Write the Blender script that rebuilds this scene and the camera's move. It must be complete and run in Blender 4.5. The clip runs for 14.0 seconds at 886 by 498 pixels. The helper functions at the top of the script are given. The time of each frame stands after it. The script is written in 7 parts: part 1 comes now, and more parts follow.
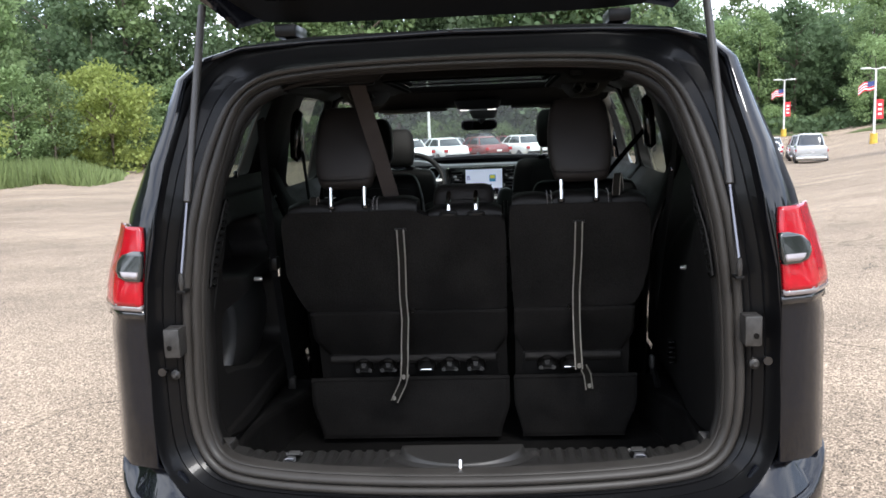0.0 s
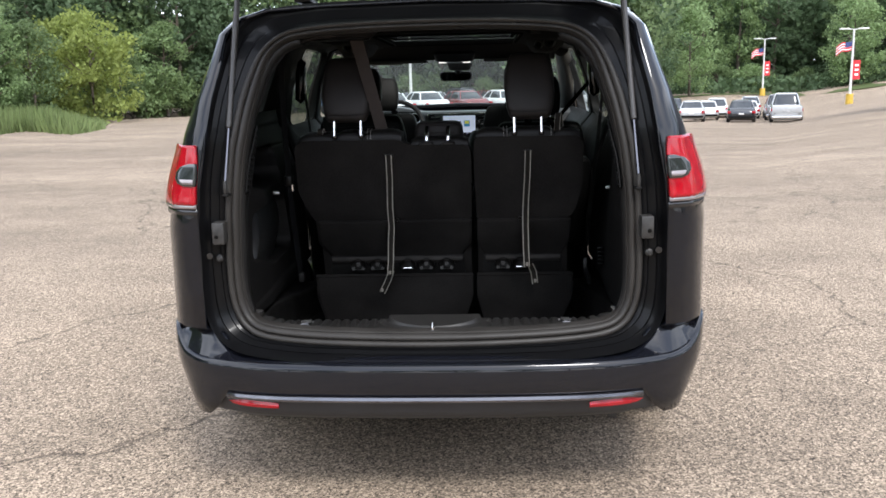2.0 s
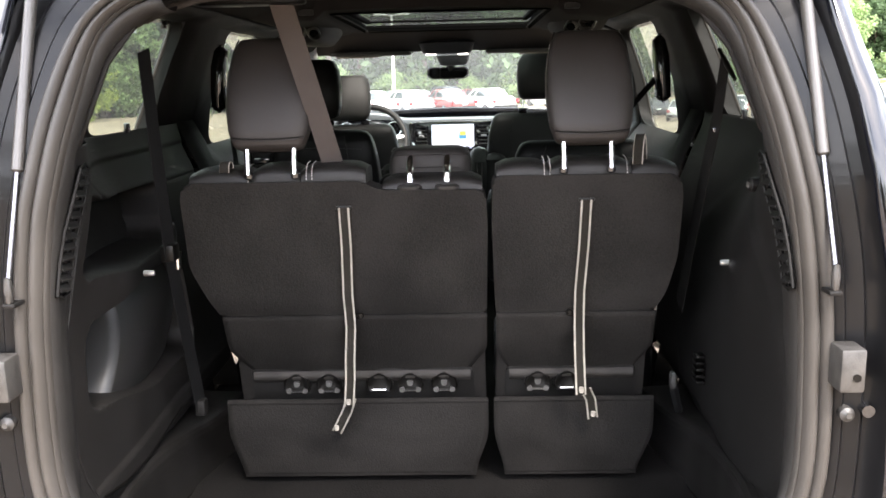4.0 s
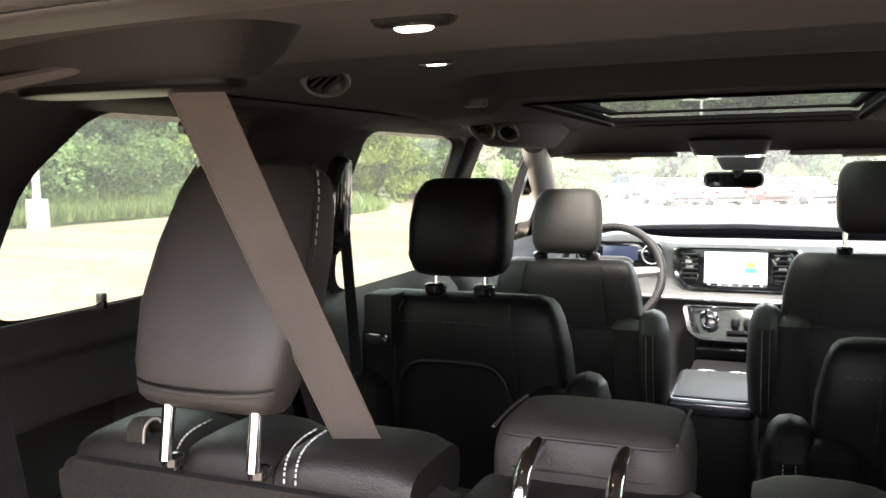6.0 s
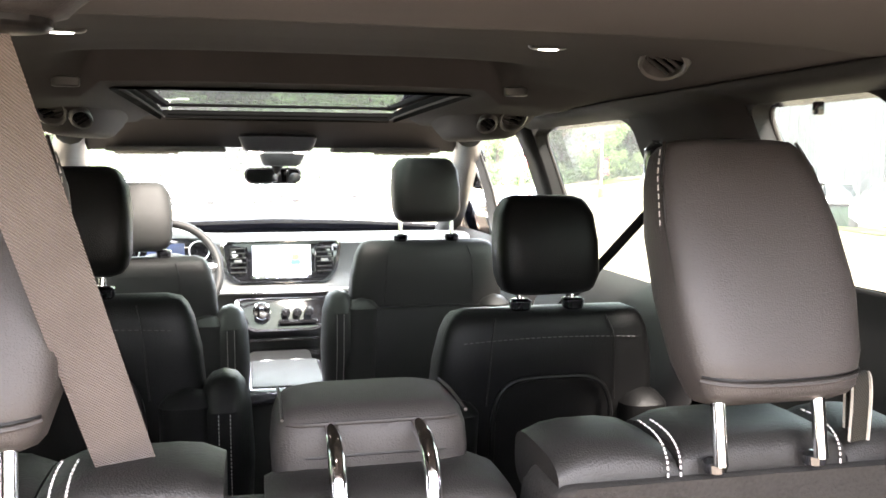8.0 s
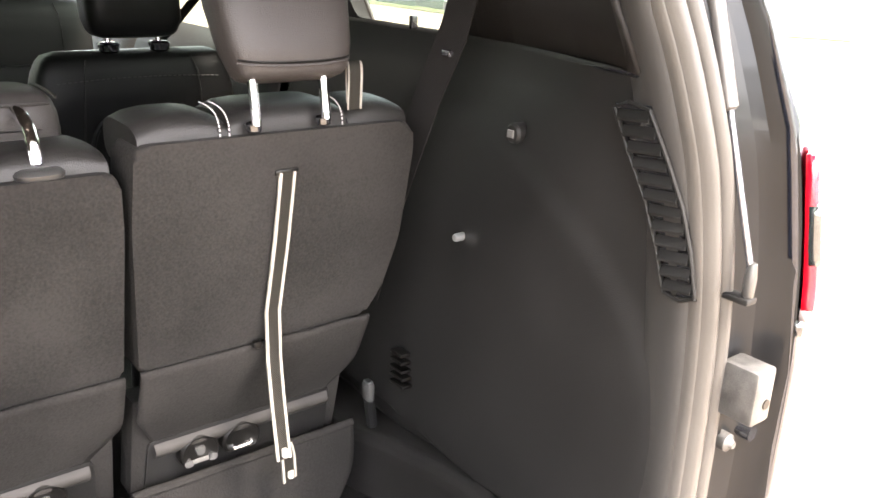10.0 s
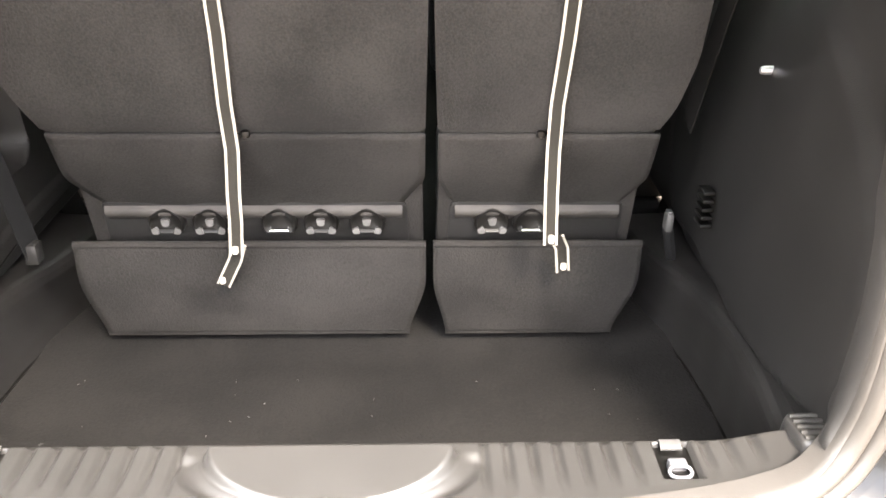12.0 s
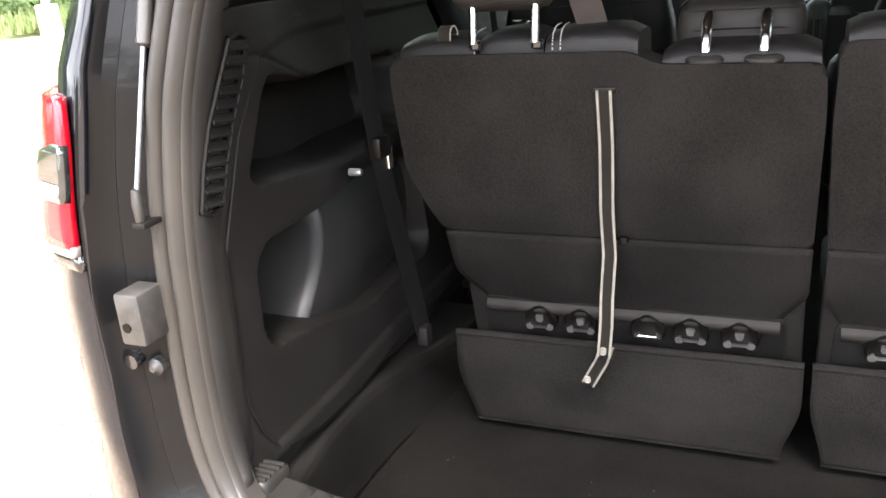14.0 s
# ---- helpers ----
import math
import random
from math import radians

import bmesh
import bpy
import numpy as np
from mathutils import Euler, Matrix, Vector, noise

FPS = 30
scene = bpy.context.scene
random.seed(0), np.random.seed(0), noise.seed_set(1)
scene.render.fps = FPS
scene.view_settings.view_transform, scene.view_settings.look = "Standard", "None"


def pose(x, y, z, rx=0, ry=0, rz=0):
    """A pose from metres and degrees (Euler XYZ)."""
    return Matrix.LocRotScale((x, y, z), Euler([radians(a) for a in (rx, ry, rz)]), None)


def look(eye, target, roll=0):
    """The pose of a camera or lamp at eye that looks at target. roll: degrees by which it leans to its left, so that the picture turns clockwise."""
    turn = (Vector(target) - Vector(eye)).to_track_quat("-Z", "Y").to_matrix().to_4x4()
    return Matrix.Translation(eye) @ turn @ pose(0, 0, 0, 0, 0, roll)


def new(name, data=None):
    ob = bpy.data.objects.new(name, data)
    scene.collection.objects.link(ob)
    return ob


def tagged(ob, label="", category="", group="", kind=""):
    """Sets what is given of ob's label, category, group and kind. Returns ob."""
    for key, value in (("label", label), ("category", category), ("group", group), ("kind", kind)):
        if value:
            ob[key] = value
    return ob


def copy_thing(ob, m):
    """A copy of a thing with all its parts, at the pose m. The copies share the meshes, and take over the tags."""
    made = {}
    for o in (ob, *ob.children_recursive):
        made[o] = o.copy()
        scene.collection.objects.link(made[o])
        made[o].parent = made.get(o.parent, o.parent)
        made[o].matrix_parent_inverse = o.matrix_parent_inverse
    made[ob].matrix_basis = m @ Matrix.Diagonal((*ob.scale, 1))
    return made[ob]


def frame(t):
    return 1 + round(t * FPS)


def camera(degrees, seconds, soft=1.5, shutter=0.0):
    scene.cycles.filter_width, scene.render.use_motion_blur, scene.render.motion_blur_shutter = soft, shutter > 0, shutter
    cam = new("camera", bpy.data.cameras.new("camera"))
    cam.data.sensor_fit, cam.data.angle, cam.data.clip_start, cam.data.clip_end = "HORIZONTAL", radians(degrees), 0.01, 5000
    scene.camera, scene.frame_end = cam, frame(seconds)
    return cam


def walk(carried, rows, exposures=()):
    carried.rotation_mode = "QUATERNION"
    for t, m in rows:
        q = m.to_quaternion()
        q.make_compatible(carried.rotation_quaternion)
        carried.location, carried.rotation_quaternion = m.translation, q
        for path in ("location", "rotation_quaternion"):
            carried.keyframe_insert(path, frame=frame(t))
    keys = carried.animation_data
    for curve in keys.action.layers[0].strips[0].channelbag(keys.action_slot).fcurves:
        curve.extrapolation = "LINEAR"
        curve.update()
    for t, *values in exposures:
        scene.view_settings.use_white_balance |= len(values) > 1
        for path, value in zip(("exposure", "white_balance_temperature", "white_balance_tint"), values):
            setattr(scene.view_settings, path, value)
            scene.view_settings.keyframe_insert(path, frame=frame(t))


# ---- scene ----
PATH = [
    (0, (0.129, -2.047, 1.516), (-0.017, -0.074, 1.222), -2.3),
    (0.5, (0.069, -2.41, 1.533), (-0.017, -0.429, 1.27), -1.8),
    (1, (0.164, -2.743, 1.5), (0.07, -0.766, 1.208), -1.4),
    (1.5, (0.172, -2.852, 1.497), (0.071, -0.889, 1.132), -1.4),
    (2, (0.186, -2.798, 1.494), (0.085, -0.841, 1.095), -1.4),
    (2.5, (0.121, -2.476, 1.486), (0.044, -0.522, 1.067), -1.3),
    (2.7, (0.097, -2.323, 1.488), (0.032, -0.369, 1.069), -1.5),
    (4.8, (0.087, -0.746, 1.485), (0.021, 1.214, 1.089), -1.3),
    (5, (0.064, -0.595, 1.49), (-0.014, 1.364, 1.093), -1.3),
    (5.5, (0.085, -0.333, 1.523), (-0.259, 1.612, 1.212), -1.6),
    (6, (0.175, -0.148, 1.571), (-0.569, 1.697, 1.373), -0.8),
    (6.5, (0.2, -0.07, 1.574), (-0.612, 1.75, 1.42), -1.4),
    (7, (0.06, -0.038, 1.547), (-0.403, 1.901, 1.404), -1.35),
    (7.5, (-0.104, -0.034, 1.554), (-0.051, 1.957, 1.376), -0.0),
    (8, (-0.115, -0.156, 1.553), (0.332, 1.783, 1.349), 0.2),
    (8.5, (-0.103, -0.26, 1.524), (0.679, 1.567, 1.3), -0.5),
    (9, (-0.176, -0.328, 1.533), (0.996, 1.261, 1.215), -1.1),
    (9.2, (-0.209, -0.357, 1.537), (1.071, 1.128, 1.142), -0.4),
    (11.3, (-0.074, -0.697, 1.429), (0.555, 0.974, 0.527), 3.2),
    (11.5, (-0.043, -0.728, 1.434), (0.452, 0.98, 0.519), 3.0),
    (12, (0.117, -0.767, 1.414), (0.176, 1.006, 0.491), 0.7),
    (12.5, (0.158, -0.779, 1.407), (-0.159, 0.972, 0.493), -2.4),
    (13, (0.146, -0.795, 1.41), (-0.428, 0.907, 0.532), -4.0),
    (13.5, (0.122, -0.823, 1.425), (-0.602, 0.861, 0.624), -4.4),
    (14, (0.09, -0.802, 1.43), (-0.661, 0.925, 0.758), -4.7),
]
cam = camera(55.3, 14.0, soft=1.6)
walk(cam, [(t, look(e, g, r)) for t, e, g, r in PATH],
     exposures=[(0.0, 1.60, 6120, 10), (1.0, 1.54, 6120, 10), (1.6, 1.38, 6120, 10), (2.7, 1.36, 6120, 10), (4.8, 4.80, 6900, 14), (5.5, 4.75, 6900, 14), (6.0, 4.42, 6900, 14), (6.8, 4.66, 6850, 14), (7.5, 4.98, 6550, 14), (8.0, 5.36, 6750, 14), (8.6, 5.22, 6900, 14), (9.2, 5.04, 7000, 14), (11.3, 5.25, 7100, 12), (13.0, 5.15, 7000, 12), (13.5, 4.05, 6850, 12), (14.0, 3.78, 6700, 12)])

# ---- world and light ----
SUN_EL, SUN_AZ = radians(52), radians(158)
world = bpy.data.worlds.new("sky")
scene.world = world
world.use_nodes = True
wt = world.node_tree
wt.nodes.clear()
w_out = wt.nodes.new("ShaderNodeOutputWorld")
w_bg = wt.nodes.new("ShaderNodeBackground")
w_sky = wt.nodes.new("ShaderNodeTexSky")
w_sky.sky_type = "NISHITA"
w_sky.sun_disc = False
w_sky.sun_elevation, w_sky.sun_rotation = SUN_EL, SUN_AZ
w_sky.dust_density = 2.0
w_co = wt.nodes.new("ShaderNodeTexCoord")
w_map = wt.nodes.new("ShaderNodeMapping")
w_map.inputs["Scale"].default_value = (1.0, 1.0, 2.6)
w_noise = wt.nodes.new("ShaderNodeTexNoise")
w_noise.inputs["Scale"].default_value = 2.2
w_noise.inputs["Detail"].default_value = 7.0
w_noise.inputs["Roughness"].default_value = 0.58
w_ramp = wt.nodes.new("ShaderNodeValToRGB")
w_ramp.color_ramp.elements[0].position, w_ramp.color_ramp.elements[1].position = 0.40, 0.60
w_ramp.color_ramp.elements[0].color = (0.25, 0.25, 0.25, 1)
w_mix = wt.nodes.new("ShaderNodeMix")
w_mix.data_type = "RGBA"
w_mix.inputs["B"].default_value = (9.5, 9.7, 10.2, 1)
wt.links.new(w_co.outputs["Generated"], w_map.inputs["Vector"])
wt.links.new(w_map.outputs["Vector"], w_noise.inputs["Vector"])
wt.links.new(w_noise.outputs["Fac"], w_ramp.inputs["Fac"])
wt.links.new(w_ramp.outputs["Color"], w_mix.inputs["Factor"])
wt.links.new(w_sky.outputs["Color"], w_mix.inputs["A"])
wt.links.new(w_mix.outputs["Result"], w_bg.inputs["Color"])
w_bg.inputs["Strength"].default_value = 0.13
wt.links.new(w_bg.outputs["Background"], w_out.inputs["Surface"])

sun_data = bpy.data.lights.new("sun", "SUN")
sun_data.energy, sun_data.angle, sun_data.color = 1.3, radians(14), (1.0, 0.95, 0.88)
sun = new("sun", sun_data)
sun.matrix_world = look((0, 0, 30), Vector((0, 0, 30)) - Vector((
    math.sin(SUN_AZ) * math.cos(SUN_EL), math.cos(SUN_AZ) * math.cos(SUN_EL), math.sin(SUN_EL))))

# ---- materials ----
def material(name, color, rough=0.5, metal=0.0, vary=0.15, scale=6.0, grain=0.0, grain_scale=400.0,
             bump=0.0, coat=0.0, spec=0.5, rough_vary=0.08, alpha_shadow=True):
    """A surface with two scales of variation: broad wear and fine grain, with a fine relief."""
    m = bpy.data.materials.new(name)
    m.use_nodes = True
    t = m.node_tree
    b = t.nodes["Principled BSDF"]
    co = t.nodes.new("ShaderNodeTexCoord")
    big = t.nodes.new("ShaderNodeTexNoise")
    big.inputs["Scale"].default_value, big.inputs["Detail"].default_value = scale, 5.0
    fine = t.nodes.new("ShaderNodeTexNoise")
    fine.inputs["Scale"].default_value, fine.inputs["Detail"].default_value = grain_scale, 2.0
    t.links.new(co.outputs["Object"], big.inputs["Vector"])
    t.links.new(co.outputs["Object"], fine.inputs["Vector"])
    add = t.nodes.new("ShaderNodeMath")
    add.operation = "MULTIPLY_ADD"
    t.links.new(fine.outputs["Fac"], add.inputs[0])
    add.inputs[1].default_value = grain
    mid = t.nodes.new("ShaderNodeMath")
    mid.operation, mid.inputs[1].default_value = "SUBTRACT", 0.5 * grain
    t.links.new(big.outputs["Fac"], mid.inputs[0])
    t.links.new(mid.outputs[0], add.inputs[2])
    ramp = t.nodes.new("ShaderNodeMapRange")
    ramp.inputs["From Min"].default_value, ramp.inputs["From Max"].default_value = 0.3, 0.7
    ramp.inputs["To Min"].default_value, ramp.inputs["To Max"].default_value = 1 - vary, 1 + vary
    t.links.new(add.outputs[0], ramp.inputs["Value"])
    mul = t.nodes.new("ShaderNodeMix")
    mul.data_type, mul.blend_type = "RGBA", "MULTIPLY"
    mul.inputs["Factor"].default_value = 1.0
    mul.inputs["A"].default_value = (*color, 1)
    t.links.new(ramp.outputs["Result"], mul.inputs["B"])
    t.links.new(mul.outputs["Result"], b.inputs["Base Color"])
    rr = t.nodes.new("ShaderNodeMapRange")
    rr.inputs["To Min"].default_value, rr.inputs["To Max"].default_value = max(0.0, rough - rough_vary), min(1.0, rough + rough_vary)
    t.links.new(big.outputs["Fac"], rr.inputs["Value"])
    t.links.new(rr.outputs["Result"], b.inputs["Roughness"])
    b.inputs["Metallic"].default_value = metal
    b.inputs["Coat Weight"].default_value = coat
    b.inputs["Coat Roughness"].default_value = 0.03
    b.inputs["Specular IOR Level"].default_value = spec
    if bump:
        bp = t.nodes.new("ShaderNodeBump")
        bp.inputs["Strength"].default_value, bp.inputs["Distance"].default_value = bump, 0.002
        t.links.new(fine.outputs["Fac"], bp.inputs["Height"])
        t.links.new(bp.outputs["Normal"], b.inputs["Normal"])
    return m


def glass(name, tint, gloss=0.06, haze=0.0):
    """A thin pane: what lies behind shows through its tint, with a mirror film that grows at grazing angles."""
    m = bpy.data.materials.new(name)
    m.use_nodes = True
    t = m.node_tree
    t.nodes.clear()
    out = t.nodes.new("ShaderNodeOutputMaterial")
    see = t.nodes.new("ShaderNodeBsdfTransparent")
    see.inputs["Color"].default_value = (*tint, 1)
    shine = t.nodes.new("ShaderNodeBsdfGlossy")
    shine.inputs["Roughness"].default_value = 0.01
    mix = t.nodes.new("ShaderNodeMixShader")
    lw = t.nodes.new("ShaderNodeLayerWeight")
    lw.inputs["Blend"].default_value = 0.5
    pw = t.nodes.new("ShaderNodeMath")
    pw.operation, pw.inputs[1].default_value = "POWER", 5.0
    t.links.new(lw.outputs["Facing"], pw.inputs[0])
    ad = t.nodes.new("ShaderNodeMath")
    ad.operation, ad.inputs[1].default_value, ad.inputs[2].default_value = "MULTIPLY_ADD", 0.7, gloss
    t.links.new(pw.outputs[0], ad.inputs[0])
    t.links.new(ad.outputs[0], mix.inputs["Fac"])
    t.links.new(see.outputs["BSDF"], mix.inputs[1])
    t.links.new(shine.outputs["BSDF"], mix.inputs[2])
    # pale translucent film stands in for veiling glare and haze on the pane
    if haze:
        film = t.nodes.new("ShaderNodeBsdfTranslucent")
        film.inputs["Color"].default_value = (0.9, 0.9, 0.88, 1)
        veil = t.nodes.new("ShaderNodeMixShader")
        veil.inputs["Fac"].default_value = haze
        t.links.new(mix.outputs["Shader"], veil.inputs[1])
        t.links.new(film.outputs["BSDF"], veil.inputs[2])
        mix = veil
    t.links.new(mix.outputs["Shader"], out.inputs["Surface"])
    return m


def glow(name, color, power):
    m = bpy.data.materials.new(name)
    m.use_nodes = True
    b = m.node_tree.nodes["Principled BSDF"]
    b.inputs["Base Color"].default_value = (*color, 1)
    b.inputs["Emission Color"].default_value = (*color, 1)
    b.inputs["Emission Strength"].default_value = power
    b.inputs["Roughness"].default_value = 0.3
    return m


def webbing(name, color, pitch=900.0):
    """Woven belt: fine diagonal ribs."""
    m = material(name, color, 0.75, vary=0.1, scale=20, grain=0.3, grain_scale=900, spec=0.12)
    t = m.node_tree
    b = t.nodes["Principled BSDF"]
    co = t.nodes.new("ShaderNodeTexCoord")
    mp = t.nodes.new("ShaderNodeMapping")
    mp.inputs["Rotation"].default_value = (0.5, 0.4, 0.6)
    wv = t.nodes.new("ShaderNodeTexWave")
    wv.inputs["Scale"].default_value = pitch / 6.283
    wv.inputs["Distortion"].default_value = 1.5
    bp = t.nodes.new("ShaderNodeBump")
    bp.inputs["Strength"].default_value, bp.inputs["Distance"].default_value = 0.7, 0.001
    t.links.new(co.outputs["Object"], mp.inputs["Vector"])
    t.links.new(mp.outputs["Vector"], wv.inputs["Vector"])
    t.links.new(wv.outputs["Fac"], bp.inputs["Height"])
    rib = t.nodes.new("ShaderNodeMapRange")
    rib.inputs["To Min"].default_value, rib.inputs["To Max"].default_value = 0.74, 1.12
    t.links.new(wv.outputs["Fac"], rib.inputs["Value"])
    dye = t.nodes.new("ShaderNodeMix")
    dye.data_type, dye.blend_type = "RGBA", "MULTIPLY"
    dye.inputs["Factor"].default_value = 1.0
    t.links.new(b.inputs["Base Color"].links[0].from_socket, dye.inputs["A"])
    t.links.new(rib.outputs["Result"], dye.inputs["B"])
    t.links.new(dye.outputs["Result"], b.inputs["Base Color"])
    t.links.new(bp.outputs["Normal"], b.inputs["Normal"])
    return m


PAINT = material("black_paint", (0.005, 0.0055, 0.008), 0.2, vary=0.1, coat=0.85, spec=0.05, rough_vary=0.04, grain=0.2, grain_scale=3000)
JAMB = material("jamb_paint", (0.0040, 0.0040, 0.0044), 0.34, vary=0.15, coat=0.10, spec=0.12)
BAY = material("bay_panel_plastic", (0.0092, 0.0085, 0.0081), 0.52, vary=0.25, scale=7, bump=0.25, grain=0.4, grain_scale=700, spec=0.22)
CUP = material("anchor_black_plastic", (0.0026, 0.0024, 0.0022), 0.35, vary=0.1, spec=0.14)
GALVANISED = material("galvanised_block", (0.024, 0.0225, 0.021), 0.5, vary=0.45, scale=60, bump=0.2, grain=0.5, grain_scale=400)
STRUT_PAINT = material("strut_paint", (0.040, 0.037, 0.035), 0.35, vary=0.1)
DARK_CHROME = material("dark_chrome", (0.16, 0.16, 0.18), 0.22, metal=0.9, vary=0.08)
CHARCOAL = material("lower_cladding", (0.014, 0.0145, 0.017), 0.45, vary=0.15, bump=0.1, grain_scale=1500)
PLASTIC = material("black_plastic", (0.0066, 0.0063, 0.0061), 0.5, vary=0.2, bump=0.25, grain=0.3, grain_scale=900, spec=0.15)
MOULDED = material("moulded_black_plastic", (0.0125, 0.012, 0.0116), 0.44, vary=0.2, bump=0.12, grain=0.3, grain_scale=700, spec=0.45)
PLASTIC_GREY = material("grey_plastic", (0.022, 0.021, 0.020), 0.42, vary=0.2, bump=0.2, grain=0.3, grain_scale=900)
BRACKET = material("bracket_metal", (0.012, 0.012, 0.013), 0.45, metal=0.0, vary=0.25, bump=0.1)
RUBBER = material("seal_rubber", (0.0275, 0.0250, 0.0226), 0.45, vary=0.2, bump=0.1, grain_scale=300, spec=0.25)
LEATHER = material("black_leather", (0.0073, 0.0067, 0.0063), 0.44, vary=0.2, scale=9, bump=0.35, grain=0.4, grain_scale=520, spec=0.17)
LEATHER_WARM = material("brown_black_leather", (0.0178, 0.0156, 0.0148), 0.52, vary=0.13, scale=6, bump=0.3, grain=0.35, grain_scale=620, spec=0.17, rough_vary=0.06)
LEATHER_SEWN = material("sewn_black_leather", (0.0145, 0.0129, 0.0122), 0.5, vary=0.15, scale=7, bump=0.3, grain=0.35, grain_scale=560, spec=0.12)
LEATHER_PALE = material("pale_grey_leather", (0.025, 0.0243, 0.0236), 0.62, vary=0.15, scale=9, bump=0.3, grain=0.3, grain_scale=520, spec=0.2)
LEDGE = material("glossy_ledge_plastic", (0.0070, 0.0066, 0.0063), 0.36, vary=0.25, bump=0.12, grain=0.3, grain_scale=700, spec=0.42)
LEATHER_GREY = material("grey_leather", (0.0078, 0.0074, 0.0072), 0.5, vary=0.15, scale=9, bump=0.3, grain=0.3, grain_scale=520, spec=0.25)
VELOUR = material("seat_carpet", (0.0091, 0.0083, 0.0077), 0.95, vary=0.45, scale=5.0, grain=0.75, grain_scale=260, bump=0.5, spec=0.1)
CARPET = material("floor_carpet", (0.0034, 0.0031, 0.0029), 0.97, vary=0.45, scale=6, grain=1.3, grain_scale=190, bump=0.8, spec=0.1)
HEADLINER = material("headliner_cloth", (0.0345, 0.0316, 0.0312), 0.95, vary=0.08, scale=5, grain=0.5, grain_scale=700, bump=0.3, spec=0.1)
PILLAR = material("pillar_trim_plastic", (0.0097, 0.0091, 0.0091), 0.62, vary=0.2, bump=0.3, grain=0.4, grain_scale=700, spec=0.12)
# side panel plastic again, lightened in colour for light from the rear opening
TAIL_LIT = material("tail_trim_lit_plastic", (0.0140, 0.0132, 0.0125), 0.5, vary=0.15, scale=5, bump=0.2, grain=0.3, grain_scale=900, spec=0.2)
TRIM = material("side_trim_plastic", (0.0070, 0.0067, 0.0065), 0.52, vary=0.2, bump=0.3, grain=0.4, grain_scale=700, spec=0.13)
LEATHER_BLACK = material("deep_black_leather", (0.0042, 0.0041, 0.0041), 0.38, vary=0.2, scale=9, bump=0.35, grain=0.4, grain_scale=520, spec=0.09)
SILL = material("sill_plastic", (0.0158, 0.0149, 0.0140), 0.38, vary=0.15, scale=5, bump=0.15, grain=0.3, grain_scale=900, spec=0.32)
STRIP = material("pale_anchor_plastic", (0.018, 0.0165, 0.0153), 0.6, vary=0.25, scale=14, spec=0.1)
SATIN_DARK = material("dark_satin_metal", (0.20, 0.20, 0.21), 0.34, metal=0.8, vary=0.2, scale=30)
MATT_BLACK = material("matt_black_frame", (0.0018, 0.0018, 0.0018), 0.9, vary=0.2, spec=0.02)
VENT_RING = material("vent_ring_plastic", (0.050, 0.047, 0.045), 0.42, vary=0.1)
ANCHOR_MARK = material("anchor_mark", (0.030, 0.029, 0.028), 0.5, vary=0.3, scale=60)
MARK = material("pale_mark", (0.065, 0.062, 0.06), 0.45, vary=0.1)
PLATE = material("dull_plate", (0.075, 0.073, 0.071), 0.4, metal=0.6, vary=0.15)
STITCH = material("pale_thread", (0.25, 0.24, 0.23), 0.7, vary=0.2, scale=200)
WHITE_EDGE = material("white_webbing", (0.17, 0.157, 0.135), 0.8, vary=0.15, scale=40, bump=0.4, grain_scale=1200)
STRAP = webbing("grey_strap", (0.0115, 0.0102, 0.0082))
BELT = webbing("belt_webbing", (0.046, 0.0385, 0.0355), 1100)
BELT_SIDE = webbing("side_belt_webbing", (0.0058, 0.0052, 0.0050), 1100)
BELT_DARK = webbing("dark_belt_webbing", (0.0028, 0.0028, 0.0030), 1100)
CHROME = material("chrome", (0.82, 0.82, 0.83), 0.10, metal=1.0, vary=0.04)
SATIN = material("satin_silver", (0.50, 0.50, 0.50), 0.3, metal=0.9, vary=0.08)
DASH = material("dashboard_vinyl", (0.046, 0.046, 0.045), 0.5, vary=0.12, bump=0.3, grain_scale=600)
PIANO = material("gloss_black", (0.008, 0.008, 0.009), 0.08, vary=0.05, coat=0.6)
RED_LENS = material("red_lens", (0.31, 0.003, 0.010), 0.12, vary=0.2, scale=25, coat=0.5, spec=0.3)
CLEAR_LENS = material("clear_lens", (0.22, 0.19, 0.19), 0.15, metal=0.3, vary=0.2, scale=30, coat=1.0)
SMOKE_LENS = material("smoked_lens", (0.014, 0.016, 0.016), 0.1, vary=0.3, scale=40, coat=1.0)
TYRE = material("tyre_rubber", (0.02, 0.02, 0.02), 0.85, vary=0.25, bump=0.5, grain_scale=120)
ALLOY = material("dark_alloy", (0.10, 0.10, 0.11), 0.3, metal=0.8, vary=0.1)
# each pane's film amount sets how much glare haze whitens the view
GLASS = glass("clear_glass", (0.86, 0.92, 0.88), haze=0.01)
GLASS_FRONT = glass("windshield_glass", (0.74, 0.81, 0.77), haze=0.026)
GLASS_TINT = glass("privacy_glass", (0.240, 0.278, 0.234), haze=0.014)
GLASS_ROOF = glass("roof_glass", (0.10, 0.122, 0.10), haze=0.006)
MIRROR = material("mirror_silver", (0.9, 0.9, 0.9), 0.01, metal=1.0, vary=0.0, rough_vary=0.0)
LAMP_ON = glow("lamp_lens", (1.0, 0.93, 0.85), 0.6)
SCREEN_ON = glow("screen_white", (0.80, 0.84, 1.0), 0.06)
ICON_YELLOW = glow("icon_yellow", (0.75, 0.7, 0.08), 0.05)
ICON_BLUE = glow("icon_blue", (0.06, 0.25, 0.45), 0.04)
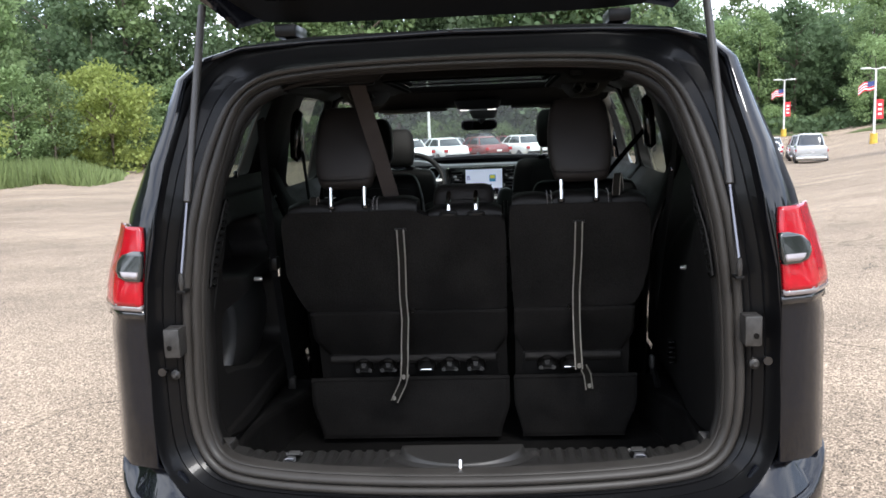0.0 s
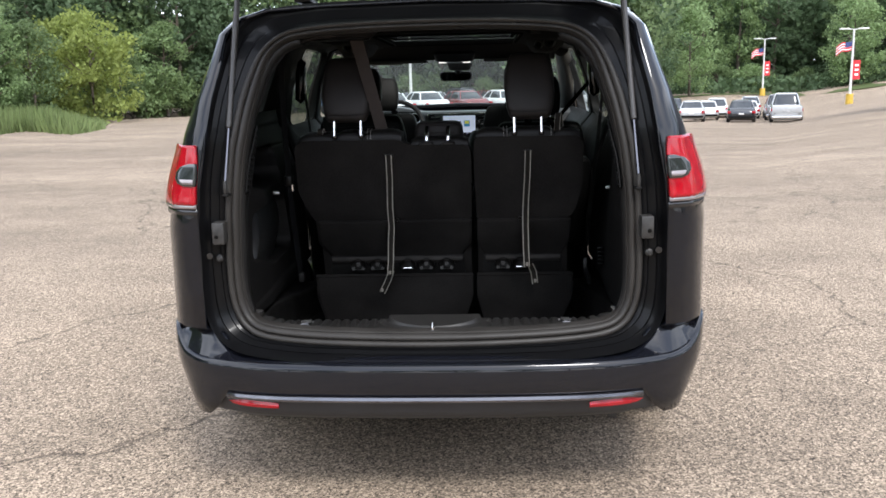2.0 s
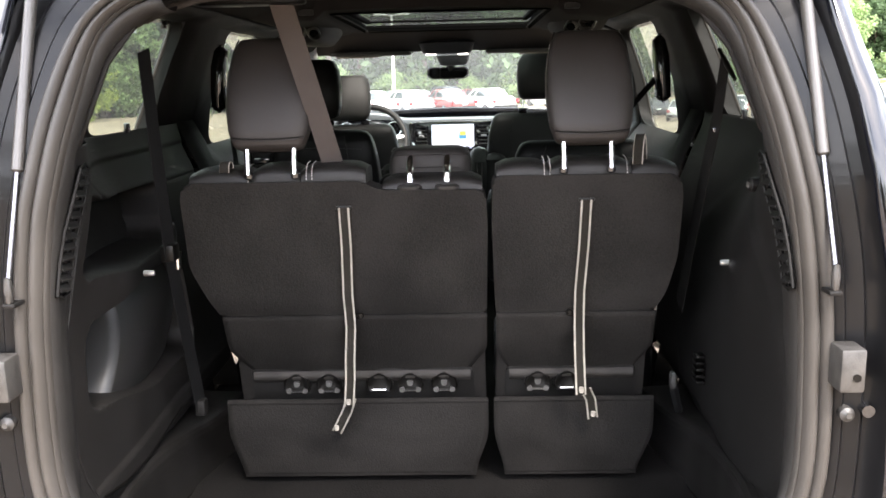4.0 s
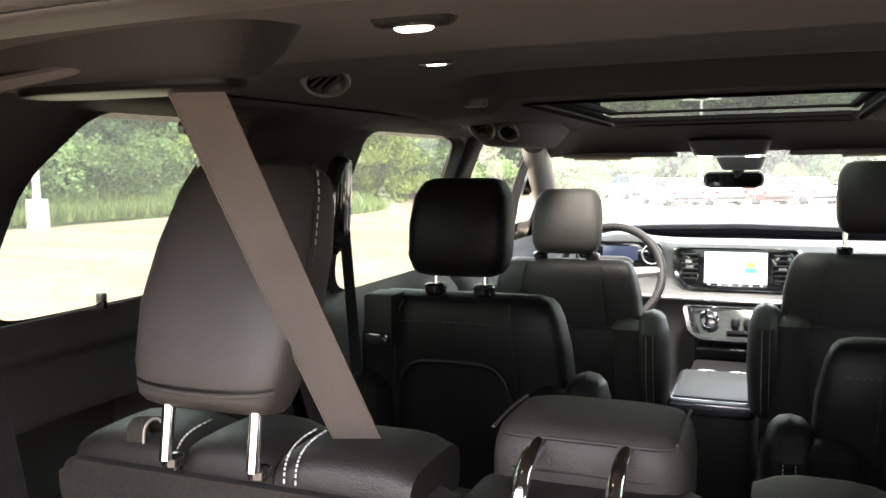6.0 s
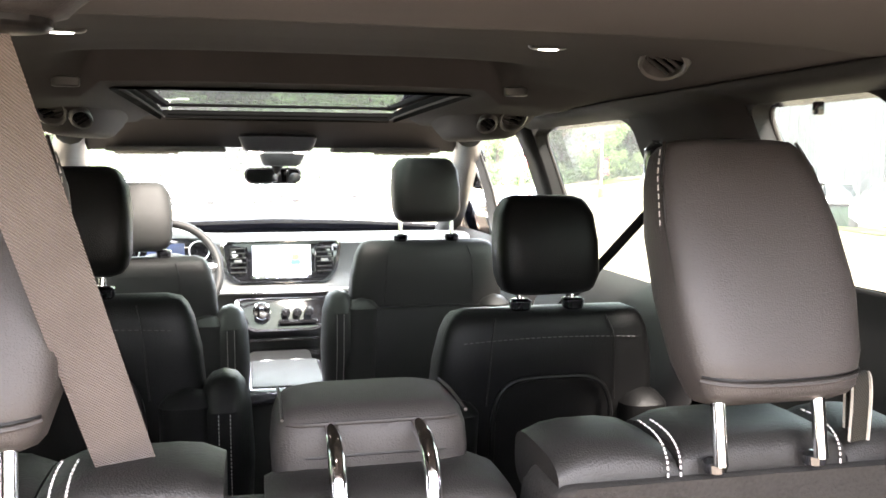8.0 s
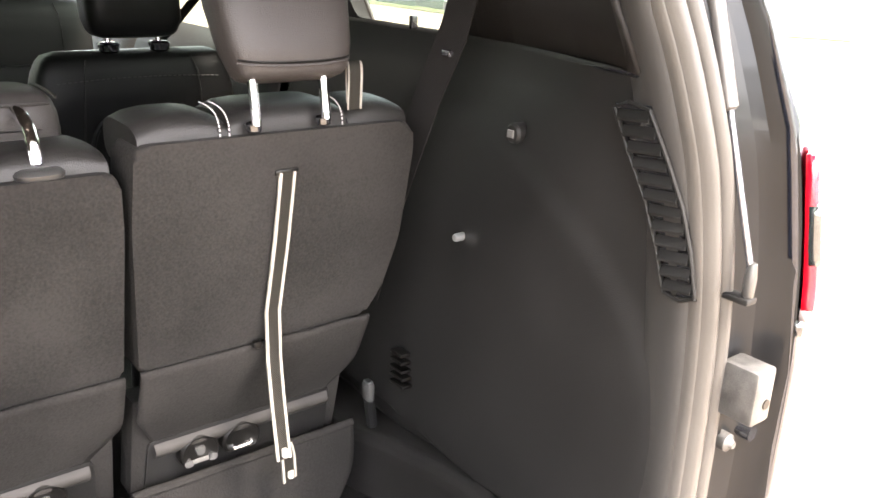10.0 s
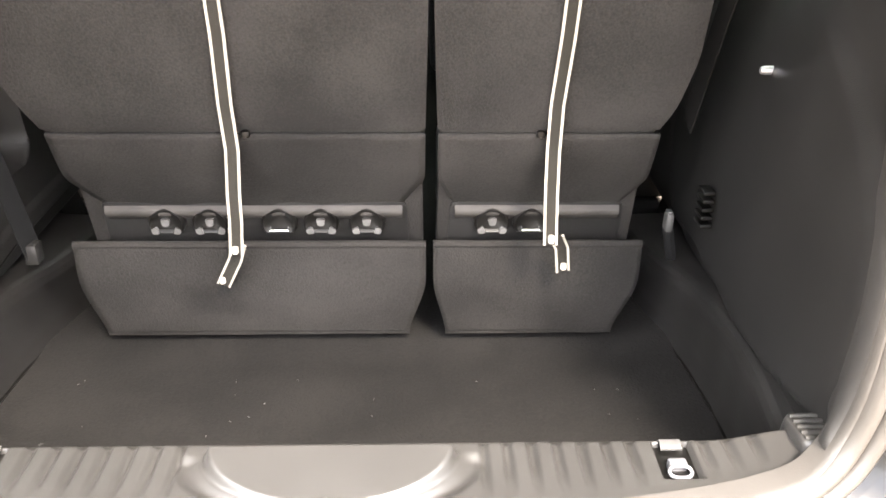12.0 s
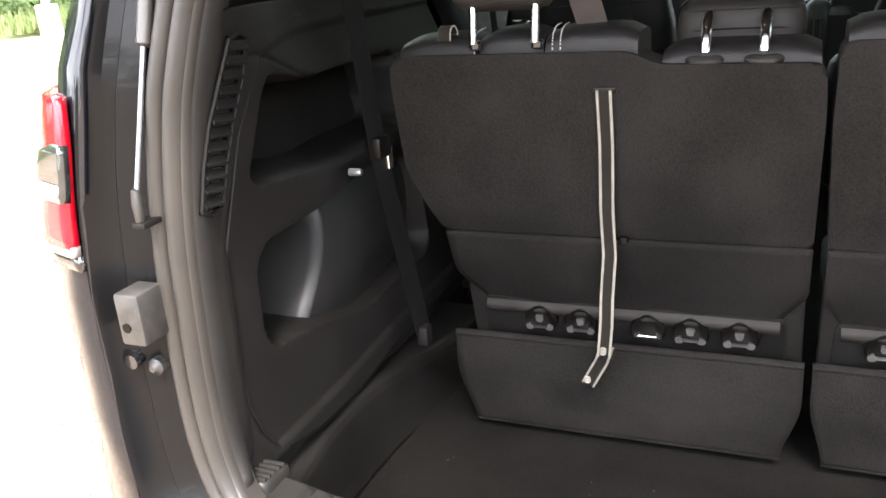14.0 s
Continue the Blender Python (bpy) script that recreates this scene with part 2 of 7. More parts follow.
ICON_GREY = glow("icon_grey", (0.35, 0.36, 0.55), 0.05)
DIAL_ON = glow("dial_blue", (0.03, 0.04, 0.08), 0.015)

# ---- building helpers ----
def part(name, bm, mat, parent=None, label="", sharp=32, smooth=True):
    """Links a bmesh as one mesh object, under a thing or a part where one is given."""
    me = bpy.data.meshes.new(name)
    bmesh.ops.recalc_face_normals(bm, faces=bm.faces)
    bm.to_mesh(me)
    bm.free()
    if smooth:
        me.polygons.foreach_set("use_smooth", [True] * len(me.polygons))
        me.set_sharp_from_angle(angle=radians(sharp))
    me.materials.append(mat)
    ob = new(name, me)
    if parent:
        ob.parent = parent
    if label:
        ob["label"] = label
    return ob


def thing(name, label, category, group="", kind="", at=(0, 0, 0)):
    ob = new(name)
    ob.location = at
    ob.empty_display_size = 0.1
    return tagged(ob, label, category, group, kind)


def box(x0, x1, y0, y1, z0, z1, bev=0.008, seg=2, bm=None):
    own = bm is None
    bm = bm or bmesh.new()
    vs = [bm.verts.new(p) for p in ((x0, y0, z0), (x1, y0, z0), (x1, y1, z0), (x0, y1, z0),
                                    (x0, y0, z1), (x1, y0, z1), (x1, y1, z1), (x0, y1, z1))]
    for q in ((3, 2, 1, 0), (4, 5, 6, 7), (0, 1, 5, 4), (1, 2, 6, 5), (2, 3, 7, 6), (3, 0, 4, 7)):
        bm.faces.new([vs[i] for i in q])
    if bev and own:
        bmesh.ops.bevel(bm, geom=bm.edges[:], offset=bev, segments=seg, profile=0.5, affect="EDGES")
    return bm


def loft(rings, closed=True, caps=True, bm=None):
    """Skins rings of equally many points."""
    bm = bm or bmesh.new()
    rows = [[bm.verts.new(p) for p in r] for r in rings]
    n = len(rows[0])
    for a, b in zip(rows, rows[1:]):
        for i in range(n if closed else n - 1):
            j = (i + 1) % n
            bm.faces.new((a[i], a[j], b[j], b[i]))
    if caps and closed:
        bm.faces.new(rows[0][::-1])
        bm.faces.new(rows[-1])
    return bm


def oval(cx, cy, cz, a, b, n=28, e=4.0, tilt=0.0):
    """A rounded rectangle of half sizes a, b in the level plane, tipped about x."""
    pts = []
    for k in range(n):
        u = 2 * math.pi * (k + 0.5) / n
        c, s = math.cos(u), math.sin(u)
        px = a * math.copysign(abs(c) ** (2 / e), c)
        py = b * math.copysign(abs(s) ** (2 / e), s)
        pts.append((cx + px, cy + py, cz + py * tilt))
    return pts


def pad(rows, n=28, e=4.0, round_end=0.02, tilt=0.0):
    """An upholstered form through rows (z, cx, cy, a, b), closed by rounded ends."""
    z, cx, cy, a, b = rows[0]
    k = round_end
    rings = [oval(cx, cy, z - k, a - 1.6 * k, max(b - 1.6 * k, 0.004), n, e, tilt), oval(cx, cy, z - 0.6 * k, a - 0.5 * k, max(b - 0.5 * k, 0.006), n, e, tilt)]
    rings += [oval(cx, cy, z, a, b, n, e, tilt) for z, cx, cy, a, b in rows]
    z, cx, cy, a, b = rows[-1]
    rings += [oval(cx, cy, z + 0.6 * k, a - 0.5 * k, max(b - 0.5 * k, 0.006), n, e, tilt), oval(cx, cy, z + k, a - 1.6 * k, max(b - 1.6 * k, 0.004), n, e, tilt)]
    return loft(rings)


def tube(path, r, n=10, bm=None, caps=True):
    """A round bar along a path; r is one radius or one for each point."""
    path = [Vector(p) for p in path]
    rs = r if isinstance(r, (list, tuple)) else [r] * len(path)
    rings = []
    for i, p in enumerate(path):
        d = (path[min(i + 1, len(path) - 1)] - path[max(i - 1, 0)]).normalized()
        side = d.cross(Vector((0, 0, 1)))
        if side.length < 0.05:
            side = d.cross(Vector((0, 1, 0)))
        side.normalize()
        up = side.cross(d)
        rings.append([p + rs[i] * (math.cos(2 * math.pi * k / n) * side + math.sin(2 * math.pi * k / n) * up) for k in range(n)])
    return loft(rings, caps=caps, bm=bm)


def sweep(path, profile, frames, closed=True, bm=None):
    """Carries a flat profile (a, b) along a path; frames gives for each point the two directions of a and b."""
    rings = []
    for p, (u, v) in zip(path, frames):
        rings.append([Vector(p) + a * Vector(u) + b * Vector(v) for a, b in profile])
    bm = bm or bmesh.new()
    rows = [[bm.verts.new(p) for p in r] for r in rings]
    n = len(profile)
    m = len(rows)
    for i in range(m if closed else m - 1):
        a, b = rows[i], rows[(i + 1) % m]
        for k in range(n):
            j = (k + 1) % n
            bm.faces.new((a[k], a[j], b[j], b[k]))
    if not closed:
        bm.faces.new(rows[0][::-1])
        bm.faces.new(rows[-1])
    return bm


def ribbon(path, across, width, thick=0.0016, bm=None):
    """A flat strap along a path; across is the direction of its width, for all points or each."""
    rings = []
    path = [Vector(p) for p in path]
    for i, p in enumerate(path):
        a = Vector(across[i] if isinstance(across, list) else across).normalized()
        d = (path[min(i + 1, len(path) - 1)] - path[max(i - 1, 0)]).normalized()
        nrm = a.cross(d).normalized()
        rings.append([p + a * width / 2 + nrm * thick, p - a * width / 2 + nrm * thick, p - a * width / 2 - nrm * thick, p + a * width / 2 - nrm * thick])
    return loft(rings, bm=bm)


def slab(outline, to3d, depth, bev=0.006, seg=2):
    """A flat outline given depth, its edges rounded. to3d(u, v, d) places a point."""
    bm = bmesh.new()
    lo = [bm.verts.new(to3d(u, v, 0)) for u, v in outline]
    hi = [bm.verts.new(to3d(u, v, depth)) for u, v in outline]
    n = len(outline)
    bottom = bm.faces.new(lo)
    top = bm.faces.new(hi[::-1])
    for i in range(n):
        j = (i + 1) % n
        bm.faces.new((lo[j], lo[i], hi[i], hi[j]))
    if bev:
        rim = [e for e in bm.edges if (e in bottom.edges[:]) or (e in top.edges[:])]
        bmesh.ops.bevel(bm, geom=rim, offset=bev, segments=seg, profile=0.5, affect="EDGES")
    return bm


def sheet(fn, nu, nv, bm=None, skip=None):
    """A surface fn(u, v) over the unit square; skip(i, j) leaves cells open."""
    bm = bm or bmesh.new()
    rows = [[bm.verts.new(fn(i / nu, j / nv)) for j in range(nv + 1)] for i in range(nu + 1)]
    for i in range(nu):
        for j in range(nv):
            if skip and skip(i, j):
                continue
            bm.faces.new((rows[i][j], rows[i + 1][j], rows[i + 1][j + 1], rows[i][j + 1]))
    return bm


def stitches(path, step=0.008, size=0.0012, fill=0.6):
    """A row of short threads along a path."""
    bm = bmesh.new()
    path = [Vector(p) for p in path]
    for a, b in zip(path, path[1:]):
        d = b - a
        n = max(1, int(d.length / step))
        for k in range(n):
            tube([a + d * (k / n), a + d * ((k + fill) / n)], size, 5, bm)
    return bm


def smooth01(x):
    x = min(1.0, max(0.0, x))
    return x * x * (3 - 2 * x)


def curve_at(keys, y):
    """Straight-line reading of a table of (y, value)."""
    if y <= keys[0][0]:
        return keys[0][1]
    for (a, va), (b, vb) in zip(keys, keys[1:]):
        if y <= b:
            f = (y - a) / (b - a)
            return va + (vb - va) * f
    return keys[-1][1]


def solid(ob, thickness, offset=-1):
    m = ob.modifiers.new("thickness", "SOLIDIFY")
    m.thickness, m.offset = thickness, offset
    return ob

# ---- the minivan's shell ----
van = thing("minivan", "black minivan with open tailgate parked on a worn asphalt lot", "minivan")

# half width and height of the outer skin, from the sill to the middle of the roof
OUT = [(0.86, 0.22), (0.94, 0.30), (0.968, 0.42), (0.98, 0.60), (0.978, 0.80), (0.976, 1.00), (0.955, 1.14), (0.915, 1.25),
       (0.895, 1.32), (0.85, 1.44), (0.808, 1.555), (0.768, 1.655), (0.715, 1.71), (0.60, 1.755), (0.40, 1.808), (0.0, 1.832)]
REAR_Y = [0.05, 0.03, 0.02, 0.0, 0.0, 0.0, 0.01, 0.02, 0.03, 0.07, 0.12, 0.16, 0.21, 0.25, 0.28, 0.29]
TUCK = [0.185] * 6 + [0.172, 0.152, 0.140, 0.112, 0.095, 0.070, 0.060, 0.03, 0.01, 0.0]
STATIONS = [0.34, 0.52, 0.66, 0.70, 0.82, 0.95, 1.07, 1.22, 1.32, 1.43, 1.48, 1.62, 1.80, 2.05, 2.30, 2.45, 2.62, 2.75, 2.95, 3.10,
            3.30, 3.55, 3.75, 3.80, 3.91, 4.03, 4.16, 4.29, 4.41, 4.52, 4.57, 4.70, 4.85, 4.95, 5.02]
TOPLINE = [(0.29, 1.765), (0.6, 1.795), (1.2, 1.828), (2.3, 1.832), (2.62, 1.805), (2.95, 1.715), (3.2, 1.665), (3.4, 1.590), (3.7, 1.43), (3.95, 1.265), (4.2, 1.13),
           (4.6, 1.05), (4.85, 0.93), (4.95, 0.80), (5.02, 0.62)]
NOSE = [(4.4, 1.0), (4.7, 0.96), (4.85, 0.88), (4.95, 0.78), (5.02, 0.62)]
AXLES = (1.00, 4.09)
SLANT = {8: -0.03, 9: -0.03, 10: -0.01, 11: 0.085, 12: 0.10}
TRIM_SLANT = {8: 0.035, 9: 0.04, 10: 0.07, 11: 0.15, 12: 0.16}
FRONT_SLANT = {8: -0.115, 9: -0.10, 10: -0.075, 11: -0.055}


def lean_back(y, row, side=-1):
    return y + (SLANT if side < 0 else TRIM_SLANT).get(row, 0.0) * max(0.0, 1 - abs(y - 0.70) / 0.36) + FRONT_SLANT.get(row, 0.0) * max(0.0, 1 - abs(y - 1.22) / 0.09)


def skin_point(col, row):
    """A point of the right outer side: the first four columns turn the rear corner."""
    w, z = OUT[row]
    if col < 4:
        t = TUCK[row]
        dx, dy = ((t, 0.0), (0.58 * t, 0.025), (0.26 * t, 0.10), (0.05 * t, 0.22))[col]
        if row in (2, 3):
            z = 0.612 if row == 2 else 0.652
            dx, dy = (dx + 0.05, dy + 0.035) if row == 2 else (dx, dy)
        return Vector((w - dx, REAR_Y[row] + dy * (1 if row < 12 else 0.8), min(z, curve_at(TOPLINE, REAR_Y[row] + dy) - 0.05 * (w / 0.9) ** 2 if row > 11 else z)))
    y = STATIONS[col - 4]
    if col < 6 and row in (2, 3):
        w, z = (w - 0.04, 0.612) if row == 2 else (w, 0.652)
    elif row < 5:
        for ax in AXLES:
            d = abs(y - ax)
            if d < 0.41:
                zb = 0.36 + math.sqrt(0.41 ** 2 - d * d) * 0.98
                z = zb + (0.82 - zb) * (z - 0.22) / 0.60 if row < 4 else max(z, 0.82)
    if 1.5 < y < 3.2 and row in (7, 8):
        z -= 0.095 if row == 8 else 0.03
    zt = curve_at(TOPLINE, y) - 0.05 * (w / 0.9) ** 2
    if y < 2.7 and row < 12:
        zt = 9
    return Vector((w * curve_at(NOSE, y), lean_back(y, row), min(z, zt)))


COLS = 4 + len(STATIONS)


def col_of(y):
    return 4 + STATIONS.index(y)


def skin(side, cells):
    bm = bmesh.new()
    vs = {}

    def v(c, r):
        if (c, r) not in vs:
            p = skin_point(c, r)
            vs[c, r] = bm.verts.new((p.x * side, p.y, p.z))
        return vs[c, r]
    for c, r in cells:
        bm.faces.new((v(c, r), v(c + 1, r), v(c + 1, r + 1), v(c, r + 1)))
    bmesh.ops.remove_doubles(bm, verts=bm.verts[:], dist=1e-4)
    return bm


def window_cell(c, r):
    y = STATIONS[c - 4] if c >= 4 else -1
    if 8 <= r < 11:
        if 0.69 < y < 1.2:
            return "quarter_window"
        if 1.6 < y < 2.2:
            return "sliding_door_window"
        if 2.44 < y < 3.0 or (2.44 < y < 3.2 and r < 10) or (2.44 < y < 3.4 and r < 9):
            return "front_door_window"
    if r >= 14 and 1.79 < y < 2.9:
        return "sunroof"
    if 2.94 < y < 3.9 and (r >= 12 or (r >= 11 and y > 3.0) or (r >= 10 and y > 3.2) or (r >= 9 and y > 3.5)):
        return "windshield"
    return ""


def panel_cell(c, r):
    if window_cell(c, r):
        return window_cell(c, r)
    y = STATIONS[c - 4] if c >= 4 else -1
    if r >= 12 and y < 2.94:
        return "roof"
    if y < 1.31 or (y < 2.3 and r >= 11):
        return "quarter_panel"
    if y < 2.3:
        return "sliding_door"
    if y < 3.5:
        return "front_door"
    return "front_end"


groups = {}
for c in range(COLS - 1):
    for r in range(15):
        if c < 6 and r < 2:
            continue
        groups.setdefault(panel_cell(c, r), []).append((c, r))

GLASS_OF = {"quarter_window": GLASS_TINT, "sliding_door_window": GLASS_TINT, "front_door_window": GLASS, "sunroof": GLASS_ROOF, "windshield": GLASS_FRONT}
for name, cells in groups.items():
    for side in (1, -1):
        if name in ("roof", "front_end", "sunroof", "windshield"):
            if side < 0:
                continue
            bm = skin(1, cells)
            other = bmesh.ops.duplicate(bm, geom=bm.verts[:] + bm.edges[:] + bm.faces[:])["geom"]
            for g in other:
                if isinstance(g, bmesh.types.BMVert):
                    g.co.x = -g.co.x
            bmesh.ops.remove_doubles(bm, verts=bm.verts[:], dist=1e-4)
        else:
            bm = skin(side, cells)
        if name in GLASS_OF:
            ob = part(name, bm, GLASS_OF[name], van, "tinted glass pane" if name != "windshield" else "clear curved windshield", sharp=60)
            ob.visible_shadow = False
        else:
            ob = part(name, bm, PAINT, van, "glossy black painted panel", sharp=60)
            solid(ob, 0.012, -1)

# ---- rear opening: painted frame, rubber seal, sill ----
# right half, from the middle of the sill round to the middle of the roof: seal (x, y, z) and outer edge (x, y, z)
SEAL = [(0.0, -0.025, 0.580), (0.20, -0.022, 0.582), (0.42, -0.004, 0.587), (0.58, 0.024, 0.598), (0.655, 0.046, 0.627), (0.695, 0.06, 0.69), (0.708, 0.06, 0.80),
        (0.702, 0.06, 1.00), (0.692, 0.065, 1.13), (0.678, 0.075, 1.24), (0.665, 0.085, 1.31), (0.642, 0.11, 1.42), (0.605, 0.14, 1.53),
        (0.565, 0.16, 1.60), (0.505, 0.18, 1.647), (0.42, 0.195, 1.668), (0.25, 0.205, 1.68), (0.0, 0.21, 1.684)]
EDGE = [(0.0, -0.115, 0.535), (0.22, -0.112, 0.536), (0.46, -0.10, 0.54), (0.64, -0.068, 0.555), (0.735, -0.02, 0.585), (0.785, 0.0, 0.66), (0.793, 0.0, 0.80),
        (0.791, 0.0, 1.00), (0.783, 0.01, 1.14), (0.765, 0.02, 1.25), (0.758, 0.03, 1.30), (0.742, 0.065, 1.42), (0.720, 0.11, 1.53),
        (0.702, 0.155, 1.61), (0.668, 0.205, 1.685), (0.59, 0.25, 1.735), (0.38, 0.28, 1.762), (0.0, 0.29, 1.765)]


def both_sides(half):
    """The whole loop from its right half."""
    return [Vector(p) for p in half] + [Vector((-p[0], p[1], p[2])) for p in half[-2:0:-1]]


def refine(loop, n=3):
    """A closed loop made finer and rounder."""
    out = []
    m = len(loop)
    for i in range(m):
        p0, p1, p2, p3 = loop[i - 1], loop[i], loop[(i + 1) % m], loop[(i + 2) % m]
        for k in range(n):
            t = k / n
            out.append(0.5 * ((2 * p1) + (p2 - p0) * t + (2 * p0 - 5 * p1 + 4 * p2 - p3) * t * t + (3 * p1 - p0 - 3 * p2 + p3) * t ** 3))
    return out


SEAL = [(x, y, z + 0.018 * smooth01((1.50 - z) / 0.35)) for x, y, z in SEAL]
EDGE = [(x, y, z + 0.022 * smooth01((1.50 - z) / 0.35)) for x, y, z in EDGE]
seal_loop, edge_loop = refine(both_sides(SEAL)), refine(both_sides(EDGE))
rings = []
for f, dy in ((0.0, 0.0), (0.07, 0.006), (0.14, 0.022), (0.30, 0.026), (0.36, 0.018), (0.62, 0.018), (0.68, 0.008), (0.92, 0.006)):
    rings.append([e.lerp(s, f) + Vector((0, dy, 0)) for e, s in zip(edge_loop, seal_loop)])
part("tailgate_opening_frame", loft(rings, caps=False), JAMB, van, "black painted jamb round the rear opening")

middle = Vector((0, 0.1, 1.13))
frames = []
for i, p in enumerate(seal_loop):
    d = (seal_loop[(i + 1) % len(seal_loop)] - seal_loop[i - 1]).normalized()
    u = Vector((d.z, 0, -d.x)).normalized()
    if u.dot(p - middle) < 0:
        u = -u
    frames.append((u, Vector((0, -1, 0))))
SEAL_PROFILE = [(0.008, -0.05), (0.013, -0.004), (0.0125, 0.008), (0.009, 0.017), (0.003, 0.021), (-0.004, 0.020), (-0.0095, 0.014), (-0.0115, 0.009), (-0.0135, 0.012),
                (-0.018, 0.0175), (-0.024, 0.0185), (-0.030, 0.015), (-0.034, 0.008), (-0.0365, 0.003), (-0.0385, 0.006), (-0.041, 0.004), (-0.043, -0.006), (-0.044, -0.035)]
slim = [u * (1 - 0.35 * smooth01((p.z - 1.45) / 0.2)) for p, (u, v) in zip(seal_loop, frames)]
frames = [(u, f[1]) for u, f in zip(slim, frames)]
part("rubber_seal", sweep(seal_loop, SEAL_PROFILE, frames), RUBBER, van, "ribbed rubber weather seal", sharp=50)
# ---- bumper ----
PLAN = [(0.0, -0.135), (0.25, -0.132), (0.50, -0.118), (0.66, -0.09), (0.78, -0.045), (0.86, 0.01), (0.92, 0.08), (0.957, 0.17), (0.975, 0.30), (0.985, 0.46), (0.988, 0.64)]
# the outer crest stays low round the corner; the scooped shoulder climbs inside it to the body
CREST = [(0.0, 0.0), (0.82, 0.0), (0.88, 0.010), (0.925, 0.045), (0.955, 0.082), (0.975, 0.095), (1.0, 0.10)]
SHOULDER = [(0.0, 0.0), (0.66, 0.0), (0.72, 0.018), (0.79, 0.075), (0.86, 0.100), (0.93, 0.105), (1.0, 0.105)]


SIDE_TUCK = [(0.30, 0.095), (0.346, 0.058), (0.432, 0.014), (0.50, 0.003), (0.532, 0.001), (0.55, 0.0)]


def plan_line(half):
    return [Vector((-x, y, 0)) for x, y in half[:0:-1]] + [Vector((x, y, 0)) for x, y in half]


def finer_line(pts, n=3):
    ext = [2 * pts[0] - pts[1]] + pts + [2 * pts[-1] - pts[-2]]
    out = []
    for i in range(1, len(ext) - 2):
        p0, p1, p2, p3 = ext[i - 1:i + 3]
        for k in range(n):
            t = k / n
            out.append(0.5 * ((2 * p1) + (p2 - p0) * t + (2 * p0 - 5 * p1 + 4 * p2 - p3) * t * t + (3 * p1 - p0 - 3 * p2 + p3) * t ** 3))
    return out + [pts[-1]]


bumper_line = finer_line(plan_line(PLAN))


def bumper_band(section, drop=0.0):
    rings = []
    for i, p in enumerate(bumper_line):
        d = (bumper_line[min(i + 1, len(bumper_line) - 1)] - bumper_line[max(i - 1, 0)]).normalized()
        out = Vector((d.y, -d.x, 0))
        crest, shoulder = curve_at(CREST, abs(p.x)), curve_at(SHOULDER, abs(p.x))
        deep = 1 - 0.30 * smooth01((abs(p.x) - 0.90) / 0.08)
        corner = math.copysign(smooth01((abs(p.x) - 0.80) / 0.16), p.x)
        low = drop * smooth01((abs(p.x) - 0.715) / 0.05)
        ring = []
        for o, z, k in section:
            z -= low * max(0.0, (0.485 - z) / 0.061)
            ring.append(p + out * (o * (deep if o < -0.03 else 1)) + Vector((-corner * curve_at(SIDE_TUCK, z), 0, z + 0.024 + (shoulder if o < -0.03 else crest) * k)))
        rings.append(ring)
    return loft(rings, closed=False)


bumper = part("bumper", bumper_band([(-0.085, 0.540, 1.0), (-0.070, 0.538, 0.97), (-0.045, 0.533, 0.62), (-0.012, 0.5315, 1.0), (-0.004, 0.530, 1.0), (0.001, 0.526, 1.0), (0.004, 0.516, 0.95), (0.007, 0.475, 0.6), (0.007, 0.445, 0.2), (0.003, 0.424, 0.0)], 0.088),
              PAINT, van, "glossy black rear bumper", sharp=40)
solid(bumper, 0.006, 1)
full_line = bumper_line
bumper_line = [p for p in full_line if abs(p.x) < 0.80]
valance = part("lower_valance", bumper_band([(0.004, 0.424, 0), (-0.006, 0.408, 0), (-0.010, 0.395, 0), (-0.014, 0.375, 0.3), (-0.024, 0.352, 0.6), (-0.045, 0.335, 0.9), (-0.075, 0.330, 1.0)]), CHARCOAL, van, "matt black lower bumper")
solid(valance, 0.006, 1)
bumper_line = [p for p in full_line if abs(p.x) < 0.735]
strip = part("trim_strip", bumper_band([(0.006, 0.4245, 0), (0.012, 0.4225, 0), (0.014, 0.416, 0), (0.011, 0.410, 0), (0.0, 0.408, 0)]), DARK_CHROME, van, "dark chrome strip across the bumper")
solid(strip, 0.004, 1)
bumper_line = full_line
for side in (-1, 1):
    pts = []
    for k in range(9):
        f = k / 8
        x = 0.525 + 0.185 * f
        y = np.interp(x, [p[0] for p in PLAN], [p[1] for p in PLAN])
        pts.append((side * x, y + 0.012 + 0.018 * smooth01((x - 0.6) / 0.3), 0.409 + 0.006 * f, 0.007 + 0.005 * math.sin(math.pi * min(1, f * 0.9 + 0.05)) ** 0.5))
    rings = [[(x, y - 0.012, z - h), (x, y - 0.016, z), (x, y - 0.012, z + h), (x, y + 0.03, z + h), (x, y + 0.03, z - h)] for x, y, z, h in pts]
    part("reflector", loft(rings), RED_LENS, van, "red reflector in the bumper")

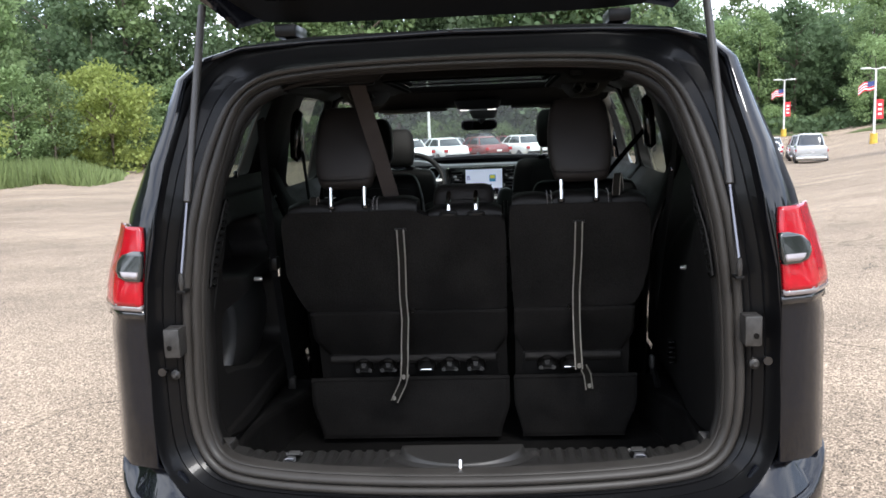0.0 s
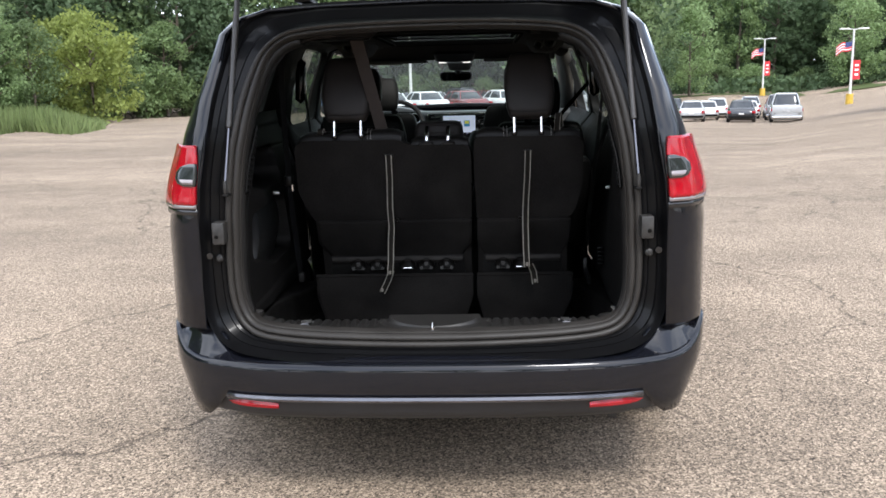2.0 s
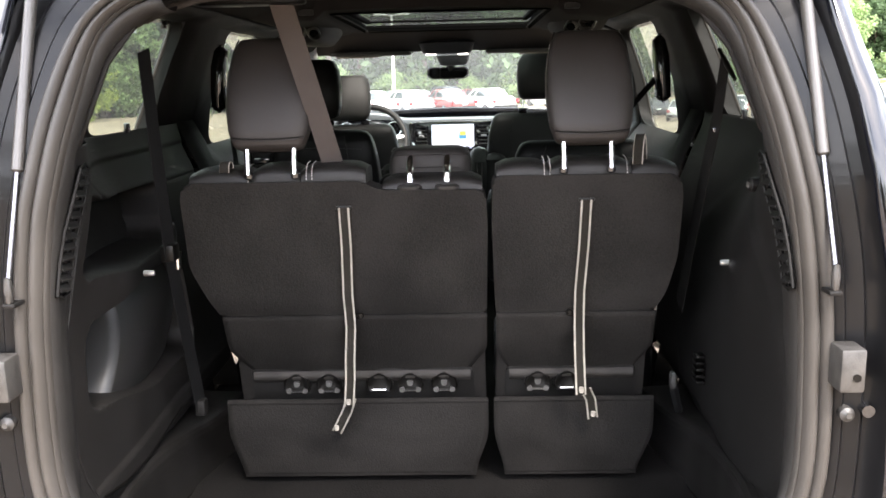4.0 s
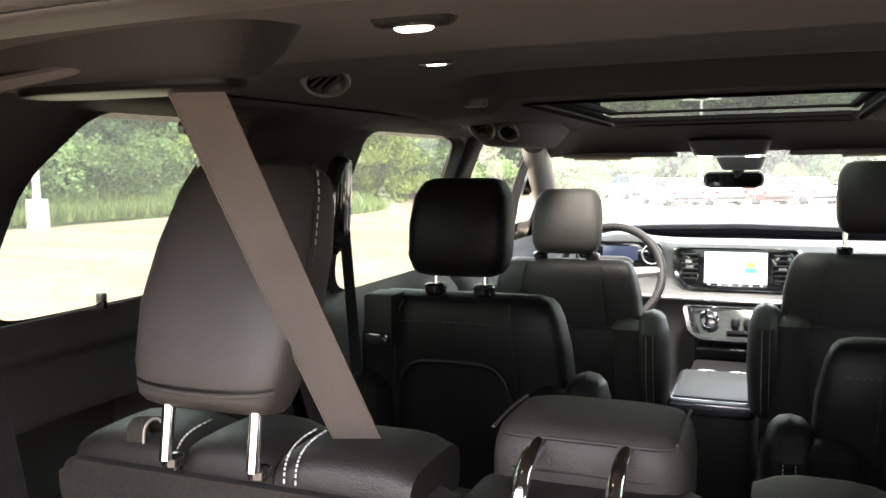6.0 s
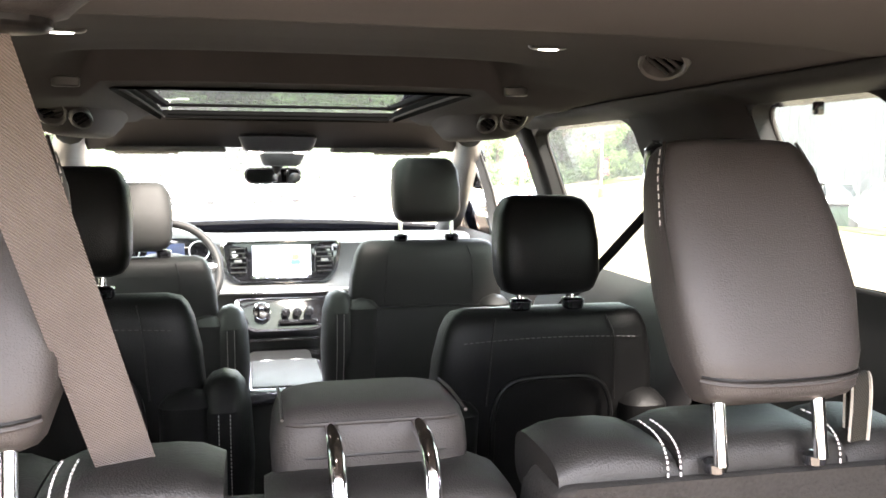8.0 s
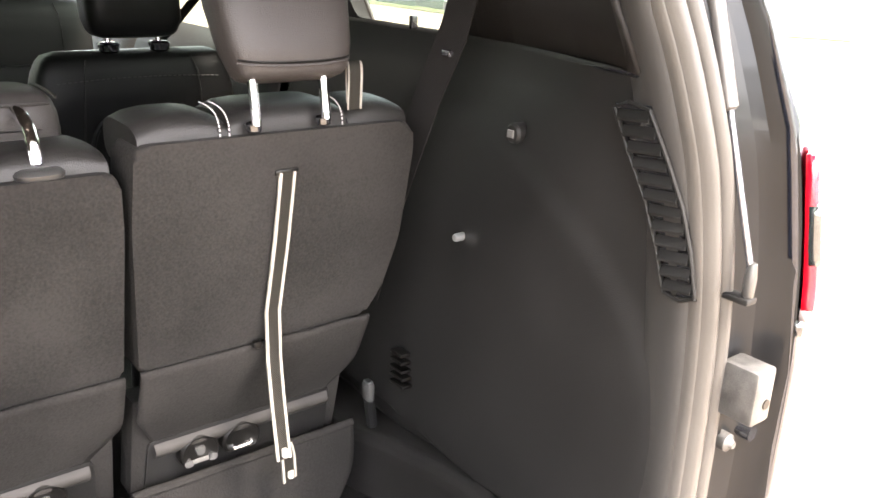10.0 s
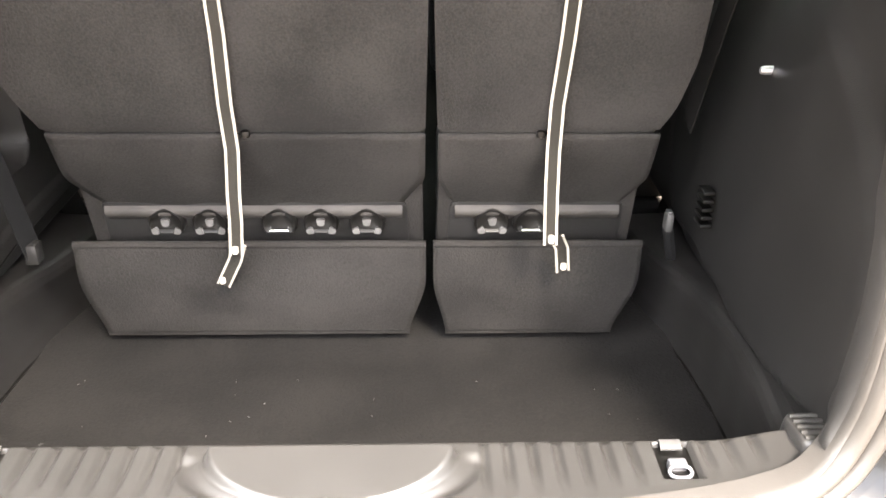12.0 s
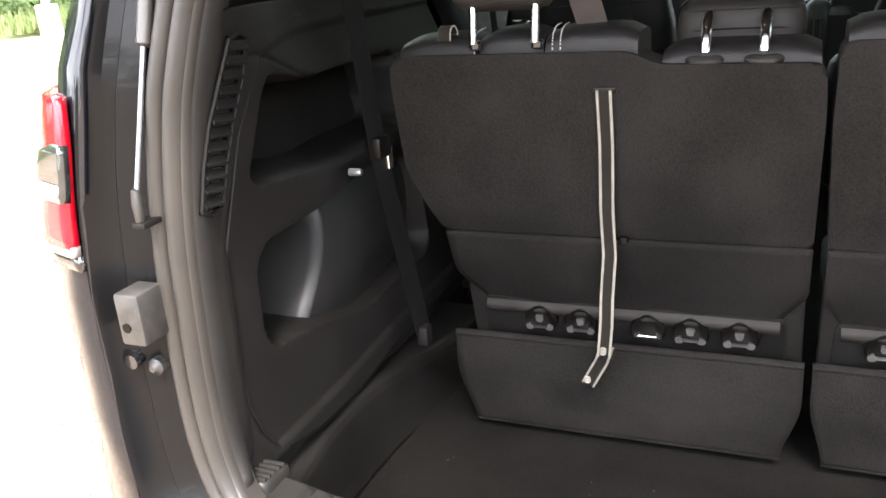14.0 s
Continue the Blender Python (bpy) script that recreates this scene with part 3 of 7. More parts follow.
# ---- wheels ----
def wheel(x, y, side):
    w = part("wheel", loft([[(x + side * dx, y + r * math.cos(a), 0.36 + r * math.sin(a)) for a in [2 * math.pi * k / 40 for k in range(40)]]
                            for dx, r in ((-0.20, 0.25), (-0.21, 0.335), (-0.18, 0.358), (-0.02, 0.358), (0.012, 0.335), (0.015, 0.255))], caps=False), TYRE, van, "black rubber tyre")
    part("rim", loft([[(x + side * dx, y + r * math.cos(a), 0.36 + r * math.sin(a)) for a in [2 * math.pi * k / 40 for k in range(40)]]
                      for dx, r in ((-0.19, 0.24), (0.0, 0.255), (0.01, 0.245), (-0.03, 0.235), (-0.05, 0.06), (-0.03, 0.05), (-0.03, 0.01))], caps=False), ALLOY, w, "dark alloy rim")
    for k in range(5):
        a = 2 * math.pi * k / 5
        part("spoke", tube([(x - side * 0.03, y + 0.04 * math.cos(a), 0.36 + 0.04 * math.sin(a)), (x - side * 0.005, y + 0.235 * math.cos(a), 0.36 + 0.235 * math.sin(a))], [0.03, 0.02], 6), ALLOY, w)


for ax in AXLES:
    for side in (-1, 1):
        wheel(side * 0.985, ax, side)
        arch = [(side * 0.90, ax + 0.40 * math.cos(a), 0.36 + 0.40 * math.sin(a)) for a in [radians(14) + radians(152) * k / 18 for k in range(19)]]
        part("wheel_arch", loft([[(p[0] - side * 0.19, p[1], p[2]) for p in arch], [(p[0] + side * 0.05, p[1], p[2]) for p in arch]], closed=False), PLASTIC, van, "black wheel arch liner")
part("underbody", box(-0.66, 0.66, 0.30, 4.8, 0.27, 0.33, 0.02), CHARCOAL, van, "dark underbody")
part("exhaust_tip", tube([(0.63, 0.40, 0.302), (0.63, 0.14, 0.300), (0.63, 0.085, 0.297)], 0.020, 16), BRACKET, van, "dull metal exhaust pipe")

# ---- tail lamps ----
def lamp_shell(side, rows, cols, name, mat, parent, label, lift=0.006):
    """A lens that lies on the rear corner. rows: heights; cols: 0 at the jamb to 1 on the flank, for each row."""
    rings = []
    for z, (a, b) in zip(rows, cols):
        ring = []
        for k in range(13):
            f = (a + (b - a) * k / 12) * 3.35
            c = min(3, int(f))
            g = f - c
            zs = [o[1] for o in OUT[:12]]
            r = max(i for i in range(11) if zs[i] <= z)
            h = (z - zs[r]) / (zs[r + 1] - zs[r])
            p = [skin_point(c, r + i).lerp(skin_point(c + 1, r + i), g) for i in (0, 1)]
            q = p[0].lerp(p[1], h)
            out = Vector((0.55 + 0.45 * f / 3.35, -1 + f / 3.35 * 0.9, 0.15)).normalized()
            q += out * lift
            ring.append((q.x * side, q.y, z))
        rings.append(ring)
    ob = part(name, loft(rings, closed=False), mat, parent, label, sharp=60)
    return solid(ob, 0.014, 0)


for side in (-1, 1):
    tl = lamp_shell(side, [1.086, 1.098, 1.125, 1.175, 1.215, 1.240, 1.260, 1.276, 1.286], [(0.0, 0.80), (0.0, 0.93), (0.0, 1.0), (0.015, 1.0), (0.03, 1.0), (0.05, 0.97), (0.07, 0.90), (0.085, 0.80), (0.10, 0.64)],
                    "tail_lamp", RED_LENS, van, "red wraparound tail lamp", 0.014)
    lamp_shell(side, [1.150, 1.160, 1.176, 1.196, 1.214, 1.226], [(0.0, 0.16), (0.0, 0.26), (0.0, 0.32), (0.01, 0.33), (0.02, 0.26), (0.03, 0.12)], "lens_centre", SMOKE_LENS, tl, "smoked inner lens", 0.019)
    lamp_shell(side, [1.157, 1.163, 1.174], [(0.02, 0.16), (0.02, 0.21), (0.02, 0.24)], "reversing_lens", CLEAR_LENS, tl, "clear reversing lens", 0.023)
    lamp_shell(side, [1.074, 1.080, 1.089], [(0.0, 0.74), (0.0, 0.79), (0.0, 0.86)], "lower_lens", CLEAR_LENS, tl, "pale lower lens", 0.013)
    lamp_shell(side, [1.052, 1.062, 1.073], [(0.0, 0.70), (0.0, 0.85), (0.0, 0.80)], "lamp_edge", PIANO, tl, "gloss black edge under the lamp", 0.004)

# ---- lining of the cabin ----
# half width and height of the lining at the tail and from the quarter window forward
IN_TAIL = [(0.68, 0.42), (0.675, 0.60), (0.668, 0.80), (0.660, 1.05), (0.645, 1.21), (0.606, 1.376), (0.583, 1.44), (0.555, 1.52), (0.500, 1.595), (0.44, 1.632)]
IN_MID = [(0.68, 0.42), (0.685, 0.60), (0.69, 0.80), (0.715, 1.05), (0.77, 1.22), (0.830, 1.358), (0.800, 1.455), (0.765, 1.555), (0.722, 1.655), (0.655, 1.685)]
TAIL_Y = [0.08, 0.08, 0.08, 0.08, 0.09, 0.150, 0.170, 0.196, 0.222, 0.240]
IN_STATIONS = [0.08, 0.18, 0.30, 0.42, 0.54, 0.66, 0.70, 0.82, 0.95, 1.07, 1.22, 1.32, 1.43, 1.48, 1.62, 1.80, 2.05, 2.30, 2.45, 2.62, 2.75, 2.95, 3.10, 3.35, 3.60]


def lining(y, row, side=-1):
    f = smooth01((y - 0.08) / 0.62)
    if row < 4:
        f = smooth01((y - 0.36) / 0.42)
    elif row == 4:
        f = smooth01((y - 0.22) / 0.52)
    (wa, za), (wb, zb) = IN_TAIL[row], IN_MID[row]
    p = Vector((wa + (wb - wa) * f, y, za + (zb - za) * f))
    p.y = max(p.y, TAIL_Y[row])
    if 1.5 < y and row in (4, 5):
        p.z -= 0.095 if row == 5 else 0.03
    if 4 < row < 9:
        p.y = lean_back(max(y, TAIL_Y[row]), row + 3, side)
    return p


def lining_x(y, z):
    pts = [lining(y, r) for r in range(10)]
    for a, b in zip(pts, pts[1:]):
        if a.z <= z <= b.z:
            return a.x + (b.x - a.x) * (z - a.z) / (b.z - a.z)
    return pts[0].x if z < pts[0].z else pts[-1].x


def lining_mesh(side, cells):
    bm = bmesh.new()
    vs = {}

    def v(i, r):
        if (i, r) not in vs:
            p = lining(IN_STATIONS[i], r, side)
            vs[i, r] = bm.verts.new((p.x * side, p.y, p.z))
        return vs[i, r]
    for i, r in cells:
        bm.faces.new((v(i, r), v(i + 1, r), v(i + 1, r + 1), v(i, r + 1)))
    return bm


def soften(loop, n=8, passes=14):
    """A closed loop made dense, and the same loop with its corners rounded."""
    dense = [p.lerp(loop[(i + 1) % len(loop)], k / n) for i, p in enumerate(loop) for k in range(n)]
    soft = dense
    for k in range(passes):
        soft = [soft[i - 1] * 0.25 + p * 0.5 + soft[(i + 1) % len(soft)] * 0.25 for i, p in enumerate(soft)]
    return dense, soft


WINDOW_SPANS = [(0.70, 1.22), (1.62, 2.30), (2.45, 3.10)]


def bay_mask(y, z, y0, y1, z0, z1, soft=0.025):
    """1 inside a rounded opening, 0 outside."""
    dx = max(y0 - y, y - y1, -1)
    dz = max(z0 - z, z - z1, -1)
    d = max(dx, dz) if dx <= 0 or dz <= 0 else math.hypot(dx, dz)
    r = 0.05
    qx, qz = abs(y - (y0 + y1) / 2) - (y1 - y0) / 2 + r, abs(z - (z0 + z1) / 2) - (z1 - z0) / 2 + r
    d = math.hypot(max(qx, 0), max(qz, 0)) + min(max(qx, qz), 0) - r
    return smooth01(0.5 - d / soft)


PANEL_EDGE = [(0.66, 0.21), (0.72, 0.165), (0.78, 0.14), (0.92, 0.121), (1.02, 0.128), (1.20, 0.19), (1.26, 0.235), (1.30, 0.30)]


PANEL_START = [(0.58, 0.08), (1.10, 0.085), (1.24, 0.100), (1.31, 0.112), (1.38, 0.134)]
PANEL_FOOT = [(0.08, 0.66), (0.229, 0.652), (0.33, 0.630), (0.463, 0.622), (0.60, 0.626), (0.751, 0.636), (1.28, 0.64)]


def cargo_side(side):
    """The moulded panel beside the cargo well, up to the window line; bays are sunk into one side."""
    def fn(u, v):
        z = 0.588 + v * (lining(0.08 + 1.2 * u, 5).z - 0.588)
        start = curve_at(PANEL_START, z)
        y = start + (1.28 - start) * u
        x = sum(lining_x(y, z + 0.02 * k) for k in range(-3, 4)) / 7
        x += 0.022 * smooth01((curve_at(PANEL_FOOT, y) - z) / 0.012)
        if side < 0:
            x += 0.13 * bay_mask(y - 0.50 * max(0.0, z - 1.12), z + 0.05 * smooth01((y - 0.25) / 0.4), 0.214, 0.95, 1.108, 1.262, 0.018)
            x += 0.24 * bay_mask(y, z + 0.075 * smooth01((y - 0.24) / 0.42) * smooth01((0.95 - z) / 0.12), 0.218, 0.92, 0.836, 1.012, 0.018)
            x += 0.007 * smooth01((y - curve_at(PANEL_EDGE, z)) / 0.006) * smooth01((z - 0.66) / 0.02) * smooth01((1.31 - z) / 0.02)
            d = abs(y - curve_at(PANEL_EDGE, z))
            x += 0.009 * smooth01(1 - d / 0.009) * smooth01((z - 0.66) / 0.02) * smooth01((1.31 - z) / 0.02)
            x += 0.004 * smooth01(1 - abs(z - 1.305 + 0.10 * smooth01((y - 0.2) / 0.5)) / 0.008) * smooth01((y - 0.16) / 0.02)
        else:
            a = math.hypot((y - 0.56) / 1.25, z - 0.86)
            x -= 0.008 * smooth01((0.40 - a) / 0.05)
        return (side * x, y, z)
    return sheet(fn, 300, 230) if side < 0 else sheet(fn, 120, 90)


for side in (-1, 1):
    label = "dark moulded cargo side trim with two storage bays" if side < 0 else "dark moulded cargo side trim"
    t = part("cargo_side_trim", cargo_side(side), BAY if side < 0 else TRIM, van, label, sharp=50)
    solid(t, 0.004, 1 if side > 0 else -1)
    cells = {"rear_pillar_trim": [], "sliding_door_trim": [], "front_door_trim": []}
    for i, (ya, yb) in enumerate(zip(IN_STATIONS, IN_STATIONS[1:])):
        for r in range(9):
            if yb <= 1.22 + 0.11 and r < 5 and ya < 1.27:
                continue
            if 5 <= r < 8 and any(ya >= a - 0.001 and yb <= b + 0.001 for a, b in WINDOW_SPANS):
                continue
            if r >= 5 and ya >= 3.09:
                continue
            name = "rear_pillar_trim" if ya < 1.61 and (r >= 5 or ya < 1.31) or r == 8 and ya < 2.3 else "sliding_door_trim" if ya < 2.3 else "front_door_trim"
            cells[name].append((i, r))
    for name, cs in cells.items():
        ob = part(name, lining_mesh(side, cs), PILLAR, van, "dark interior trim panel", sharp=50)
        solid(ob, 0.006, 0)
    # reveals between the panes and the lining
    for ya, yb in WINDOW_SPANS:
        bm = bmesh.new()
        ys = [y for y in STATIONS if ya - 0.001 <= y <= yb + 0.001]

        def pair(y, k):
            p = lining(y, 5 + k, side)
            q = skin_point(col_of(y), 8 + k)
            return (Vector((side * p.x, p.y, p.z)), Vector((side * (q.x - 0.004), q.y, q.z)))
        loop = [pair(y, 0) for y in ys] + [pair(yb, k) for k in (1, 2)] + [pair(y, 3) for y in ys[::-1]] + [pair(ya, k) for k in (2, 1)]
        near, far = soften([a for a, b in loop]), soften([b for a, b in loop])
        part("window_surround", loft([near[0], near[1], far[1], far[0]], caps=False), TRIM, van, "dark window reveal")
        # thin rubber along the pane
        ring = [p + Vector((-side * 0.004, 0, 0)) for p in far[1]]
        part("window_rubber", tube(ring + ring[:1], 0.0045, 8, caps=False), RUBBER, van)

# rounded wheel-house cover inside the lower bay
def cover_fn(u, v):
    """A barrel that leans forward, swelling towards the cabin."""
    z = 0.735 + 0.285 * v
    lead = 0.345 + 0.135 * smooth01((z - 0.77) / 0.22)
    y = lead + 0.52 * u
    fillet = 0.17 * (1 - smooth01(u / 0.085)) ** 1.3
    belly = 0.045 * (1 - math.sin(math.pi * min(1.0, 0.16 + 0.84 * v))) + 0.020 * (2 * u - 0.6) ** 2
    return (-(0.705 + fillet + belly), y, z)


part("wheel_cover", sheet(cover_fn, 50, 24), MOULDED, van, "glossy black wheel house cover in a bay", sharp=80)

# windshield posts
for side in (-1, 1):
    path = [(side * 0.70, 2.95, 1.655), (side * 0.735, 3.12, 1.59), (side * 0.775, 3.38, 1.45), (side * 0.80, 3.62, 1.32), (side * 0.815, 3.85, 1.20)]
    part("windshield_pillar_trim", tube(path, [0.05, 0.055, 0.055, 0.055, 0.055], 12), PLASTIC_GREY, van, "grey windshield pillar trim")

# ---- headliner ----
CROWN = [(0.10, 1.655), (0.30, 1.676), (0.48, 1.688), (0.70, 1.698), (0.764, 1.699), (0.768, 1.702), (0.782, 1.734), (0.80, 1.738), (1.05, 1.747), (1.25, 1.752), (1.33, 1.750), (1.50, 1.738), (1.62, 1.726), (1.72, 1.716), (1.80, 1.714), (2.30, 1.712), (2.75, 1.706), (2.88, 1.698), (2.95, 1.662), (3.06, 1.605)]
HOLE_Y, HOLE_X = (1.80, 2.86), 0.385


def headliner_fn(u, v):
    y = 0.205 + 2.855 * u
    s = 2 * v - 1
    e = lining(y, 9)
    e.z = min(e.z, curve_at(CROWN, y) - 0.012)
    x = s * (e.x + 0.01)
    zc = curve_at(CROWN, y)
    flat = curve_at([(0.1, 3.0), (1.2, 4.0), (1.75, 4.5), (3.0, 3.0)], y)
    z = zc - (zc - e.z) * abs(s) ** flat
    # rounded trough across the roof, behind the sunroof
    z += 0.080 * smooth01((y - 1.38) / 0.26) * smooth01((1.695 - y) / 0.022) * smooth01((0.475 - abs(x)) / 0.09)
    if 1.55 < y < 2.75:
        z -= 0.030 * smooth01((abs(x) - 0.40) / 0.05) * smooth01((0.66 - abs(x)) / 0.08) * smooth01((y - 1.55) / 0.15) * smooth01((2.75 - y) / 0.15)
    return (x, y, z)


NU, NV = 230, 66
bm = sheet(headliner_fn, NU, NV, skip=lambda i, j: HOLE_Y[0] < 0.205 + 2.855 * (i + 0.5) / NU < HOLE_Y[1] and abs((2 * (j + 0.5) / NV - 1) * 0.66) < HOLE_X)
headliner = part("headliner", bm, HEADLINER, van, "dark grey cloth headliner", sharp=60)
solid(headliner, 0.006, 1)

# sunroof frame and its rails
rim_in = [(-0.385, 1.80), (0.385, 1.80), (0.385, 2.86), (-0.385, 2.86)]
part("sunroof_reveal", loft([[(x * 1.04, 2.33 + (y - 2.33) * 1.04, 1.706 if y < 2 else 1.694) for x, y in rim_in], [(x * 1.0, y, 1.714 if y < 2 else 1.700) for x, y in rim_in], [(x * 1.02, y, 1.772 if y < 2 else 1.726) for x, y in rim_in]], caps=False), MATT_BLACK, van, "black sunroof surround")
for k, (y, z, h) in enumerate([(2.83, 1.712, 0.005), (2.74, 1.735, 0.004), (1.86, 1.740, 0.006)]):
    part("sunroof_rail", box(-0.37, 0.37, y - 0.018, y + 0.018, z - h, z + h, 0.003), MATT_BLACK, van, "black sunroof rail")
for side in (-1, 1):
    part("sunroof_rail", box(side * 0.372 - 0.012, side * 0.372 + 0.012, 1.82, 2.78, 1.730, 1.746, 0.003), MATT_BLACK, van, "black sunroof rail")
# trees show green through the roof pane; its rear half carries a drawn blind
part("roof_blind", box(-0.37, 0.37, 1.82, 2.00, 1.748, 1.754, 0.002), PLASTIC, van, "dark roof blind")


def ceiling_lamp(x, y, z, w, d, tip=0.0):
    b = part("ceiling_lamp", pad([(z - 0.006, x, y, w, d), (z + 0.01, x, y, w, d)], 24, 3.0, 0.006), PLASTIC, van, "dark ceiling lamp housing")
    part("lamp_lens", pad([(z - 0.012, x, y, w * 0.46, d * 0.42), (z, x, y, w * 0.46, d * 0.42)], 20, 3.0, 0.003), LAMP_ON, b, "lit white lamp lens")


ceiling_lamp(-0.104, 0.488, 1.693, 0.036, 0.020)
for side in (-1, 1):
    b = part("ceiling_lamp", pad([(1.744, side * 0.376, 1.20, 0.034, 0.015), (1.764, side * 0.376, 1.20, 0.034, 0.015)], 20, 3.0, 0.004), PLASTIC_GREY, van, "small chrome-edged ceiling lamp")
    part("lamp_lens", pad([(1.7405, side * 0.376, 1.20, 0.018, 0.007), (1.750, side * 0.376, 1.20, 0.018, 0.007)], 16, 3.0, 0.002), LAMP_ON, b, "lit lamp lens")
    part("ceiling_hook", pad([(1.698, side * 0.452, 1.61, 0.026, 0.010), (1.712, side * 0.452, 1.61, 0.026, 0.010)], 16, 3.0, 0.003), PLASTIC_GREY, van, "small grey ceiling hook")


def round_vent(x, y, z, r, side, facing=(0.55, -0.25, -0.8)):
    """A round air outlet with a pale ring, sunk into the lining."""
    axis = Vector((-side * facing[0], facing[1], facing[2])).normalized()
    u = axis.cross(Vector((0, 1, 0))).normalized()
    w = axis.cross(u)

    def ring(rad, d):
        return [Vector((x, y, z)) + axis * d + rad * (math.cos(2 * math.pi * k / 28) * u * 0.8 + math.sin(2 * math.pi * k / 28) * w * 1.25) for k in range(28)]
    v = part("ceiling_vent", loft([ring(r * 1.25, -0.012), ring(r * 1.22, 0.004), ring(r * 1.1, 0.009), ring(r * 0.98, 0.006), ring(r * 0.94, -0.012)], caps=False), VENT_RING, van, "grey ringed ceiling air outlet")
    part("vent_core", loft([ring(r * 0.94, -0.010), ring(r * 0.5, -0.002), ring(r * 0.2, 0.0)]), PIANO, v)
    for k in (-1, 0, 1):
        c = Vector((x, y, z)) + axis * 0.002 + w * (k * r * 0.45)
        part("vent_vane", tube([c - u * r * 0.62, c + u * r * 0.62], 0.0035, 6), PLASTIC, v)


for side in (-1, 1):
    round_vent(side * 0.545, 1.12, 1.716, 0.036, side)
    round_vent(side * 0.545, 1.915, 1.668, 0.034, side, (0.25, -0.62, -0.74))
    round_vent(side * 0.488, 1.955, 1.652, 0.024, side, (0.45, -0.55, -0.70))
    # moulded console blister on the side rail
    part("rail_blister", pad([(1.636, side * 0.545, 2.28, 0.075, 0.29), (1.650, side * 0.545, 2.27, 0.090, 0.32), (1.672, side * 0.545, 2.26, 0.105, 0.355), (1.71, side * 0.545, 2.24, 0.12, 0.39)], 36, 2.6, 0.016), HEADLINER, van, "moulded headliner blister")
    part("coat_hook", pad([(1.652, side * 0.60, 2.35, 0.016, 0.03), (1.664, side * 0.60, 2.35, 0.018, 0.034)], 16, 3, 0.004), PLASTIC_GREY, van)
# belt housing in the headliner
housing = part("belt_housing", pad([(1.652, -0.36, 0.435, 0.14, 0.050), (1.665, -0.36, 0.435, 0.155, 0.060), (1.690, -0.36, 0.435, 0.17, 0.075)], 32, 3.2, 0.010), PILLAR, van, "black belt outlet in the headliner")
part("belt_slot", pad([(1.638, -0.35, 0.437, 0.115, 0.036), (1.655, -0.35, 0.437, 0.115, 0.036)], 32, 3, 0.003), CUP, housing, "dark belt slot")
part("housing_lip", tube([(-0.56, 0.405, 1.608), (-0.50, 0.392, 1.632), (-0.44, 0.387, 1.645), (-0.38, 0.388, 1.651), (-0.33, 0.392, 1.656), (-0.28, 0.400, 1.662)], [0.008, 0.008, 0.007, 0.006, 0.004, 0.002], 10), HEADLINER, housing, "grey moulded lip")

# ---- cargo well ----
def well_fn(u, v):
    y = 0.13 + 0.95 * u
    x = (2 * v - 1) * 0.69
    z = 0.43 + 0.19 * smooth01((0.165 - y) / 0.03) + 0.012 * smooth01((y - 0.62) / 0.1)
    return (x, y, z + 0.003 * noise.noise((x * 7, y * 7, 0)))


part("cargo_floor", sheet(well_fn, 80, 60), CARPET, van, "dark carpeted cargo well floor", sharp=70)
part("cabin_floor", box(-0.80, 0.80, 1.05, 3.6, 0.40, 0.44, 0.01), CARPET, van, "dark carpeted cabin floor")
for side in (-1, 1):
    def bolster(u, v, side=side):
        y = 0.14 + 0.90 * u
        inner = curve_at([(0.14, 0.648), (0.25, 0.662), (0.38, 0.668), (0.48, 0.667), (0.58, 0.660), (0.70, 0.645), (0.80, 0.622), (0.90, 0.600), (1.1, 0.58)], y)
        top = curve_at([(0.14, 0.575), (0.22, 0.595), (0.34, 0.610), (0.46, 0.612), (0.56, 0.604), (0.66, 0.590), (0.80, 0.572), (1.1, 0.56)], y)
        inner -= 0.006
        path = [(inner - 0.004, 0.43), (inner, 0.47), (inner, top - 0.040), (inner + 0.002, top - 0.022), (inner + 0.007, top - 0.009), (inner + 0.016, top - 0.001), (inner + 0.026, top + 0.002), (max(inner + 0.04, 0.70), top + 0.006), (0.74, top + 0.012)]
        f = v * (len(path) - 1)
        k = min(int(f), len(path) - 2)
        a, b = path[k], path[k + 1]
        return (side * (a[0] + (b[0] - a[0]) * (f - k)), y, a[1] + (b[1] - a[1]) * (f - k))
    part("wheel_house_trim", sheet(bolster, 40, 48), LEDGE, van, "black moulded ledge along the cargo floor", sharp=60)

for side in (-1, 1):
    seam_line = [(side * (curve_at([(0.14, 0.648), (0.25, 0.662), (0.38, 0.668), (0.48, 0.667), (0.58, 0.660), (0.70, 0.645), (0.80, 0.622), (0.90, 0.600), (1.1, 0.58)], y) - 0.006), y, 0.434) for y in (0.17, 0.25, 0.35, 0.45, 0.55, 0.65, 0.75, 0.85)]
    part("carpet_gap", tube(seam_line, 0.005, 6), CUP, van, "dark gap along the carpet")
part("panel_seam", tube([(-lining_x(y, z) + 0.004, y, z) for y, z in ((0.229, 0.652), (0.33, 0.630), (0.463, 0.622), (0.60, 0.626), (0.751, 0.636))], 0.0022, 8), CUP, van, "dark seam under the bay panel")
part("panel_lip", tube([(-lining_x(y, z) + 0.001, y, z) for z, y in PANEL_EDGE + [(1.318, 0.36), (1.326, 0.44), (1.328, 0.56), (1.326, 0.70)]], 0.0024, 8), BAY, van, "raised panel edge")

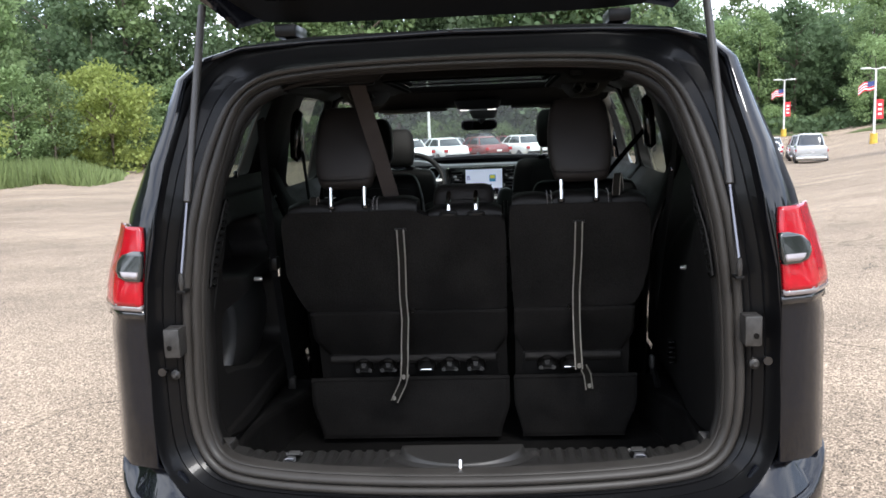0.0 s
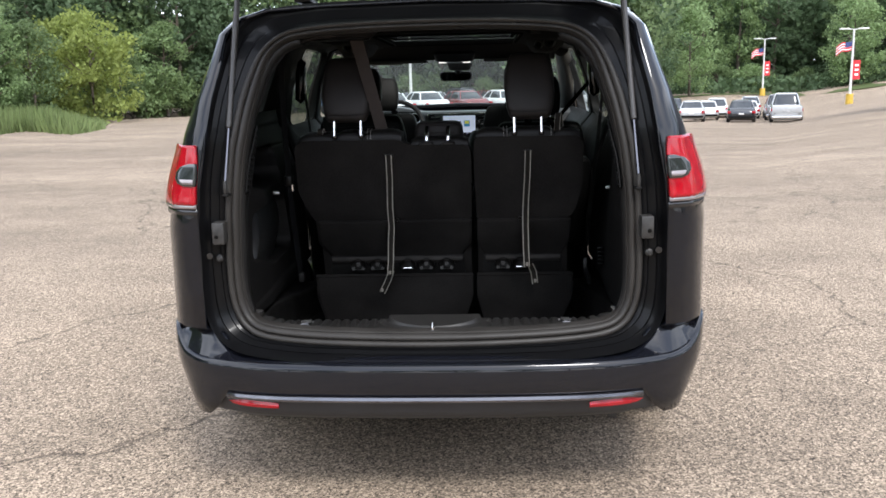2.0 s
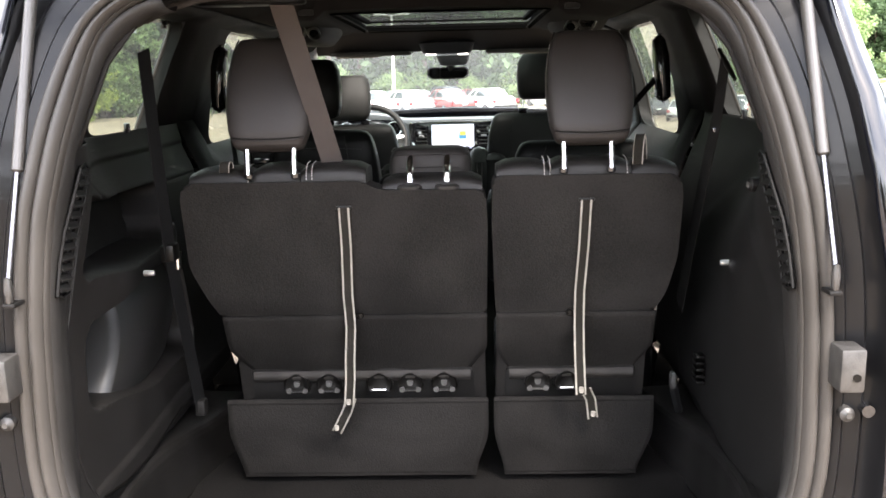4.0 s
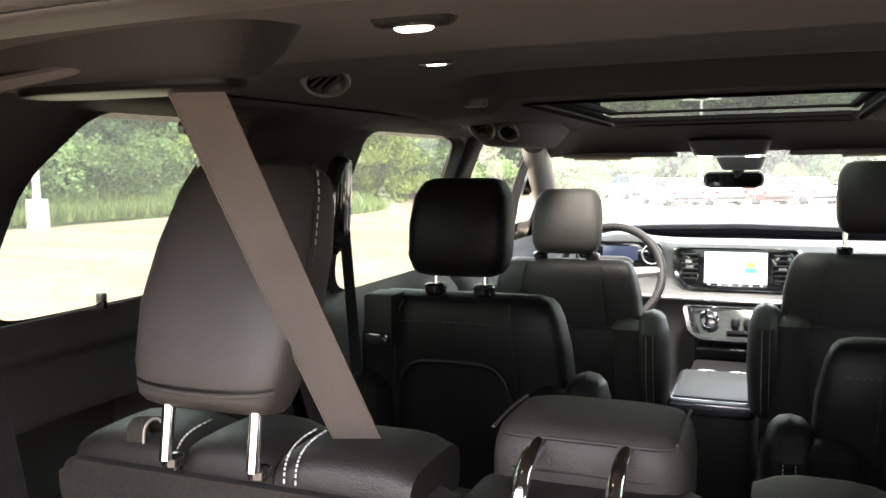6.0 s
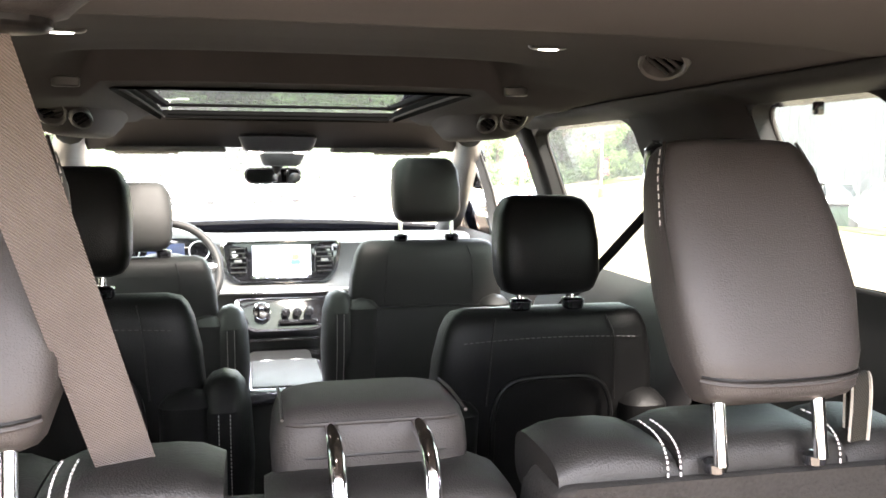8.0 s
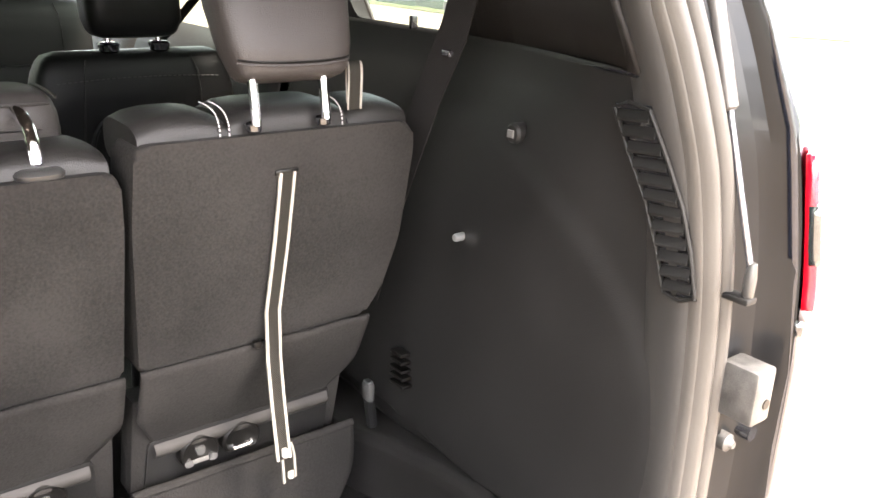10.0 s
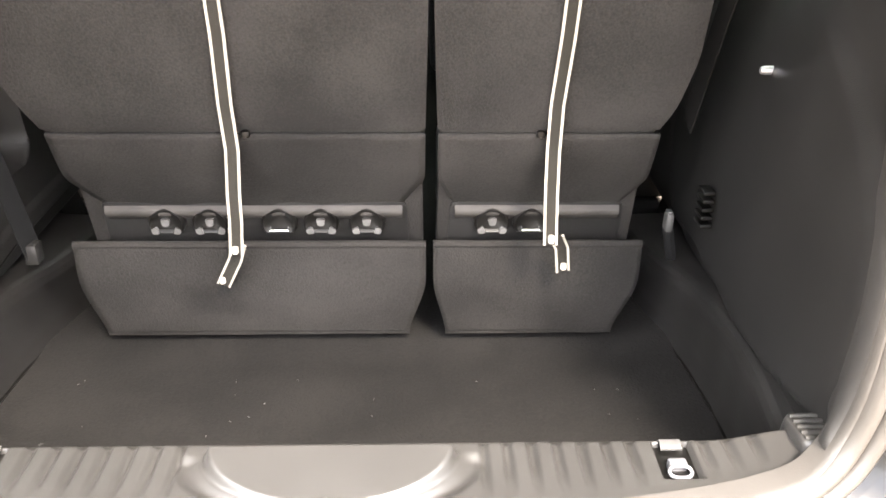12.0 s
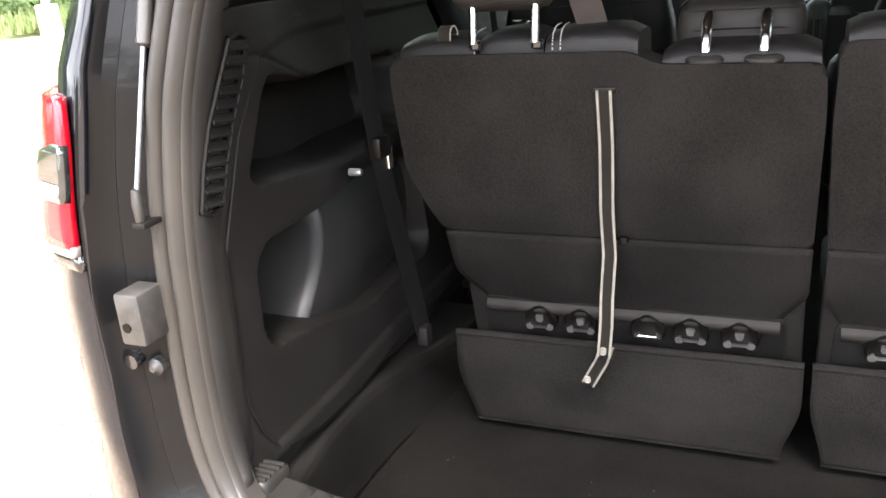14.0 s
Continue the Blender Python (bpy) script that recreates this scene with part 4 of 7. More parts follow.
# moulded trim that turns from the rubber seal into the side panels; its paler colour carries the opening's light
for side in (-1, 1):
    rows = []
    for p, (u, w) in zip(seal_loop, frames):
        if p.x * side < 0.44 or p.z < 0.66:
            continue
        inward = -u.normalized()
        row = []
        for inset, dy in ((0.030, 0.004), (0.040, 0.008), (0.045, 0.016), (0.048, 0.026), (0.050, 0.040), (0.0505, 0.056), (0.049, 0.072), (0.040, 0.085)):
            q = p + inward * inset + Vector((0, dy, 0))
            wall = lining_x(max(q.y, 0.08), min(q.z, 1.631)) + (0.008 if dy > 0.08 else -0.0025)
            f = smooth01((dy - 0.02) / 0.045) * smooth01((1.60 - q.z) / 0.08)
            q.x = q.x * (1 - f) + side * wall * f
            row.append(q)
        rows.append(row)
    if rows[0][0].z > rows[-1][0].z:
        rows.reverse()
    solid(part("tail_pillar_trim", loft(rows, closed=False, caps=False), TAIL_LIT, van, "moulded tail pillar trim, coloured lighter for the light at the opening", sharp=60), 0.003, 0)

# sill plate with ribs, pull recess and striker
def seal_front(x):
    return float(np.interp(abs(x), [p[0] for p in SEAL[:6]], [p[1] for p in SEAL[:6]])) + 0.012


def sill_fn(u, v):
    x = (2 * u - 1) * 0.675
    y1 = seal_front(x)
    y = 0.155 + (y1 - 0.155) * v
    edge = smooth01((abs(x) - 0.52) / 0.13)
    z = 0.640 - 0.008 * smooth01((y1 + 0.03 - y) / 0.03) - 0.012 * smooth01((y - 0.14) / 0.015) + 0.02 * edge
    rib = smooth01(0.75 * math.cos(2 * math.pi * x / 0.034) + 0.10) * smooth01((0.152 - y) / 0.010) * smooth01((y - y1 - 0.035) / 0.075)
    plain = smooth01((abs(x) - 0.195) / 0.012) * smooth01((0.60 - abs(x)) / 0.02) * (1 - smooth01((0.034 - abs(abs(x) - 0.466)) / 0.006))
    z -= 0.0085 * rib * plain
    z -= 0.018 * smooth01((0.028 - abs(abs(x) - 0.466)) / 0.005) * smooth01((y - 0.066) / 0.006) * smooth01((0.148 - y) / 0.006)
    # raised half-moon pull plate, tilted to the rear, with a moat round its curve
    k = math.hypot(x / 0.172, max(0.0, 0.118 - y) / 0.098)
    inside = smooth01((1.0 - k) / 0.07) * smooth01((0.124 - y) / 0.010)
    z += (0.005 + 0.018 * min(1.0, max(0.0, (y - 0.02) / 0.098))) * inside
    z -= 0.007 * smooth01(1 - abs(k - 1.12) / 0.13) * smooth01((0.125 - y) / 0.02)
    return (x, y, z)


part("sill_plate", sheet(sill_fn, 460, 84), SILL, van, "ribbed grey plastic loading sill", sharp=70)
part("latch_striker", tube([(0, 0.030, 0.605), (0, 0.026, 0.650), (0, 0.010, 0.660), (0, -0.006, 0.648), (0, -0.010, 0.600)], 0.0045, 8), CHROME, van, "bright latch striker")
for side in (-1, 1):
    cx = side * 0.466
    base = part("cargo_tie_down", box(cx - 0.027, cx + 0.027, 0.068, 0.146, 0.606, 0.6262, 0.003), CUP, van, "chrome cargo tie-down in a sill pocket")
    part("tie_plate", slab([(cx - 0.015, 0.132), (cx + 0.015, 0.132), (cx + 0.015, 0.147), (cx - 0.015, 0.147)], lambda u, v, d: (u, v, 0.624 + d + (v - 0.112) * 0.30), 0.004, 0.001), PLATE, base, "bright metal plate")
    ring = [(cx + 0.015 * math.copysign(abs(math.cos(a)) ** 0.6, math.cos(a)), 0.086 + 0.008 * math.sin(a), 0.634 + 0.003 * math.sin(a)) for a in [2 * math.pi * k / 24 for k in range(25)]]
    part("tie_ring", tube(ring, 0.0026, 8), SATIN_DARK, base, "chrome ring")
    part("tie_post", box(cx - 0.013, cx + 0.013, 0.096, 0.110, 0.620, 0.639, 0.004), SATIN_DARK, base, "chrome ring mount")
    cy = 0.126
    squarish = [(math.copysign(abs(math.cos(t)) ** 0.4, math.cos(t)), math.copysign(abs(math.sin(t)) ** 0.4, math.sin(t))) for t in [2 * math.pi * (i + 0.5) / 24 for i in range(24)]]
    corner = part("corner_step", loft([[(side * (0.660 + p * 0.036 * k), cy + q * 0.040 * k, z - 0.10 * (q * 0.040)) for p, q in squarish] for z, k in ((0.620, 1.08), (0.664, 1.0), (0.672, 0.96), (0.675, 0.88))]),
                  SILL, van, "ribbed grey corner block", sharp=45)
    for k in range(5):
        y = cy - 0.026 + 0.013 * k
        part("corner_rib", tube([(side * 0.630, y, 0.676 - 0.10 * (y - cy)), (side * 0.690, y, 0.676 - 0.10 * (y - cy))], 0.0035, 6), SILL, corner)
# louvred outlets beside the opening
for side in (-1, 1):
    lo, hi = Vector((side * 0.650, 0.070 - 0.010 * side, 1.118)), Vector((side * 0.640, 0.144 - 0.012 * side, 1.336))

    def vent_pt(f, g, d, lo=lo, hi=hi, side=side):
        """f up the outlet, g across it, d towards the cabin."""
        bow = -0.010 * math.sin(math.pi * f)
        p = lo.lerp(hi, f) + Vector((0, bow + (0.042 + 0.016 * f) * g, -0.006 * g))
        return Vector((side * (lining_x(p.y, p.z) + 0.001 - d), p.y, p.z))
    back = part("side_vent", sheet(lambda u, v: vent_pt(-0.02 + 1.04 * u, -0.05 + 1.1 * v, 0.0090), 12, 4), PIANO, van, "black louvred air outlet")
    for k in range(12):
        f = (k + 0.5) / 12
        bm = loft([[vent_pt(f + 0.034, g, 0.010), vent_pt(f - 0.008, g, 0.019), vent_pt(f - 0.022, g, 0.019), vent_pt(f + 0.016, g, 0.010)] for g in (0.02, 0.5, 0.98)])
        part("louvre", bm, TRIM, back)
    ring_pts = [(f, 0.0) for f in (0.0, 0.25, 0.5, 0.75, 1.0)] + [(1.035, 0.5)] + [(f, 1.0) for f in (1.0, 0.75, 0.5, 0.25, 0.0)] + [(-0.035, 0.5)]
    part("vent_rim", tube([vent_pt(f, g * 1.12 - 0.06, 0.014) for f, g in ring_pts + ring_pts[:1]], 0.0026, 8), TRIM, back, "raised vent rim")

# small fittings on the side panels
def knob(x, y, z, side, r, mat, name, label, depth=0.014):
    rings = [[(x - side * d, y + q * math.cos(a), z + q * math.sin(a)) for a in [2 * math.pi * k / 18 for k in range(18)]] for d, q in ((-0.01, r), (depth * 0.7, r), (depth, r * 0.8))]
    return part(name, loft(rings), mat, van, label)


knob(-0.648, 0.520, 1.055, -1, 0.007, SATIN, "bag_hook", "small bright bag hook")
knob(lining_x(0.535, 1.053) - 0.004, 0.535, 1.053, 1, 0.007, SATIN, "bag_hook", "small bright bag hook", 0.018)
usb = knob(lining_x(0.44, 1.243) - 0.006, 0.44, 1.243, 1, 0.016, PLASTIC, "power_outlet", "black round power outlet")
part("outlet_mark", box(lining_x(0.44, 1.243) - 0.023, lining_x(0.44, 1.243) - 0.0195, 0.434, 0.447, 1.237, 1.249, 0.001), MARK, usb, "pale socket face")

for side in (-1, 1):
    part("window_latch", box(side * 0.80 - 0.008, side * 0.80 + 0.008, 0.850, 0.860, 1.356, 1.382, 0.003), PIANO, van, "small black window latch")
    part("window_clip", box(side * 0.715 - 0.008, side * 0.715 + 0.008, 0.955, 0.965, 1.625, 1.645, 0.003), PIANO, van, "small black window clip")

part("panel_seam", tube([(lining_x(y, z) - 0.003, y, z) for y, z in [(0.13 + 0.04 * k, lining(0.13 + 0.04 * k, 5).z - 0.004) for k in range(13)]], 0.003, 6), PIANO, van, "dark seam over the side trim")

# lint on the cargo carpet
lint = bmesh.new()
lint_rng = random.Random(4)
for k in range(34):
    x, y, a = lint_rng.uniform(-0.58, 0.58), 0.18 + 0.42 * lint_rng.random(), lint_rng.uniform(0, 3.14)
    d = Vector((math.cos(a), math.sin(a), 0)) * lint_rng.uniform(0.0008, 0.0028)
    tube([Vector((x, y, 0.4365)) - d, Vector((x, y, 0.438)), Vector((x, y, 0.4365)) + d], lint_rng.uniform(0.0003, 0.0006), 4, lint)
tagged(part("carpet_lint", lint, MARK), "pale lint specks on the cargo carpet", "lint", kind="stuff")

# ---- third row ----
from mathutils.bvhtree import BVHTree
BACK_Y = [(0.475, 0.692), (0.68, 0.702), (0.75, 0.690), (0.83, 0.655), (0.92, 0.603), (1.0, 0.585), (1.20, 0.543), (1.29, 0.522)]


def back_y(z):
    return curve_at(BACK_Y, z)


def on_back(lift=0.0):
    return lambda u, v, d: (u, back_y(v) - lift + d, v)


def rounded(outline, cut=0.02, n=4):
    """The outline with its corners rounded."""
    out = []
    m = len(outline)
    for i in range(m):
        p0, p1, p2 = (Vector((*outline[j % m], 0)) for j in (i - 1, i, i + 1))
        a = p1 + (p0 - p1).normalized() * min(cut, (p0 - p1).length * 0.45)
        b = p1 + (p2 - p1).normalized() * min(cut, (p2 - p1).length * 0.45)
        for k in range(n + 1):
            t = k / n
            q = a * (1 - t) ** 2 + 2 * p1 * t * (1 - t) + b * t * t
            out.append((q.x, q.y))
    return out


def headrest(parent, x, y, z, rows, posts, mat, label, post_len, post_top):
    """A padded headrest on two chrome posts. rows: height, half width, half depth, y."""
    h = part("headrest", pad([(z + r[0], x, y + r[3], r[1], r[2]) for r in rows], 40, 4.2, 0.013, tilt=-0.25), mat, parent, label, sharp=60)
    for px in posts:
        part("headrest_post", tube([(px, y + post_top[1] - 0.014, z + post_top[0]), (px, y + post_top[1], z + 0.02)], 0.0068, 14), CHROME, h, "chrome post")
    return h


def seam(path, parent, mat=LEATHER, r=0.0018):
    return part("piping", tube(path, r, 6), mat, parent, "raised leather seam")


THIRD_ROWS = [(0.0, 0.080, 0.033, 0.026), (0.03, 0.090, 0.038, 0.037), (0.085, 0.097, 0.041, 0.058), (0.145, 0.095, 0.041, 0.087), (0.195, 0.087, 0.037, 0.110), (0.222, 0.077, 0.031, 0.123)]


def third_headrest(seat, x, p0, p1):
    h = headrest(seat, x, 0.514, 1.340, THIRD_ROWS, (p0, p1), LEATHER_WARM, "tall black leather headrest", 0, (-0.064, 0.020))
    # seam round the rear face and along its lower edge
    skin_tree = BVHTree.FromPolygons([v.co for v in h.data.vertices], [tuple(f.vertices) for f in h.data.polygons])

    def on_pad(px, pz, lift):
        hit = skin_tree.ray_cast(Vector((px, 0.2, pz)), Vector((0, 1, 0)))[0]
        return (px, (hit.y if hit else 0.55) - lift, pz)
    span = [-1 + k / 9 for k in range(19)]
    part("seam_groove", tube([on_pad(x + 0.082 * s, 1.356 + 0.004 * s * s, 0.0002) for s in span], 0.0017, 6), CUP, h, "dark sewn seam")
    seam([on_pad(x + 0.082 * s, 1.3515 + 0.004 * s * s, -0.0002) for s in span], h, LEATHER_WARM, 0.0022)
    for side in (-1, 1):
        pts, thr = [], []
        for r in THIRD_ROWS[1:]:
            pts.append((x + side * (r[1] * 0.965), 0.514 + r[3] - r[2] * 0.45, 1.340 + r[0] + 0.012))
            thr.append((x + side * (r[1] * 0.985), 0.514 + r[3] - r[2] * 0.30, 1.340 + r[0] + 0.008))
        seam(pts, h)
        part("stitching", stitches(thr, 0.009, 0.0009), STITCH, h, "pale stitching")
    return h


def strap(parent, path, tail):
    """A hanging release strap with pale edges, and its riveted end tab."""
    s = part("pull_strap", ribbon(path, (1, 0, 0), 0.0225, 0.0010), STRAP, parent, "grey pull strap with white edges")
    for side in (-1, 1):
        part("strap_edge", ribbon([(p[0] + side * 0.0105 + 0.0008 * math.sin(31 * p[2]), p[1] - 0.0008, p[2]) for p in path], (1, 0, 0), 0.0042, 0.0018), WHITE_EDGE, s, "white strap edge")
    dx = tail[-1][0] - tail[0][0]
    d = (Vector(tail[-1]) - Vector(tail[0])).normalized()
    acr = d.cross(Vector((0, 1, 0))).normalized()
    t = part("strap_tab", ribbon(tail, tuple(acr), 0.024, 0.0014), STRAP, s, "strap end tab")
    for side in (-1, 1):
        part("tab_edge", ribbon([tuple(Vector(p) + acr * side * 0.011 + Vector((0, -0.001, 0))) for p in tail], tuple(acr), 0.004, 0.0018), WHITE_EDGE, t)
    for p in (path[-1], tail[-1]):
        part("rivet", pad([(p[2] + 0.008, p[0], p[1] - 0.004, 0.006, 0.004), (p[2] + 0.018, p[0], p[1] - 0.004, 0.006, 0.004)], 12, 2.5, 0.002), WHITE_EDGE, t, "bright rivet")
    return s


def anchor(parent, x, z, ringed):
    """A child-seat anchor in a black cup."""
    y = 0.686

    def disc(r, d):
        return [(x + r * 1.05 * math.cos(a), y + d, z + (r * math.sin(a) if math.sin(a) > -0.6 else -0.6 * r)) for a in [2 * math.pi * k / 24 for k in range(24)]]
    c = part("anchor_cup", loft([disc(0.032, 0.01), disc(0.032, -0.016), disc(0.028, -0.021), disc(0.023, -0.019), disc(0.019, -0.0165)]), CUP, parent, "black anchor cup")
    if ringed:
        for mark in ([(-0.0085, 0.011), (0.0085, 0.011), (0.006, -0.003), (-0.006, -0.003)], [(-0.029, -0.0105), (-0.017, -0.005), (-0.0125, -0.019), (-0.025, -0.020)], [(0.029, -0.0105), (0.025, -0.020), (0.0125, -0.019), (0.017, -0.005)]):
            part("anchor_symbol", slab(rounded([(x + a, z + b) for a, b in mark], 0.004, 3), lambda u, v, d: (u, y - 0.0225 + d, v), 0.006, 0), ANCHOR_MARK, c, "pale mark")
    else:
        part("anchor_bar", tube([(x - 0.018, y - 0.004, z - 0.004), (x - 0.016, y - 0.022, z - 0.012), (x + 0.016, y - 0.022, z - 0.012), (x + 0.018, y - 0.004, z - 0.004)], 0.003, 8), CHROME, c, "metal anchor bar")
    return c


def third_row(name, label, outline, x0, x1, flap, lower, roll, anchors, bar):
    seat = thing(name, label, "car seat", "third row seats")
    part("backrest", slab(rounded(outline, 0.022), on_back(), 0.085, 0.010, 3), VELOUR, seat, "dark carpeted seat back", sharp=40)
    # carpet skirt that follows the lower back
    def skirt(u, v):
        z = 0.925 - 0.178 * v
        a, b = flap[0] + (flap[2] - flap[0]) * max(0, v - 0.55) / 0.45, flap[1] + (flap[3] - flap[1]) * max(0, v - 0.55) / 0.45
        bulge = 0.010 * math.sin(math.pi * min(1, v * 1.1)) + 0.004 * noise.noise((u * 6 + x0 * 9, v * 3, 1))
        return (a + (b - a) * u, back_y(z) - 0.006 - bulge, z)
    sk = part("skirt", sheet(skirt, 40, 14), VELOUR, seat, "carpet skirt with a stitched hem", sharp=60)
    solid(sk, 0.006, 0)
    part("hem", tube([skirt(k / 30, 1.0) for k in range(31)], 0.0035, 6), VELOUR, sk)
    part("hem", tube([skirt(k / 30, 0.06) for k in range(31)], 0.0028, 6), VELOUR, sk)
    # hard shell with the anchors
    sh = part("anchor_panel", slab([(x0 + 0.004, 0.85), (x1 - 0.004, 0.85), (x1 - 0.002, 0.66), (x0 + 0.002, 0.66)], lambda u, v, d: (u, 0.706 + d - 0.05 * smooth01((v - 0.76) / 0.09), v), 0.05, 0.006), VELOUR, seat, "dark carpeted anchor panel")
    part("anchor_tray", slab(rounded([(bar[0] - 0.008, 0.762), (bar[1] + 0.008, 0.762), (bar[1] + 0.012, 0.66), (bar[0] - 0.012, 0.66)], 0.012), lambda u, v, d: (u, 0.702 + d - 0.263 * (v - 0.66), v), 0.02, 0.003), PLASTIC, sh, "black plastic anchor tray")
    part("anchor_strip", loft([[(bar[0] + (bar[1] - bar[0]) * k / 12, 0.698 - 0.263 * (0.097 - 0.030 * i / 8) - 0.010 * math.sin(math.pi * i / 8), 0.757 - 0.030 * i / 8) for i in range(9)] for k in range(13)], closed=False, caps=False), STRIP, sh, "pale anchor strip")
    for x, ringed in anchors:
        anchor(sh, x, 0.721, ringed)
    # lower carpet flap, folded at its foot
    def flap_fn(u, v):
        z = 0.682 - 0.217 * v
        a, b = lower[0] + (lower[2] - lower[0]) * smooth01((v - 0.35) / 0.65), lower[1] + (lower[3] - lower[1]) * smooth01((v - 0.35) / 0.65)
        return (a + (b - a) * u, 0.672 + 0.018 * v - 0.010 * math.sin(math.pi * v) + 0.003 * noise.noise((u * 5 + x0, v * 4, 3)), z)
    fl = part("lower_flap", sheet(flap_fn, 40, 16), VELOUR, seat, "folded carpet flap", sharp=60)
    solid(fl, 0.010, 0)
    part("flap_edge", tube([flap_fn(k / 30, 0.985) for k in range(31)], 0.006, 8), VELOUR, fl)
    part("flap_edge", tube([flap_fn(k / 30, 0.03) for k in range(31)], 0.008, 8), VELOUR, fl)
    part("flap_edge", tube([flap_fn(k / 30, 0.15) for k in range(31)], 0.004, 8), VELOUR, fl)
    # leather roll along the top
    for a, b, zt in roll:
        n = max(2, int((b - a) / 0.02))
        rings = []
        for k in range(n + 1):
            x = a + (b - a) * k / n
            e = min(1.0, 0.72 + 0.28 * smooth01(min(x - a, b - x) / 0.03))
            rings.append([(x, 0.522 + (0.096 if zt < 1.27 else 0.086) + q * 0.066, zt - 0.045 + p * 0.042 * e + 0.004 * e) for q, p in [(math.copysign(abs(math.cos(t)) ** 0.6, math.cos(t)), math.copysign(abs(math.sin(t)) ** 0.6, math.sin(t))) for t in [2 * math.pi * i / 20 for i in range(20)]]])
        part("top_roll", loft(rings), LEATHER, seat, "black leather top roll", sharp=50)
    part("front_cover", slab(rounded([(x0 + 0.02, 1.24), (x1 - 0.015, 1.22), (x1 - 0.015, 0.70), (x0 + 0.05, 0.70)], 0.03), lambda u, v, d: (u, back_y(v) + 0.08 + d, v), 0.05, 0.02, 3), LEATHER, seat, "black leather seat back front")
    part("cushion", pad([(0.60, (x0 + x1) / 2, 0.99, (x1 - x0) / 2 - 0.01, 0.26), (0.74, (x0 + x1) / 2, 0.99, (x1 - x0) / 2 - 0.01, 0.26)], 32, 6, 0.03), LEATHER, seat, "black leather cushion")
    part("seat_base", box(x0 + 0.06, x1 - 0.05, 0.76, 1.2, 0.43, 0.60, 0.01), PLASTIC, seat, "dark seat base")
    return seat


wide = third_row("third_row_bench", "black third row double seat with carpeted back and pull strap",
                 [(-0.556, 1.258), (-0.15, 1.256), (-0.112, 1.234), (0.130, 1.231), (0.134, 1.15), (0.130, 0.912), (-0.505, 0.912), (-0.538, 0.970), (-0.570, 1.05), (-0.568, 1.22)],
                 -0.505, 0.130, (-0.508, 0.130, -0.455, 0.080), (-0.534, 0.132, -0.506, 0.100),
                 [(-0.545, -0.405, 1.288), (-0.400, -0.290, 1.294), (-0.288, -0.140, 1.294), (-0.105, 0.122, 1.262)],
                 [(-0.353, True), (-0.271, True), (-0.143, False), (-0.065, True), (0.021, True)], (-0.462, 0.088))
single = third_row("third_row_chair", "black third row single seat with carpeted back and pull strap",
                   [(0.146, 1.262), (0.562, 1.259), (0.574, 1.215), (0.573, 1.06), (0.553, 0.97), (0.520, 0.912), (0.152, 0.912), (0.143, 1.15)],
                   0.150, 0.530, (0.152, 0.532, 0.190, 0.487), (0.146, 0.548, 0.172, 0.511),
                   [(0.155, 0.275, 1.292), (0.278, 0.455, 1.296), (0.458, 0.560, 1.290)],
                   [(0.257, True), (0.330, False)], (0.186, 0.495))
third_headrest(wide, -0.354, -0.402, -0.297)
third_headrest(single, 0.365, 0.304, 0.409)
strap(wide, [(-0.193, back_y(1.195) - 0.004, 1.195), (-0.194, back_y(1.1) - 0.007, 1.10), (-0.198, back_y(0.98) - 0.010, 0.98), (-0.196, 0.583, 0.90), (-0.201, 0.580, 0.82), (-0.203, 0.585, 0.76), (-0.211, 0.592, 0.695)],
      [(-0.205, 0.60, 0.715), (-0.220, 0.615, 0.672), (-0.250, 0.630, 0.612)])
strap(single, [(0.357, back_y(1.203) - 0.004, 1.203), (0.354, back_y(1.1) - 0.007, 1.10), (0.349, back_y(0.98) - 0.010, 0.98), (0.347, 0.578, 0.90), (0.348, 0.570, 0.82), (0.352, 0.562, 0.730)],
      [(0.366, 0.585, 0.735), (0.381, 0.605, 0.700), (0.388, 0.614, 0.648)])
for seat, x, z in ((wide, -0.193, 1.195), (single, 0.357, 1.203)):
    part("strap_slot", box(x - 0.018, x + 0.018, back_y(z) - 0.004, back_y(z) + 0.01, z - 0.004, z + 0.004, 0.002), CUP, seat, "black strap slot")
for seat, x in ((wide, -0.172), (single, 0.326)):
    part("back_hole", pad([(0.924, x, back_y(0.928) - 0.012, 0.008, 0.006), (0.930, x, back_y(0.928) - 0.012, 0.008, 0.006)], 16, 2.5, 0.003), CUP, seat, "small black plug")
# double rows of pale stitches over the rolls
for seat, x, zt in ((wide, -0.262, 1.294), (wide, -0.275, 1.294), (single, 0.262, 1.294), (single, 0.275, 1.294), (wide, -0.408, 1.291), (single, 0.447, 1.294)):
    pts = [(x, 0.608 + 0.0675 * math.copysign(abs(math.cos(t)) ** 0.6, math.cos(t)), zt - 0.041 + 0.0435 * abs(math.sin(t)) ** 0.6) for t in [math.pi * (1.02 - 0.52 * k / 14) for k in range(15)]]
    part("stitching", stitches(pts, 0.0065, 0.0011), STITCH, seat, "double pale stitching")
for seat, xs, z in ((wide, (-0.402, -0.297), 1.288), (single, (0.304, 0.409), 1.290)):
    for x in xs:
        part("post_sleeve", pad([(1.268, x, 0.531, 0.010, 0.011), (1.276, x, 0.532, 0.011, 0.012)], 20, 2.6, 0.004), PIANO, seat, "black post sleeve")
